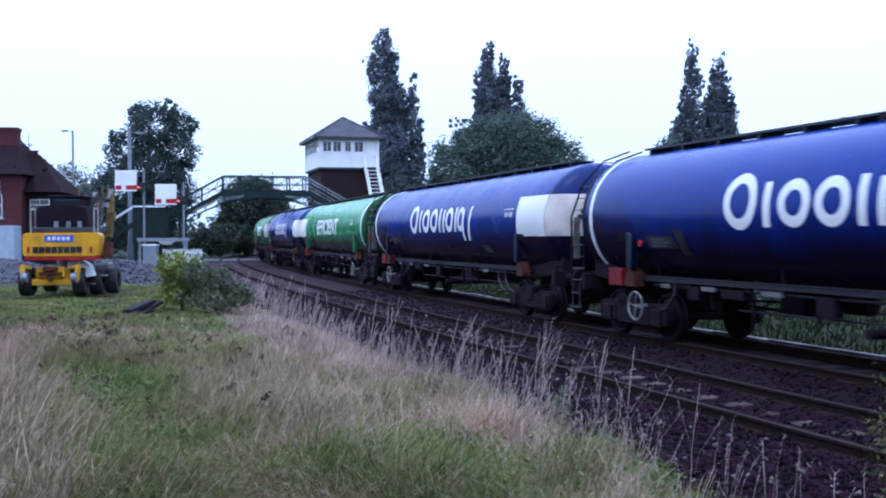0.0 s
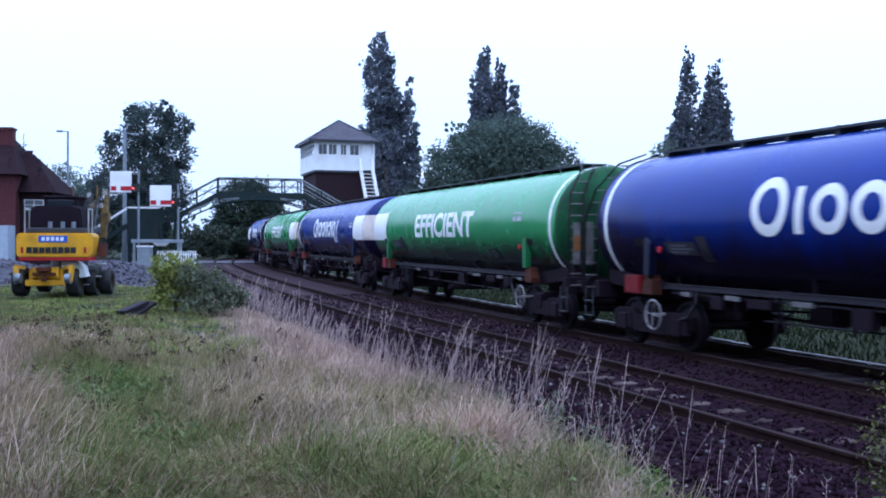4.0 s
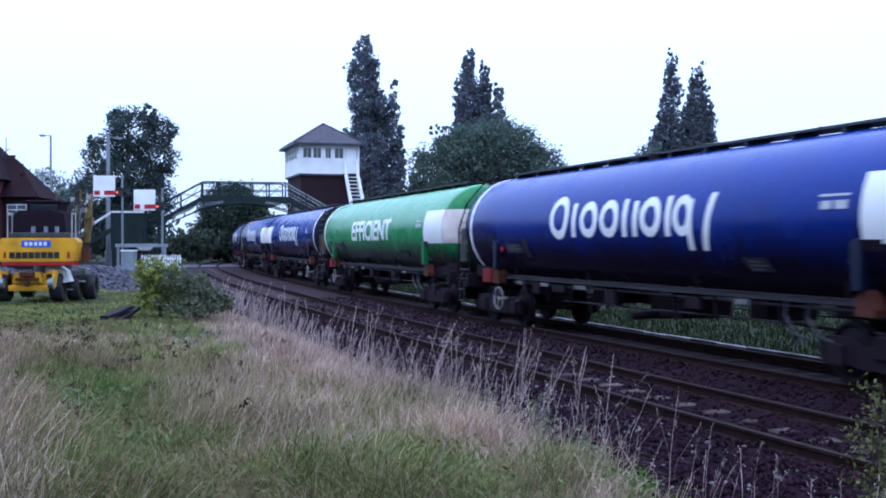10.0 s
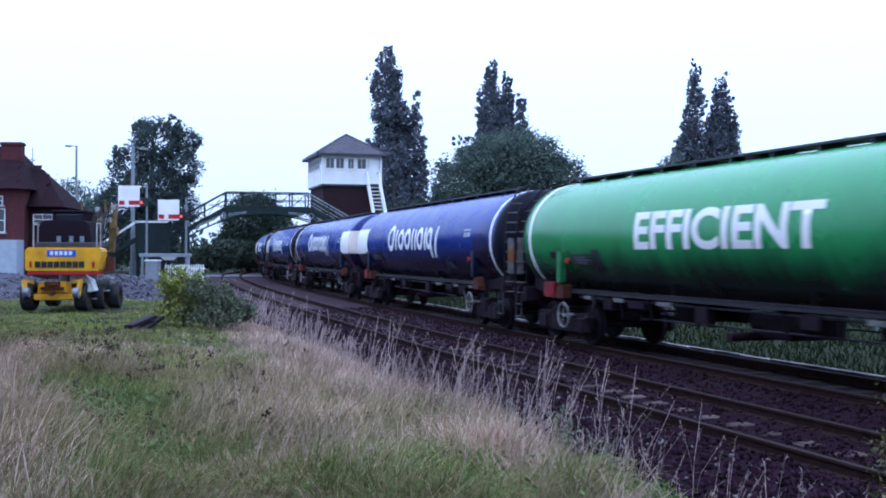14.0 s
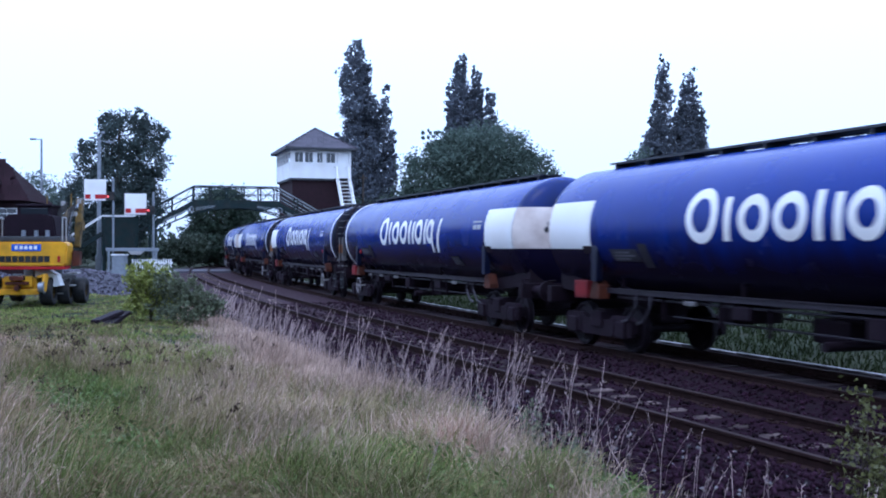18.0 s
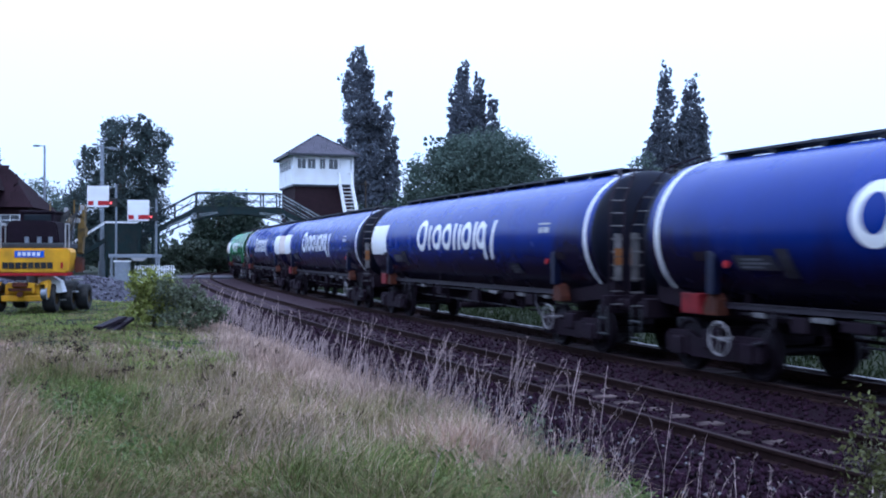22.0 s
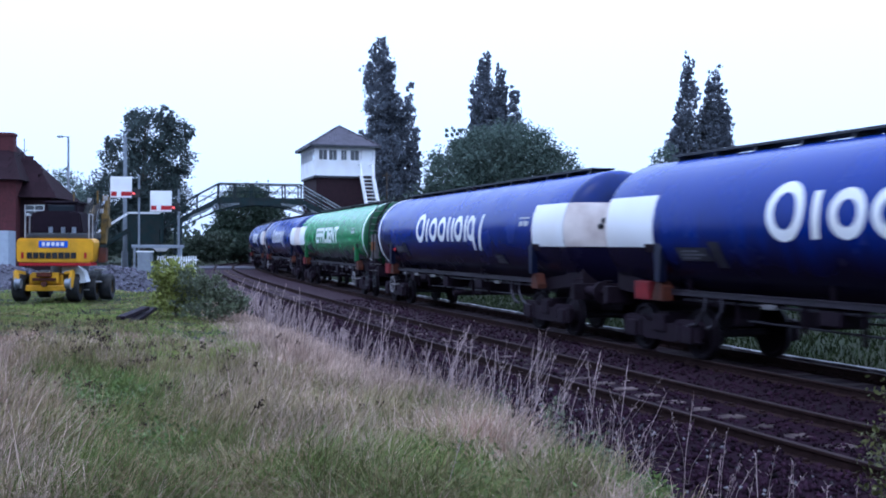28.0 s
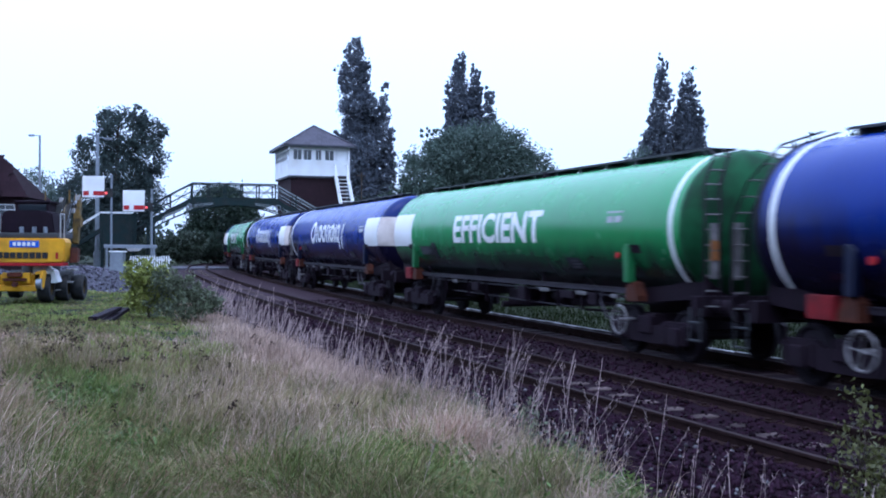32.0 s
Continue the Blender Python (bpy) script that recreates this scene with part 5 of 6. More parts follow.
    for i in range(int(end / 0.31)):
        x = s * (HALF + 0.31 * (i + 0.6))
        o = new("step", step_me)
        o.parent = fb
        o.matrix_basis = pose(x, 0, deck_z(x) + 0.02)
# iron columns and the outer landings with their flights along the line
for s in (-1, 1):
    for y in (-WID / 2, WID / 2):
        for x in (s * 5.6, s * 6.0):
            bm = bmesh.new()
            rod(bm, (x, y, -0.3), (x, y, deck_z(x)), 0.11, 12, 0.09)
            rod(bm, (x, y, -0.3), (x, y, 0.25), 0.2, 12, 0.13)
            part("column", bm, M_BRIDGE, fb, smooth=40)
# left flight: landing and lower stair towards the street, pale handrail
bm = bmesh.new()
box(bm, -9.4, -6.9, -WID / 2, WID / 2, 3.26, 3.34)
part("landing", bm, M_DARK, fb)
for y in (-WID / 2, WID / 2):
    bm = bmesh.new()
    beam(bm, (-9.2, y, 4.5), (-6.7, y, 4.5), 0.07, 0.07)
    beam(bm, (-9.2, y, 4.5), (-13.4, y, 1.7), 0.07, 0.07)
    part("landing_rail", bm, M_WHITE, fb, "pale tubular handrail")
    bm = bmesh.new()
    box(bm, -9.2, -6.8, y - 0.02, y + 0.02, 2.2, 4.4)
    part("landing_panel", bm, M_BRIDGE, fb, "dark solid side panel")
    for x in (-6.8, -9.2, -10.6, -12.0, -13.3):
        zt = 4.5 if x > -9.25 else 4.5 + (x + 9.2) * 0.667
        bm = bmesh.new()
        beam(bm, (x, y, zt - 1.2), (x, y, zt), 0.06, 0.06)
        part("railing_post", bm, M_BRIDGE, fb)
    for x in (-9.1, -7.0):
        bm = bmesh.new()
        rod(bm, (x, y, -0.1), (x, y, 3.3), 0.09, 10)
        part("column", bm, M_BRIDGE, fb, smooth=40)
    bm = bmesh.new()
    beam(bm, (-9.2, y, 3.25), (-13.8, y, 0.2), 0.06, 0.26)
    part("stringer", bm, M_BRIDGE, fb)
for i in range(18):
    o = new("step", step_me)
    o.parent = fb
    o.matrix_basis = pose(-9.4 - 0.25 * i, 0, 3.2 - 0.167 * i)


# ---- crossing signals: white boards with a red and white band, red lamp lit ----
def crossing_signal(x, y, board_z, label):
    t = thing("crossing_signal", label, "crossing signal", pose(x, y, 0.05), group="crossing signals")
    bm = bmesh.new()
    rod(bm, (0, 0, -0.3), (0, 0, board_z + 1.55), 0.075, 12)
    box(bm, -0.2, 0.2, -0.2, 0.2, -0.2, 0.35, 0.03)
    part("post", bm, M_GREY, t, smooth=40)
    bm = bmesh.new()
    box(bm, -1.95, -0.45, -0.16, -0.10, board_z, board_z + 1.45, 0.02)
    b = part("board", bm, M_WHITE, t, "white square board")
    bm = bmesh.new()
    box(bm, -1.88, -1.50, -0.172, -0.16, board_z + 0.12, board_z + 0.42)
    box(bm, -1.20, -0.46, -0.172, -0.16, board_z + 0.12, board_z + 0.42)
    part("red_band", bm, M_RED, b, "red band with a white gap")
    bm = bmesh.new()
    box(bm, -1.95, -1.90, -0.10, 0.0, board_z, board_z + 1.45)
    beam(bm, (-1.9, -0.06, board_z + 0.3), (0, -0.06, board_z + 0.3), 0.05, 0.05)
    beam(bm, (-1.9, -0.06, board_z + 1.1), (0, -0.06, board_z + 1.1), 0.05, 0.05)
    part("bracket", bm, M_DARK, t)
    bm = bmesh.new()
    box(bm, -0.45, 0.10, -0.2, -0.02, board_z + 0.02, board_z + 0.60, 0.03)
    h = part("lamp_housing", bm, M_BLACK, t)
    bm = bmesh.new()
    bmesh.ops.create_cone(bm, cap_ends=True, segments=16, radius1=0.065, radius2=0.065, depth=0.06, matrix=Matrix.Translation((-0.30, -0.22, board_z + 0.28)) @ Matrix.Rotation(radians(90), 4, 'X'))
    part("red_lens", bm, M_REDLAMP, h, "lit red lamp")
    return t


crossing_signal(-22.05, 72, 5.15, "grey post with white square board and lit red lamp")
crossing_signal(-19.37, 72.3, 4.2, "lower grey post with white square board and lit red lamp")


# ---- poles ----
def street_lamp(x, y, h, label, heads, r=0.09):
    t = thing("street_lamp", label, "street lamp", pose(x, y, 0.05))
    bm = bmesh.new()
    rod(bm, (0, 0, -0.3), (0, 0, 1.4), r * 1.7, 12)
    rod(bm, (0, 0, 1.4), (0, 0, h), r * 1.1, 12, r * 0.8)
    part("column", bm, M_GREY, t, smooth=40)
    for dx, dz, w in heads:
        bm = bmesh.new()
        beam(bm, (0, 0, h - 0.05), (dx * 0.6, 0, h + dz), 0.06, 0.06)
        box(bm, min(dx * 0.5, dx), max(dx * 0.5, dx), -w, w, h + dz - 0.09, h + dz + 0.05, 0.03)
        part("lantern", bm, M_GREY, t)
    return t


street_lamp(-28.1, 75, 9.7, "thin grey street lamp with a single lantern", [(-0.8, 0.0, 0.12)])
street_lamp(-24.3, 76, 9.75, "tall grey mast with floodlights on top", [(1.0, -0.15, 0.18), (-0.7, 0.15, 0.18), (0.35, 0.55, 0.2), (-0.35, 0.5, 0.2)], 0.15)

post = thing("telegraph_pole", "thin dark pole beside the signal box", "pole", pose(-6.1, 90, -0.1))
bm = bmesh.new()
rod(bm, (0, 0, -0.3), (0, 0, 8.4), 0.10, 10, 0.07)
part("pole", bm, M_BARK, post, smooth=40)
bm = bmesh.new()
beam(bm, (-0.4, 0, 8.1), (0.4, 0, 8.1), 0.07, 0.09)
part("crossarm", bm, M_BARK, post)

# wires, relay cabinet, picket fence and gate beside the crossing
cab = thing("relay_cabinet", "pale grey trackside relay cabinet", "cabinet", pose(-21.0, 70, 0.1))
bm = bmesh.new()
box(bm, -0.45, 0.45, -0.3, 0.3, 0, 1.35, 0.03)
part("body", bm, M_GREY, cab)
bm = bmesh.new()
box(bm, -0.5, 0.5, -0.36, 0.36, 1.35, 1.43, 0.02)
part("top", bm, M_WHITE, cab)
bm = bmesh.new()
box(bm, -0.4, 0.4, -0.325, -0.3, 0.08, 1.28, 0.01)
part("door", bm, M_GREY, cab)
gate = thing("crossing_gate_beam", "long grey crossing beam on posts", "barrier", pose(-20.6, 71.2, 0.1))
bm = bmesh.new()
box(bm, -1.7, 1.9, -0.08, 0.08, 1.62, 1.86, 0.02)
part("beam", bm, M_GREY, gate)
for x in (-1.5, 1.7):
    bm = bmesh.new()
    box(bm, x - 0.07, x + 0.07, -0.07, 0.07, -0.3, 1.65)
    part("post", bm, M_GREY, gate)
bm = bmesh.new()
prism(bm, [(-0.2, 1.62), (0.9, 1.62), (0.65, 1.40), (0.05, 1.40)], -0.1, 0.1)
part("counterweight", bm, M_CONC, gate)
fence = thing("picket_fence", "white picket fence by the crossing", "fence", pose(-20.3, 70.6, 0.05))
bm = bmesh.new()
prism(bm, [(-0.04, 0), (0.04, 0), (0.04, 1.1), (0, 1.18), (-0.04, 1.1)], -0.015, 0.015)
pk = finish("picket", bm, M_WHITE)
for i in range(17):
    o = new("picket", pk)
    o.parent = fence
    o.matrix_basis = pose(0.16 * i, 0, random.uniform(-0.03, 0.03))
bm = bmesh.new()
for z in (0.3, 0.85):
    box(bm, -0.1, 2.7, 0.016, 0.06, z, z + 0.08)
part("fence_rails", bm, M_WHITE, fence)

# ---- brick house ----
hs = thing("house", "red brick house with brown hipped roof and white windows", "house", pose(-28.08, 66, 0.1, 0, 0, 8))
HW, HD, HE = 12.0, 9.0, 5.95
bm = bmesh.new()
box(bm, -HW, 0, 0, HD, -0.3, HE)
wall = part("brick_wall", bm, M_BRICK, hs)
bm = bmesh.new()
A, B, Cc, Dd = Vector((-HW - 0.4, -0.4, HE)), Vector((0.4, -0.4, HE)), Vector((0.4, HD + 0.4, HE)), Vector((-HW - 0.4, HD + 0.4, HE))
R0, R1 = Vector((-HW + 3, HD / 2, 9.0)), Vector((-1.6, HD / 2, 9.0))
v = [bm.verts.new(p) for p in (A, B, Cc, Dd, R0, R1)]
for f in ((0, 1, 5, 4), (1, 2, 5), (2, 3, 4, 5), (3, 0, 4), (3, 2, 1, 0)):
    bm.faces.new([v[i] for i in f])
roof2 = part("roof", bm, M_TILE, hs, "dark brown tiled roof")
slate_courses(roof2, (A, B, R0, R1), 12, 0.75, M_TILE)
bm = bmesh.new()
box(bm, -2.3, -0.95, HD / 2 - 1.6, HD / 2 - 0.8, 6.5, 9.25, 0.02)
box(bm, -2.36, -0.89, HD / 2 - 1.66, HD / 2 - 0.74, 9.05, 9.2)
ch = part("chimney", bm, M_BRICK, roof2)
bm = bmesh.new()
rod(bm, (-0.85, HD / 2 - 1.2, 7.7), (-0.2, HD / 2 - 1.2, 8.1), 0.03, 6)
rod(bm, (-0.35, HD / 2 - 1.2, 7.6), (-0.35, HD / 2 - 1.2, 8.9), 0.025, 6)
for k in range(4):
    rod(bm, (-0.75 + 0.2 * k, HD / 2 - 1.5, 8.15), (-0.75 + 0.2 * k, HD / 2 - 0.9, 8.15), 0.018, 5)
part("aerial", bm, M_DARK, roof2, "thin television aerial")
for x0, x1, z0, z1 in ((-2.4, -1.15, 3.2, 4.7), (-2.4, -1.3, 4.9, 5.5), (-5.6, -4.2, 3.2, 4.7), (-2.3, -1.2, 1.0, 2.2), (-5.6, -4.2, 1.0, 2.3)):
    wq = sash(x0, x1, z0, z1, pose(0, -0.02, 0), hs)
    bm = bmesh.new()
    box(bm, x0 - 0.1, x1 + 0.1, -0.12, 0.04, z0 - 0.1, z0 - 0.002)
    part("sill", bm, M_CONC, wq)
# lower wing with its own long roof, and a rendered lean-to
bm = bmesh.new()
box(bm, -1.9, 0.0, -1.6, -0.01, -0.3, 2.7)
part("rendered_lean_to", bm, mat("pale_blue_render", (0.32, 0.36, 0.42), 0.85, 0, 0.12, 3.0, 0.2, 40), hs, "pale rendered lean-to")
bm = bmesh.new()
box(bm, 0.01, 2.0, 1.0, 7.0, -0.3, 4.9)
part("wing_wall", bm, M_DKBRICK, hs)
bm = bmesh.new()
pts = [(-0.6, 0.4, 4.85), (2.4, 0.4, 4.85), (2.4, 7.6, 4.85), (-0.6, 7.6, 4.85), (-0.6, 4.0, 7.9), (0.2, 4.0, 7.5)]
v = [bm.verts.new(p) for p in pts]
for f in ((0, 1, 5, 4), (1, 2, 5), (2, 3, 4, 5), (3, 0, 4), (3, 2, 1, 0)):
    bm.faces.new([v[i] for i in f])
wr = part("wing_roof", bm, M_TILE, hs, "dark brown lower roof")
slate_courses(wr, (Vector(pts[0]), Vector(pts[1]), Vector(pts[4]), Vector(pts[5])), 9, 0.7, M_TILE)
sash(0.3, 1.5, 3.7, 4.4, pose(0, 0.98, 0), hs)


# ---- road-rail excavator, seen from behind ----
ex = thing("road_rail_excavator", "yellow wheeled road-rail excavator parked on the grass", "excavator", pose(-13.18, 34.6, 0.08, 0, 0, 6))


def tyre_mesh(r, w):
    bm = bmesh.new()
    rot = Matrix.Rotation(radians(0), 4, 'Z')
    lathe(bm, [(r * 0.55, -w * 0.42), (r * 0.7, -w * 0.5), (r * 0.93, -w * 0.46), (r, -w * 0.36), (r, w * 0.36), (r * 0.93, w * 0.46), (r * 0.7, w * 0.5), (r * 0.55, w * 0.42), (r * 0.55, -w * 0.42)], 28, rot)
    return bm


ty = finish("tyre", tyre_mesh(0.5, 0.42), M_BLACK, smooth=40)
bm = bmesh.new()
lathe(bm, [(0.0, -0.10), (0.10, -0.11), (0.12, -0.06), (0.24, -0.05), (0.27, -0.15), (0.285, -0.15), (0.285, 0.15), (0.27, 0.15), (0.24, 0.05), (0.12, 0.06), (0.1, 0.11), (0, 0.10)], 20)
rim = finish("rim", bm, mat("muddy_wheel_rim", (0.10, 0.062, 0.018), 0.7, 0, 0.4, 6.0, 0.2, 40, (0.025, 0.022, 0.02), 0.8, 4.0), smooth=40)
for x, y in ((-0.93, 0.0), (0.80, 0.0), (-0.93, 2.7), (0.80, 2.7), (1.16, 0.75), (1.55, 1.3)):
    t_ = new("wheel", ty)
    t_.parent = ex
    k = 0.98 if y in (0.0, 2.7) else 0.88
    t_.matrix_basis = pose(x, y, 0.5 * k) @ Matrix.Diagonal((1.0, k, k, 1))
    r_ = new("rim", rim)
    r_.parent = t_
bm = bmesh.new()
box(bm, -0.62, 0.50, -0.25, 3.1, 0.50, 0.92, 0.05)
box(bm, -0.50, 0.38, -0.42, -0.2, 0.62, 0.98, 0.04)
box(bm, -0.72, 0.60, -0.35, 0.3, 0.36, 0.56, 0.04)
part("chassis", bm, M_YELLOW, ex)
bm = bmesh.new()
rod(bm, (-1.0, 0, 0.5), (0.86, 0, 0.5), 0.12, 12)
part("axle", bm, M_DARK, ex)
bm = bmesh.new()
rod(bm, (-1.0, 2.7, 0.5), (0.86, 2.7, 0.5), 0.12, 12)
part("axle", bm, M_DARK, ex)
bm = bmesh.new()
box(bm, -0.45, 0.3, -0.5, -0.42, 0.70, 0.80, 0.02)
box(bm, -0.30, 0.16, -0.56, -0.40, 0.84, 0.98, 0.02)
rod(bm, (-0.06, -0.6, 0.6), (-0.06, -0.42, 0.6), 0.09, 12)
part("tow_hitch", bm, M_ORANGE, ex)
for s in (-1, 1):
    bm = bmesh.new()
    x = -0.06 + s * 0.64
    beam(bm, (x, -0.35, 0.95), (x + s * 0.28, -0.5, 1.02), 0.14, 0.1)
    beam(bm, (x + s * 0.26, -0.5, 1.02), (x + s * 0.2, -0.58, 0.50), 0.14, 0.12)
    part("rail_wheel_arm", bm, M_YELLOW, ex)
    bm = bmesh.new()
    rod(bm, (x + s * 0.06, -0.6, 0.62), (x + s * 0.22, -0.6, 0.62), 0.16, 18)
    rod(bm, (x + s * 0.22, -0.6, 0.62), (x + s * 0.245, -0.6, 0.62), 0.20, 18)
    part("rail_wheel", bm, M_GREY, ex, "grey steel rail wheel", smooth=35)
bm = bmesh.new()
prism(bm, [(0.42, 1.16), (0.80, 1.20), (1.10, 1.02), (1.22, 0.66), (1.02, 0.62), (0.86, 0.90), (0.42, 0.96)], -0.2, 0.35)
part("mudguard", bm, M_WHITE, ex, "pale grey mudguard")
bm = bmesh.new()
box(bm, 1.30, 1.62, 0.45, 0.95, 1.02, 1.08, 0.02)
part("step_frame", bm, M_CONC, ex)
for x0, x1, y0, y1, z0, z1 in ((1.28, 1.52, 0.45, 0.70, 0.62, 0.67), (1.0, 1.2, 0.3, 0.5, 0.36, 0.40)):
    bm = bmesh.new()
    box(bm, x0, x1, y0, y1, z0, z1, 0.015)
    part("step_frame", bm, M_CONC, ex)
bm = bmesh.new()
rod(bm, (-0.06, 1.3, 0.9), (-0.06, 1.3, 1.30), 0.62, 28)
part("slew_ring", bm, M_DARK, ex, smooth=35)
# upper structure
bm = bmesh.new()
prism(bm, [(-1.22, 1.30), (1.06, 1.30), (1.14, 1.40), (1.18, 2.02), (1.10, 2.10), (-1.20, 2.10), (-1.28, 2.02), (-1.28, 1.40)], -0.62, 0.25)
bmesh.ops.bevel(bm, geom=[e_ for e_ in bm.edges], offset=0.04, segments=2, affect='EDGES')
cw = part("counterweight", bm, M_YELLOW, ex, "rounded yellow counterweight", smooth=40)
bm = bmesh.new()
box(bm, -1.20, 1.10, -0.60, 0.22, 1.20, 1.305, 0.015)
part("red_edge", bm, M_RED, cw, "red lower edge strip")
bm = bmesh.new()
box(bm, -0.56, 0.36, -0.634, -0.615, 1.80, 2.02, 0.004)
pl = part("blue_plate", bm, mat("blue_sign_paint", (0.03, 0.10, 0.50), 0.4, 0, 0.08), cw, "blue maker's plate with white bars")
for i in range(5):
    bm = bmesh.new()
    box(bm, -0.46 + i * 0.15, -0.36 + i * 0.15, -0.640, -0.634, 1.85, 1.97)
    part("plate_bar", bm, M_WHITE, pl)
for i in range(8):
    bm = bmesh.new()
    box(bm, -0.94 + i * 0.2, -0.77 + i * 0.2, -0.640, -0.615, 1.44, 1.64)
    part("name_bar", bm, M_BLACK, cw, "black painted bar")
for x in (-1.08, 0.92):
    bm = bmesh.new()
    box(bm, x - 0.04, x + 0.04, -0.637, -0.615, 1.44, 1.64, 0.008)
    part("tail_light", bm, M_RED, cw)
bm = bmesh.new()
box(bm, -1.02, 0.92, -0.45, 1.6, 2.10, 2.28, 0.04)
part("deck_cover", bm, M_DARK, ex)
bm = bmesh.new()
prism(bm, [(-1.0, 2.26), (0.72, 2.26), (0.62, 2.95), (0.30, 3.02), (-0.80, 3.02), (-0.98, 2.90)], -0.1, 1.7)
bmesh.ops.bevel(bm, geom=[e_ for e_ in bm.edges], offset=0.05, segments=2, affect='EDGES')
part("engine_hood", bm, M_UNDER, ex, "black engine cover")
bm = bmesh.new()
box(bm, -0.50, 0.55, 0.8, 2.2, 2.95, 3.55, 0.06)
box(bm, -0.56, 0.61, 0.74, 2.26, 3.52, 3.60, 0.03)
c_ = part("cab", bm, M_UNDER, ex, "dark operator's cab")
bm = bmesh.new()
box(bm, -0.42, 0.47, 0.775, 0.80, 3.02, 3.46, 0.01)
part("rear_window", bm, M_GLASS, c_)
for x in (-1.06, 0.98):
    bm = bmesh.new()
    for d in (0.0, 0.5):
        rod(bm, (x, -0.4 + d, 2.1), (x, -0.4 + d, 2.9), 0.025, 6)
    rod(bm, (x, -0.4, 2.9), (x, 0.1, 2.9), 0.025, 6)
    part("guard_rail", bm, M_CONC, ex)
for x in (-0.3, 0.1, 0.45):
    bm = bmesh.new()
    rod(bm, (x, -0.2, 2.26), (x, -0.2, 2.48), 0.07, 10)
    part("filter_cap", bm, M_GREY, ex)
M_WORNY = mat("grimy_yellow_paint", (0.17, 0.105, 0.028), 0.6, 0, 0.3, 5.0, 0.2, 30, (0.03, 0.026, 0.02), 0.8, 4.0)
# boom and dipper folded at the side, with rams and hoses
bm = bmesh.new()
prism(bm, [(1.2, 2.0), (1.75, 2.15), (2.35, 2.85), (2.95, 3.15), (2.85, 3.40), (2.1, 3.12), (1.35, 2.6)], 0.86, 1.08, "yz")
bmesh.ops.bevel(bm, geom=bm.edges[:], offset=0.02, segments=1, affect='EDGES')
part("boom", bm, M_WORNY, ex, "grimy yellow boom section")
bm = bmesh.new()
prism(bm, [(2.55, 3.72), (2.85, 3.66), (2.72, 2.75), (2.42, 1.95), (2.2, 2.0), (2.35, 2.8)], 1.22, 1.42, "yz")
bmesh.ops.bevel(bm, geom=bm.edges[:], offset=0.02, segments=1, affect='EDGES')
part("dipper", bm, M_WORNY, ex, "upright grimy yellow dipper arm")
for x0, z0 in ((1.10, 3.05), (1.44, 2.55)):
    bm = bmesh.new()
    prism(bm, [(2.3, z0), (2.75, z0 + 0.05), (2.8, z0 + 0.3), (2.4, z0 + 0.42)], x0, x0 + 0.035, "yz")
    part("link_plate", bm, M_WORNY, ex)
for (x, y0, z0), (y1, z1), r in (((1.15, 1.5, 2.3), (2.5, 3.35), 0.065), ((0.93, 1.5, 2.3), (2.4, 3.0), 0.065), ((1.32, 2.0, 3.3), (2.6, 3.6), 0.05)):
    bm = bmesh.new()
    m_ = ((y0 + y1) / 2, (z0 + z1) / 2)
    rod(bm, (x, y0, z0), (x, *m_), r, 12)
    rod(bm, (x, *m_), (x, y1, z1), r * 0.5, 10)
    rod(bm, (x - 0.05, y1, z1), (x + 0.05, y1, z1), r * 0.8, 10)
    part("hydraulic_ram", bm, M_GREY, ex, "steel hydraulic ram", smooth=40)
for k in range(9):
    bm = bmesh.new()
    x = 0.86 + 0.065 * k
    p = [Vector((x, 1.15, 2.15)), Vector((x + 0.03, 1.0 - 0.04 * (k % 3), 2.75 + 0.05 * (k % 4))), Vector((x + 0.05, 1.45, 3.30 + 0.06 * (k % 5))), Vector((x + 0.02, 2.15, 3.25))]
    for u0, u1 in zip(p, p[1:]):
        rod(bm, u0, u1, 0.02, 6)
    part("hose", bm, M_BLACK, ex)
for x, z in ((0.96, 3.42), (1.36, 3.05), (1.5, 3.5)):
    bm = bmesh.new()
    box(bm, x - 0.06, x + 0.06, 1.7, 1.85, z, z + 0.16, 0.015)
    part("work_light", bm, M_CONC, ex, "pale square work light")
bm = bmesh.new()
rod(bm, (0.62, 1.0, 3.3), (0.62, 1.0, 3.75), 0.02, 6)
part("beacon_mast", bm, M_WORNY, ex)
bm = bmesh.new()
rod(bm, (1.2, 1.9, 3.2), (1.2, 1.9, 3.85), 0.03, 8)
part("beacon_mast", bm, M_WORNY, ex)
bm = bmesh.new()
prism(bm, [(0, 1.3), (0.35, 1.35), (0.4, 1.75), (0.1, 1.8)], 1.18, 1.42, "yz")
part("side_tank", bm, M_ORANGE, ex)


# the carriage stands to one side under the slewed body; the folded boom lies close behind the cab
for o in ex.children:
    kind_ = o.name.split(".")[0]
    if kind_ in ("wheel", "chassis", "axle", "tow_hitch", "rail_wheel_arm", "rail_wheel", "mudguard", "step_frame"):
        o.matrix_basis = pose(-0.36, 0, 0) @ o.matrix_basis
    elif kind_ in ("boom", "dipper", "hydraulic_ram", "hose", "beacon_mast", "link_plate", "work_light"):
        o.matrix_basis = pose(-0.48, 0, -0.05) @ o.matrix_basis
    elif kind_ == "cab":
        o.matrix_basis = pose(-0.25, 0, -0.22) @ o.matrix_basis


# ---- heaps and timbers ----
rng = np.random.default_rng(5)
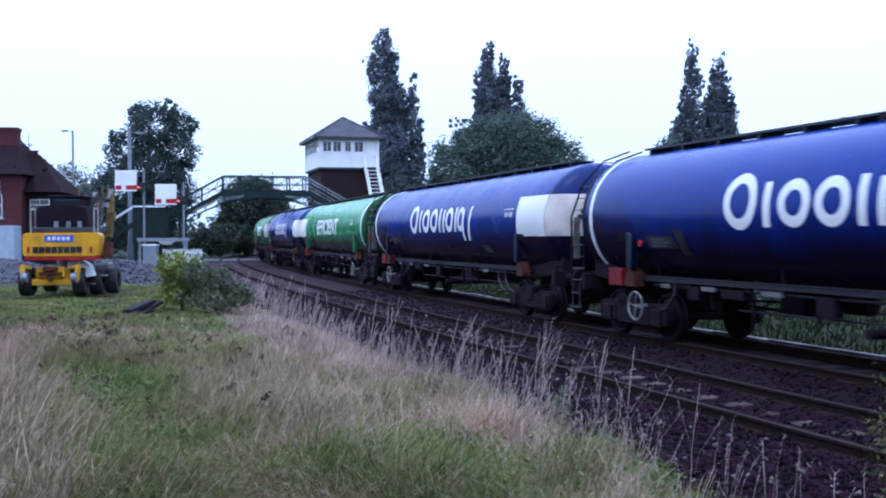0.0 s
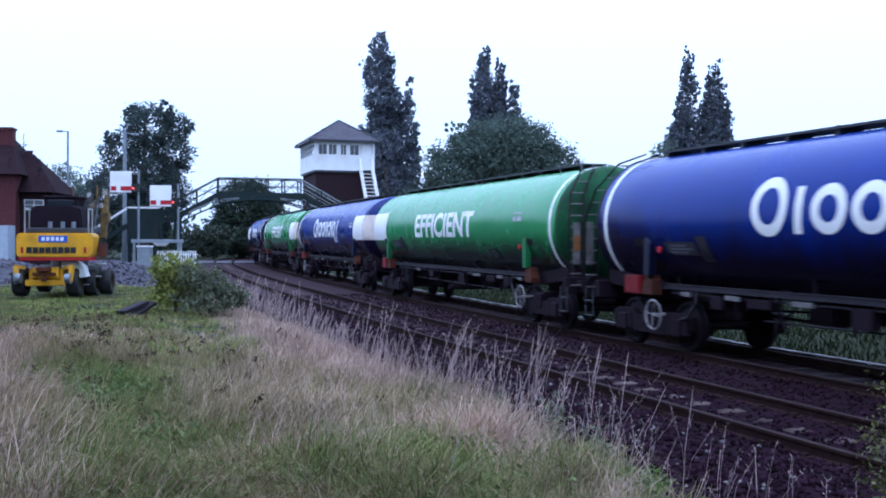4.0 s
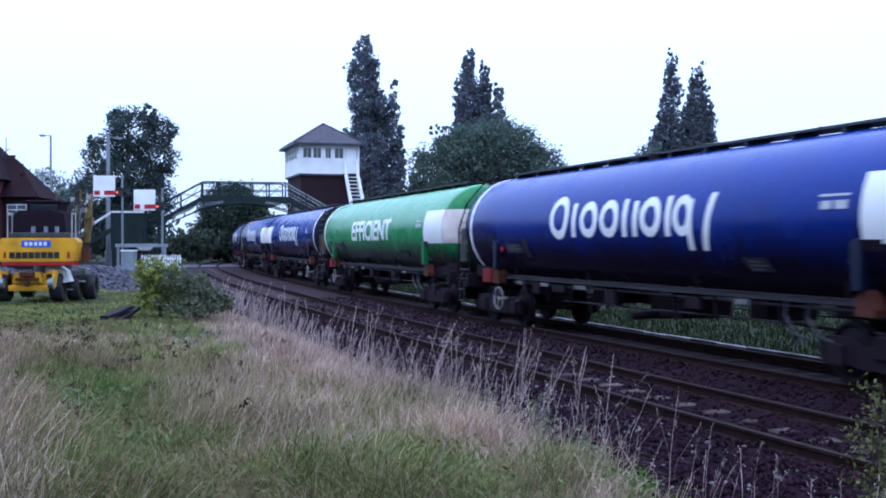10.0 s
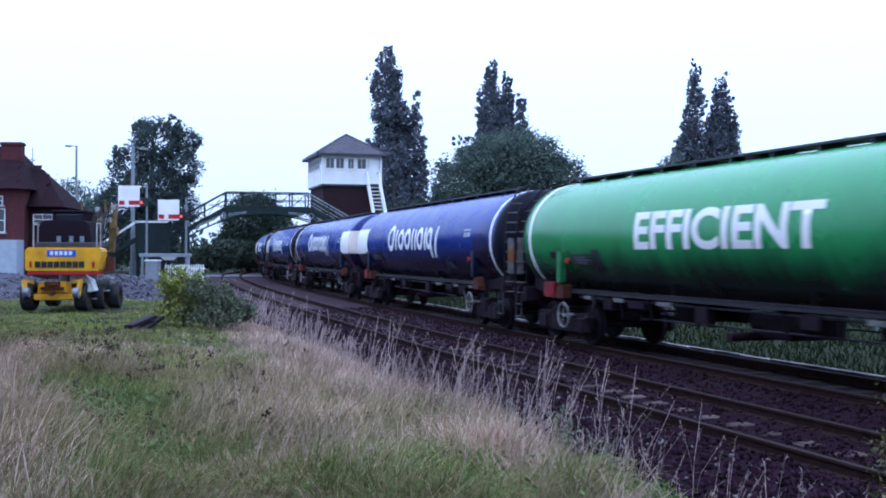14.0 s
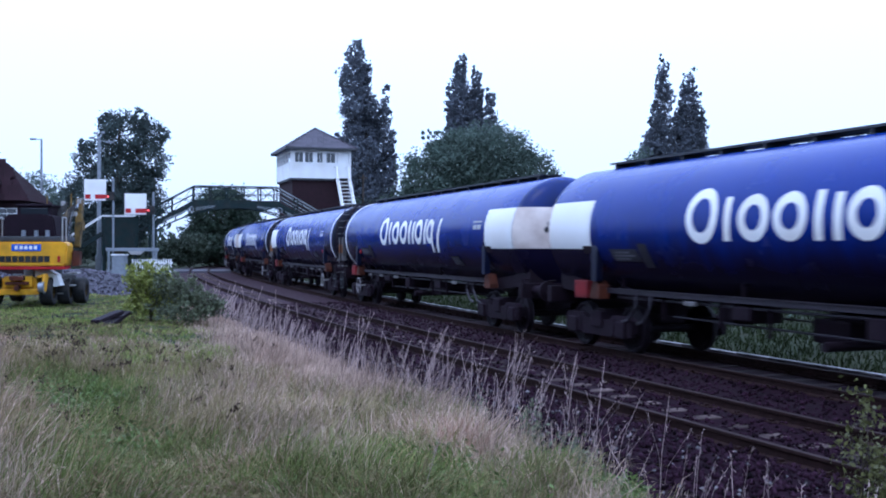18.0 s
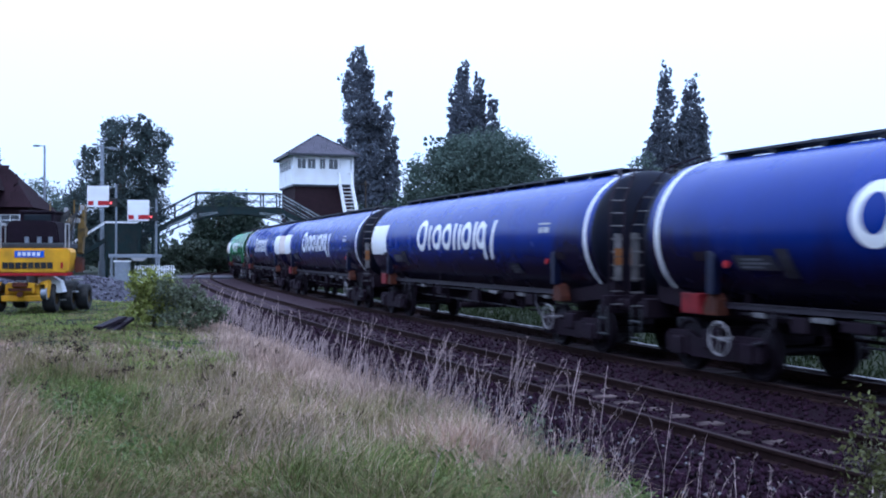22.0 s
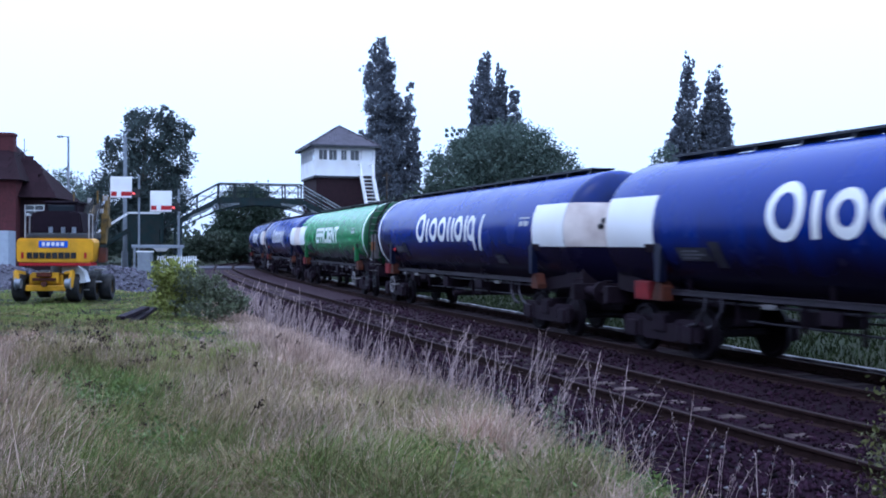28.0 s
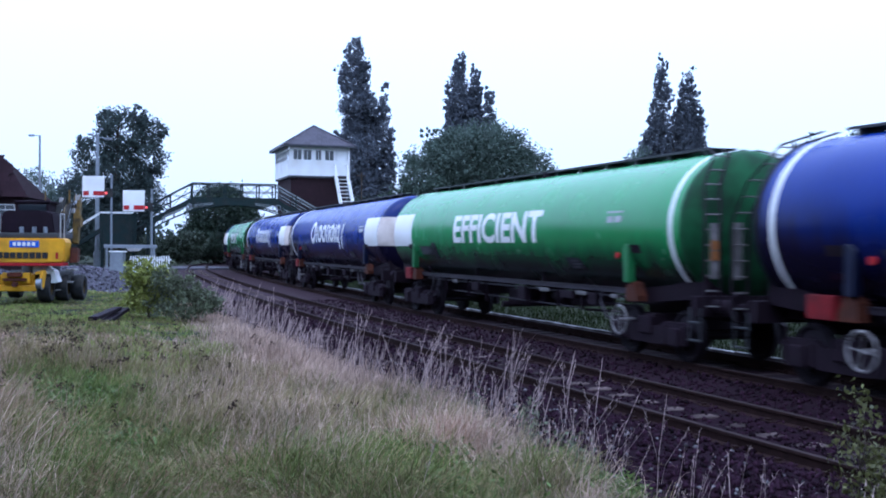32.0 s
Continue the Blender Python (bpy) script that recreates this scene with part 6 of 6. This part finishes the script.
M_HEAP = mat("grey_gravel", (0.060, 0.057, 0.070), 0.95, 0, 0.4, 8, 1.0, 30, (0.034, 0.032, 0.040), 0.6, 1.5)


M_GRIT = mat("grey_stones", (0.085, 0.078, 0.098), 0.9, 0, 0.3, 9, island=0.7, spec=0.1)
OCT = np.array([[1, 0, 0], [-1, 0, 0], [0, 1, 0], [0, -1, 0], [0, 0, 1], [0, 0, -1]], float)
OF = np.array([[0, 2, 4], [2, 1, 4], [1, 3, 4], [3, 0, 4], [2, 0, 5], [1, 2, 5], [3, 1, 5], [0, 3, 5]])


def heap(label, x, y, rx, ry, h, seed, name="gravel_mound"):
    rng = np.random.default_rng(seed)
    n, m = 40, 14
    V, F = [], []
    for j in range(m + 1):
        f = j / m
        for i in range(n):
            a = 2 * math.pi * i / n
            w = 1 + 0.14 * math.sin(3 * a + seed) + 0.08 * math.sin(7 * a)
            z = h * (math.cos(f * math.pi) + 1) / 2 + rng.normal() * 0.025
            V.append((rx * f * w * math.cos(a), ry * f * w * math.sin(a), z - 0.12))
    for j in range(m):
        for i in range(n):
            F.append((j * n + i, j * n + (i + 1) % n, (j + 1) * n + (i + 1) % n, (j + 1) * n + i))
    o = new(name, raw(name, V, F, M_HEAP, True))
    o.matrix_basis = pose(x, y, 0.1)
    k = 2600
    f, a = np.sqrt(rng.uniform(0, 1, k)), rng.uniform(0, 2 * math.pi, k)
    w = 1 + 0.14 * np.sin(3 * a + seed) + 0.08 * np.sin(7 * a)
    P0 = np.stack([rx * f * w * np.cos(a), ry * f * w * np.sin(a), h * (np.cos(f * math.pi) + 1) / 2 - 0.10], 1)
    R0 = rng.uniform(0.03, 0.09, k)
    J = OCT[None] * rng.uniform(0.55, 1.3, (k, 6, 1)) + rng.normal(size=(k, 6, 3)) * 0.25
    SVV = (J * R0[:, None, None] + P0[:, None]).reshape(-1, 3)
    lo = new("grit", tri_soup("grit", SVV, (np.arange(k)[:, None, None] * 6 + OF[None]).reshape(-1, 3), M_GRIT))
    lo.parent = o
    lo["kind"] = "stuff"
    return tagged(o, label, "gravel heap")


heap("low heap of grey gravel behind the excavator", -15.5, 46, 5.0, 4.0, 1.0, 3)
heap("long bank of grey gravel beside the house", -23.5, 52, 6.0, 5.0, 0.95, 4)
tim = thing("timber_pile", "old dark timber beams dumped in the grass", "timber", pose(-7.5, 24.6, 0.16, 0, 0, 97.5))
for k, (x, y, z, r, l) in enumerate(((0, 0, 0.12, 0, 1.9), (0.5, 0.24, 0.10, 4, 1.4), (-0.3, 0.10, 0.24, -5, 1.1))):
    bm = bmesh.new()
    box(bm, -l, l, -0.10, 0.10, -0.045, 0.045, 0.015)
    part("beam", bm, M_UNDER, tim, at=pose(x, y, z, 0, -2.5, r))

# ---- the bush and weeds ----
lobes_tree("bush", "yellow-green leafy bush at the grass edge", -7.3, 27.0, 0.2,
           [(-0.25, 0, 1.0, 0.40, 0.5, 0.6), (0.15, 0, 0.88, 0.45, 0.5, 0.55), (-0.1, 0, 0.35, 0.55, 0.5, 0.35), (0.5, -0.1, 0.4, 0.4, 0.4, 0.35)],
           M_BUSH, 0.04, 260, 15, 0.05, 61, limbs=7, shell=0.2, category="bush")
M_SCRUB = leaf_mat("dull_scrub_leaves", (0.105, 0.120, 0.070))
lobes_tree("scrub", "dull grey-green scrub growing beside the bush", -6.35, 26.6, 0.15,
           [(-0.4, 0, 0.84, 0.42, 0.5, 0.46), (0.05, 0, 0.74, 0.45, 0.5, 0.42), (0.5, 0, 0.52, 0.42, 0.5, 0.32), (0, -0.3, 0.25, 0.85, 0.5, 0.28), (0.8, 0, 0.28, 0.3, 0.4, 0.25)],
           M_SCRUB, 0.03, 330, 15, 0.042, 62, limbs=8, shell=0.2, category="bush")
M_WEED = leaf_mat("olive_weed_leaves", (0.105, 0.105, 0.034))
lobes_tree("sapling", "thin olive green weed sapling by the ballast", 3.32, 8.05, -0.05,
           [(-0.02, 0, 0.92, 0.06, 0.06, 0.10), (0.04, 0, 0.72, 0.10, 0.10, 0.12), (-0.08, 0.05, 0.52, 0.16, 0.12, 0.14), (0.16, 0, 0.40, 0.16, 0.16, 0.16), (0.05, 0, 0.2, 0.22, 0.2, 0.2)],
           M_WEED, 0.007, 95, 9, 0.024, 63, limbs=8, shell=0.2, category="sapling")
lobes_tree("sapling", "leafy olive green weed beside the track", 3.62, 7.75, -0.05,
           [(0, 0, 0.62, 0.12, 0.12, 0.2), (0.15, 0.1, 0.36, 0.2, 0.18, 0.2), (-0.12, 0, 0.26, 0.2, 0.2, 0.22), (0.2, 0, 0.15, 0.22, 0.2, 0.15)],
           M_WEED, 0.008, 120, 9, 0.023, 64, limbs=9, shell=0.2, category="sapling")

for k, (x, y, h, w, sd) in enumerate([(0.95, 10.3, 0.62, 0.16, 65), (0.55, 13.2, 0.55, 0.18, 66), (1.25, 9.5, 0.45, 0.2, 67)]):
    lobes_tree("tall_weed", "dark green leafy weed at the ballast edge", x, y, float(ground_z(x, y)[0]) - 0.03,
               [(0, 0, h * 0.85, w * 0.5, w * 0.5, h * 0.2), (w * 0.3, 0, h * 0.6, w * 0.7, w * 0.7, h * 0.2), (-w * 0.3, 0, h * 0.4, w * 0.8, w * 0.8, h * 0.22), (0, 0, h * 0.2, w, w, h * 0.2)],
               M_SCRUB, 0.007, 60, 8, 0.022, sd, limbs=6, shell=0.15, category="weed", group="weeds by the ballast")

# ---- grass ----
M_DRY = mat("dry_pale_grass", (0.42, 0.30, 0.235), 0.9, 0, 0.45, 1.3, island=0.45, translucent=0.2, spec=0.1)
M_PINK = mat("tan_seeding_grass", (0.33, 0.205, 0.145), 0.9, 0, 0.35, 0.9, island=0.4, translucent=0.2, spec=0.1)
M_GRASS = mat("green_grass", (0.210, 0.168, 0.084), 0.85, 0, 0.55, 1.2, island=0.5, translucent=0.25, spec=0.12)
M_LUSH = mat("lush_green_weeds", (0.106, 0.128, 0.034), 0.8, 0, 0.4, 1.3, island=0.45, translucent=0.25, spec=0.12)


def blades(rng, x, y, h, w, lean, base, away, fine=True):
    """Bent tapering blades: corners and quads. away: the way each one bends."""
    n = len(x)
    a = rng.uniform(0, 2 * np.pi, n)
    b = away + rng.normal(0, 0.7, n)
    l = lean * h * rng.uniform(0.15, 1.25, n)
    dx, dy = np.cos(b) * l, np.sin(b) * l
    wx, wy = np.cos(a) * w / 2, np.sin(a) * w / 2
    rows = []
    steps = ((0.0, 0.0, 1.0), (0.5, 0.22, 0.85), (0.85, 0.62, 0.55), (1.0, 1.0, 0.08)) if fine else ((0.0, 0.0, 1.0), (0.65, 0.36, 0.8), (1.0, 1.0, 0.1))
    for f, k, ww in steps:
        cx, cy, cz = x + dx * k, y + dy * k, base + h * (f - 0.36 * k * k * np.clip(l / h, 0, 1.3))
        rows += [np.stack([cx - wx * ww, cy - wy * ww, cz], 1), np.stack([cx + wx * ww, cy + wy * ww, cz], 1)]
    V = np.stack(rows, 1).reshape(-1, 3)
    o = np.arange(n)[:, None] * len(rows)
    F = np.concatenate([o + np.array([j, j + 1, j + 3, j + 2]) for j in range(0, len(rows) - 2, 2)], 0)
    return V, F


def patches(x, y, scale, seed):
    """Uneven patches over the field, about -1 to 1."""
    k = seed * 1.7
    u, v = x / scale, y / scale
    return (np.sin(2.1 * u + 1.9 * np.sin(1.3 * v + k) + k) + np.sin(1.7 * v + 2.3 * np.sin(1.1 * u - k)) + np.sin(3.1 * u - 2.3 * v + 2 * k) * 0.7) / 2.2


def sow(name, label, material, count, seed, keep, hgt, wid, lean, tuft=0.10, per=16):
    """Tufts scattered over the seen part of the field, denser near by."""
    rng = np.random.default_rng(seed)
    n = count // per
    y = 5.2 * np.exp(rng.uniform(0, np.log(46 / 5.2), n * 9))
    x = y * np.tan(rng.uniform(-0.53, 0.50, n * 9))
    s, a = along(x, y)
    p = keep(x, y, a) * np.clip((a - np.interp(y, [6, 10, 16, 30], [4.0, 3.2, 2.4, 2.0])) / 0.9, 0, 1)
    # tussocks with bare hollows between them
    p = p * np.clip(0.62 + 0.85 * patches(x, y, 0.45, 13), 0.12, 1)
    ok = rng.uniform(size=len(x)) < p
    x, y, a = x[ok][:n], y[ok][:n], a[ok][:n]
    wide = tuft * np.repeat((1 + y * 0.04) * rng.uniform(0.5, 1.6, len(x)), per)
    xs = np.repeat(x, per) + rng.normal(size=len(x) * per) * wide
    ys = np.repeat(y, per) + rng.normal(size=len(x) * per) * wide
    sc = np.repeat(rng.uniform(0.45, 1.3, len(x)) * (1 + 0.4 * patches(x, y, 0.9, 9)), per) * rng.uniform(0.55, 1.2, len(xs))
    away = np.repeat(rng.uniform(-np.pi, np.pi, len(x)) * 0.55 + 2.2 * patches(x, y, 1.6, 4), per)
    far = np.clip(ys / 13, 0.85, 2.6)
    h, w, g = hgt(xs, ys) * sc, wid * far, ground_z(xs, ys) - 0.02
    near = ys < 12
    V0, F0 = blades(rng, xs[near], ys[near], h[near], w[near], lean, g[near], away[near])
    V1, F1 = blades(rng, xs[~near], ys[~near], h[~near], w[~near], lean, g[~near], away[~near], False)
    return tagged(new(name, tri_soup(name, np.concatenate([V0, V1]), np.concatenate([F0, F1 + len(V0)]), material)), label, "grass", kind="stuff")


def rise(x, y):
    """From 0 in the long grass to 1 on the short turf beyond, with an uneven border."""
    return np.clip((y - 19.5 + 2.2 * patches(x, y, 1.9, 7)) / 4.5, 0, 1)


def glade(x, y):
    """A bright green hollow between the dry tussocks."""
    return np.exp(-((x + 0.26 * y) / 1.5) ** 2 - ((y - 16.5) / 3.4) ** 2) * np.clip(0.9 + 0.5 * patches(x, y, 0.8, 2), 0, 1)


def lush_zone(x, y, a):
    lane = np.exp(-((x + 0.335 * y) / (0.30 + 0.035 * y)) ** 2) * (y < 14) * np.clip(0.75 + 0.6 * patches(x, y, 0.7, 3), 0, 1)
    low = np.exp(-((x - 0.02 * y + 0.25) / 0.70) ** 2) * (y < 8.6)
    edge = np.exp(-((a - 4.6) / 0.7) ** 2) * (y < 9.5)
    spots = np.clip(patches(x, y, 1.0, 6) * 1.3 - 0.45, 0, 1)
    return np.clip(1.3 * lane + 0.85 * low + 0.22 * edge + spots * 0.9, 0, 1) * (1 - rise(x, y)) + 0.45 * rise(x, y) * (y < 36) * (a > 5)


def dry_zone(x, y, a):
    edge = np.clip(1.25 - np.abs(a - 3.4) / 1.3, 0, 1) * np.clip((y - 7.5) / 5, 0.22, 1)
    fan = np.exp(-((a - 5.2) / 1.6) ** 2) * np.clip((y - 7) / 4, 0.3, 1) * (1 - rise(x, y))
    spots = np.clip(patches(x, y, 1.4, 1) * 0.7 + patches(x, y, 0.5, 8) * 0.5, 0.02, 1) * 0.8 * (1 - rise(x, y)) * np.clip((y - 5) / 6, 0.45, 1)
    side = np.clip((-x / y - 0.385) / 0.04, 0, 1) * (y < 17) * 0.8
    return np.clip(edge * 0.85 + (fan * 0.40 + spots * 0.62 + side * 0.6) * (1 - 0.95 * np.clip(lush_zone(x, y, a) * 1.4 + glade(x, y), 0, 1)), 0, 1)


def green_zone(x, y, a):
    return np.clip(0.7 - patches(x, y, 1.5, 1) * 0.5 + patches(x, y, 0.6, 5) * 0.35, 0.12, 1) * np.clip((a - 2.6) / 2.2, 0.25, 1) * (1 - 0.8 * np.clip(lush_zone(x, y, a) * (y < 20), 0, 1))


def pink_zone(x, y, a):
    side = np.clip((-x / y - 0.385) / 0.04, 0, 1) * 0.8
    return np.clip(patches(x, y, 1.3, 3) * 1.6 - 0.15 + side, 0, 1) * (1 - rise(x, y)) * (a > 4.2) * (1 - 0.95 * np.clip(lush_zone(x, y, a) * 1.2 + glade(x, y), 0, 1))


def tall(x, y):
    s, a = along(x, y)
    return np.interp(a, [2.2, 3.0, 4.5, 7, 12], [0.26, 0.46, 0.50, 0.46, 0.44]) * np.maximum(np.clip(1.1 - (y - 8.5) / 14, 0.22, 1.0), np.clip(1.5 - np.abs(a - 3.2) / 1.6, 0, 0.85) * np.clip(1.6 - y / 26, 0, 1))


def short(x, y):
    return 0.42 * np.clip(1.1 - (y - 8.5) / 12, 0.2, 1.0)


sow("dry_grass", "tall pale dry grass beside the track", M_DRY, 96000, 71, dry_zone, tall, 0.0065, 0.8)
sow("green_grass", "rough green meadow grass", M_GRASS, 185000, 72, green_zone, short, 0.0075, 1.0)
sow("lush_grass", "lush green weeds and grass", M_LUSH, 95000, 73, lush_zone, lambda x, y: short(x, y) * 0.9, 0.0105, 1.0)
M_TURF = mat("bright_short_turf", (0.205, 0.250, 0.062), 0.85, 0, 0.35, 0.8, island=0.45, translucent=0.25, spec=0.1)
sow("short_turf", "bright green short turf round the excavator", M_TURF, 70000, 75, lambda x, y, a: np.clip(rise(x, y) + glade(x, y), 0, 1) * (a > 4.5) * np.clip(0.8 + patches(x, y, 2.0, 2) * 0.3, 0, 1), lambda x, y: 0.11 + 0.12 * glade(x, y), 0.007, 0.9)
sow("tan_grass", "tan seeding grass", M_PINK, 62000, 74, pink_zone, lambda x, y: tall(x, y) * 0.9, 0.0055, 0.65)

# tall thin seed stalks with ragged heads along the ballast edge
rng = np.random.default_rng(81)
SV, SF, off = [], [], 0
stalks = []
for i in range(560):
    s = -rng.uniform(6.5, 40)
    a = 2.35 + abs(rng.normal()) * 0.75
    x, y, _ = line(s, a)
    z = float(ground_z(x, y)[0])
    h = rng.uniform(0.35, 0.8) * (1.0 if rng.random() < 0.85 or s > -10 else 1.6)
    stalks.append((x, y, z, h))
for i in range(34):
    x, y, _ = line(-rng.uniform(10.5, 19), 2.5 + abs(rng.normal()) * 0.5)
    stalks.append((x, y, float(ground_z(x, y)[0]), rng.uniform(0.65, 1.2)))
for x, y, h in ((1.03, 14.4, 1.25), (0.95, 14.3, 1.1), (1.1, 14.5, 1.0), (1.88, 14.6, 1.0), (-0.1, 14.5, 0.95), (0.35, 13.5, 0.9), (0.2, 16.2, 1.1), (-0.6, 17.0, 1.0), (1.5, 12.0, 0.7)):
    for k in range(3):
        x1, y1 = x + rng.normal() * 0.05, y + rng.normal() * 0.05
        stalks.append((x1, y1, float(ground_z(x1, y1)[0]), h * rng.uniform(0.75, 1.0)))
for x, y, z, h in stalks:
    b = rng.normal(0.5, 1.0)
    l = h * rng.uniform(0.08, 0.5)
    tip = np.array([x + math.cos(b) * l, y + math.sin(b) * l, z + h])
    mid = np.array([x + math.cos(b) * l * 0.3, y + math.sin(b) * l * 0.3, z + h * 0.55])
    w = 0.0022 * max(1.0, y / 11)
    root = np.array([x, y, z])
    for p, q in ((root, mid), (mid, tip)):
        e_ = np.array([w, 0, 0])
        SV += [p - e_, p + e_, q + e_ * 0.7, q - e_ * 0.7]
        SF.append((off, off + 1, off + 2, off + 3))
        off += 4
    for k in range(int(6 + h * 9)):
        f = rng.uniform(0.72, 1.03)
        c = mid + (tip - mid) * ((f - 0.55) / 0.45)
        d = rng.normal(size=3) * 0.012 + np.array([0, 0, 0.018])
        e_ = np.cross(d, rng.normal(size=3))
        e_ = e_ / (np.linalg.norm(e_) + 1e-9) * 0.0032 * max(1.0, y / 11)
        c = c + rng.normal(size=3) * np.array([0.012, 0.012, 0.01])
        SV += [c - e_, c + e_, c + d + e_ * 0.4, c + d - e_ * 0.4]
        SF.append((off, off + 1, off + 2, off + 3))
        off += 4
M_STALK = mat("dead_stalks", (0.33, 0.25, 0.235), 0.9, 0, 0.3, 0.5, island=0.4, spec=0.05)
st = new("seed_stalks", tri_soup("seed_stalks", np.array(SV), np.array(SF), M_STALK))
tagged(st, "tall thin dry seed stalks along the ballast", "grass", kind="stuff")

# broad-leaved weeds low in the green hollows
rng = np.random.default_rng(85)
y0 = np.concatenate([rng.uniform(6.2, 12.5, 420), rng.uniform(6.2, 9.0, 260), rng.uniform(6.5, 9.5, 110)])
x0 = np.concatenate([-0.335 * y0[:420] + rng.normal(size=420) * 0.34, rng.normal(size=260) * 0.55 - 0.1, rng.normal(size=110) * 0.2 + 1.35])
C = np.stack([x0, y0, ground_z(x0, y0) + rng.uniform(0.03, 0.26, len(x0))], 1)
V, F = leaves(rng, C, np.full((len(C), 3), 0.11), 26, 0.022, 0.5)
weeds = new("broadleaf_weeds", tri_soup("broadleaf_weeds", V, F, leaf_mat("broad_weed_leaves", (0.098, 0.142, 0.036))))
tagged(weeds, "low broad-leaved green weeds in the grass", "weeds", kind="stuff")

# dead docks with dark brown heads
M_DOCK = mat("dark_dead_seed_heads", (0.035, 0.022, 0.018), 0.9, 0, 0.3, 3, island=0.4, spec=0.05)
rng = np.random.default_rng(87)
cent = []
for i in range(90):
    y0 = rng.uniform(8.5, 17) if i < 42 else rng.uniform(14.5, 22.5)
    x0 = -0.30 * y0 + rng.normal() * 1.1 if i < 42 else -0.37 * y0 + rng.normal() * 1.5
    z0 = float(ground_z(x0, y0)[0])
    for k in range(3):
        cent.append((x0 + rng.normal() * 0.06, y0 + rng.normal() * 0.06, z0 + rng.uniform(0.2, 0.42)))
V, F = leaves(rng, np.array(cent), np.full((len(cent), 3), 0.045), 10, 0.016, 1.5)
dock = new("dead_docks", tri_soup("dead_docks", V, F, M_DOCK))
tagged(dock, "dark brown dead dock heads in the grass", "weeds", kind="stuff")

# verge beyond the railway
M_VERGE = mat("dull_verge_grass", (0.021, 0.028, 0.012), 0.9, 0, 0.35, 0.5, island=0.5, translucent=0.2, spec=0.05)
rng = np.random.default_rng(83)
n = 38000
s = -rng.uniform(0, 70, n)
a = -6.3 - rng.uniform(0, 1, n) ** 1.6 * 12
P = np.array([line(-k, 0) for k in np.arange(0, 72, 1.0)])
px = np.interp(-s, np.arange(72), P[:, 0])
py = np.interp(-s, np.arange(72), P[:, 1])
pt = np.interp(-s, np.arange(72), P[:, 2])
x, y = px + np.sin(pt) * a, py - np.cos(pt) * a
V, F = blades(rng, x, y, rng.uniform(0.10, 0.28, n), 0.035, 1.1, ground_z(x, y) - 0.02, rng.uniform(0, 6.28, n))
vg = new("verge_grass", tri_soup("verge_grass", V, F, M_VERGE))
tagged(vg, "green verge grass beyond the far track", "grass", kind="stuff")

# loose stones on the ballast
rng = np.random.default_rng(91)
n = 26000
s = -5.0 - 38 * rng.uniform(0, 1, n) ** 1.7
a = np.where(rng.uniform(size=n) < 0.62, rng.uniform(0.8, 3.3, n), rng.uniform(-2.9, 0.8, n))
px, py, pt = (np.interp(-s, np.arange(72), P[:, k]) for k in range(3))
x, y = px + np.sin(pt) * a, py - np.cos(pt) * a
bedz = np.interp(a, [q[0] for q in BED[::-1]], [q[1] for q in BED[::-1]])
r = rng.uniform(0.018, 0.042, n)
jit = OCT[None] * rng.uniform(0.55, 1.3, (n, 6, 1)) + rng.normal(size=(n, 6, 3)) * 0.25
V = (jit * r[:, None, None] + np.stack([x, y, bedz + r * 0.3], 1)[:, None]).reshape(-1, 3)
F = (np.arange(n)[:, None, None] * 6 + OF[None]).reshape(-1, 3)
bs = new("ballast_stones", tri_soup("ballast_stones", V, F, M_STONE))
tagged(bs, "loose dark ballast stones", "stones", kind="stuff")

rng = np.random.default_rng(93)
n = 420
s = -5.5 - 16 * rng.uniform(0, 1, n) ** 1.4
a = rng.uniform(0.95, 3.0, n)
px, py, pt = (np.interp(-s, np.arange(72), P[:, k]) for k in range(3))
x, y = px + np.sin(pt) * a, py - np.cos(pt) * a
bedz = np.interp(a, [q[0] for q in BED[::-1]], [q[1] for q in BED[::-1]])
r = rng.uniform(0.015, 0.032, n)
jit = OCT[None] * rng.uniform(0.55, 1.3, (n, 6, 1)) + rng.normal(size=(n, 6, 3)) * 0.25
V = (jit * r[:, None, None] + np.stack([x, y, bedz + r * 0.9], 1)[:, None]).reshape(-1, 3)
F = (np.arange(n)[:, None, None] * 6 + OF[None]).reshape(-1, 3)
ps = new("pale_stones", tri_soup("pale_stones", V, F, mat("pale_ballast_chips", (0.12, 0.11, 0.115), 0.9, 0, 0.3, 9, island=0.7, spec=0.1)))
tagged(ps, "scattered pale stone chips on the ballast", "stones", kind="stuff")


motions()
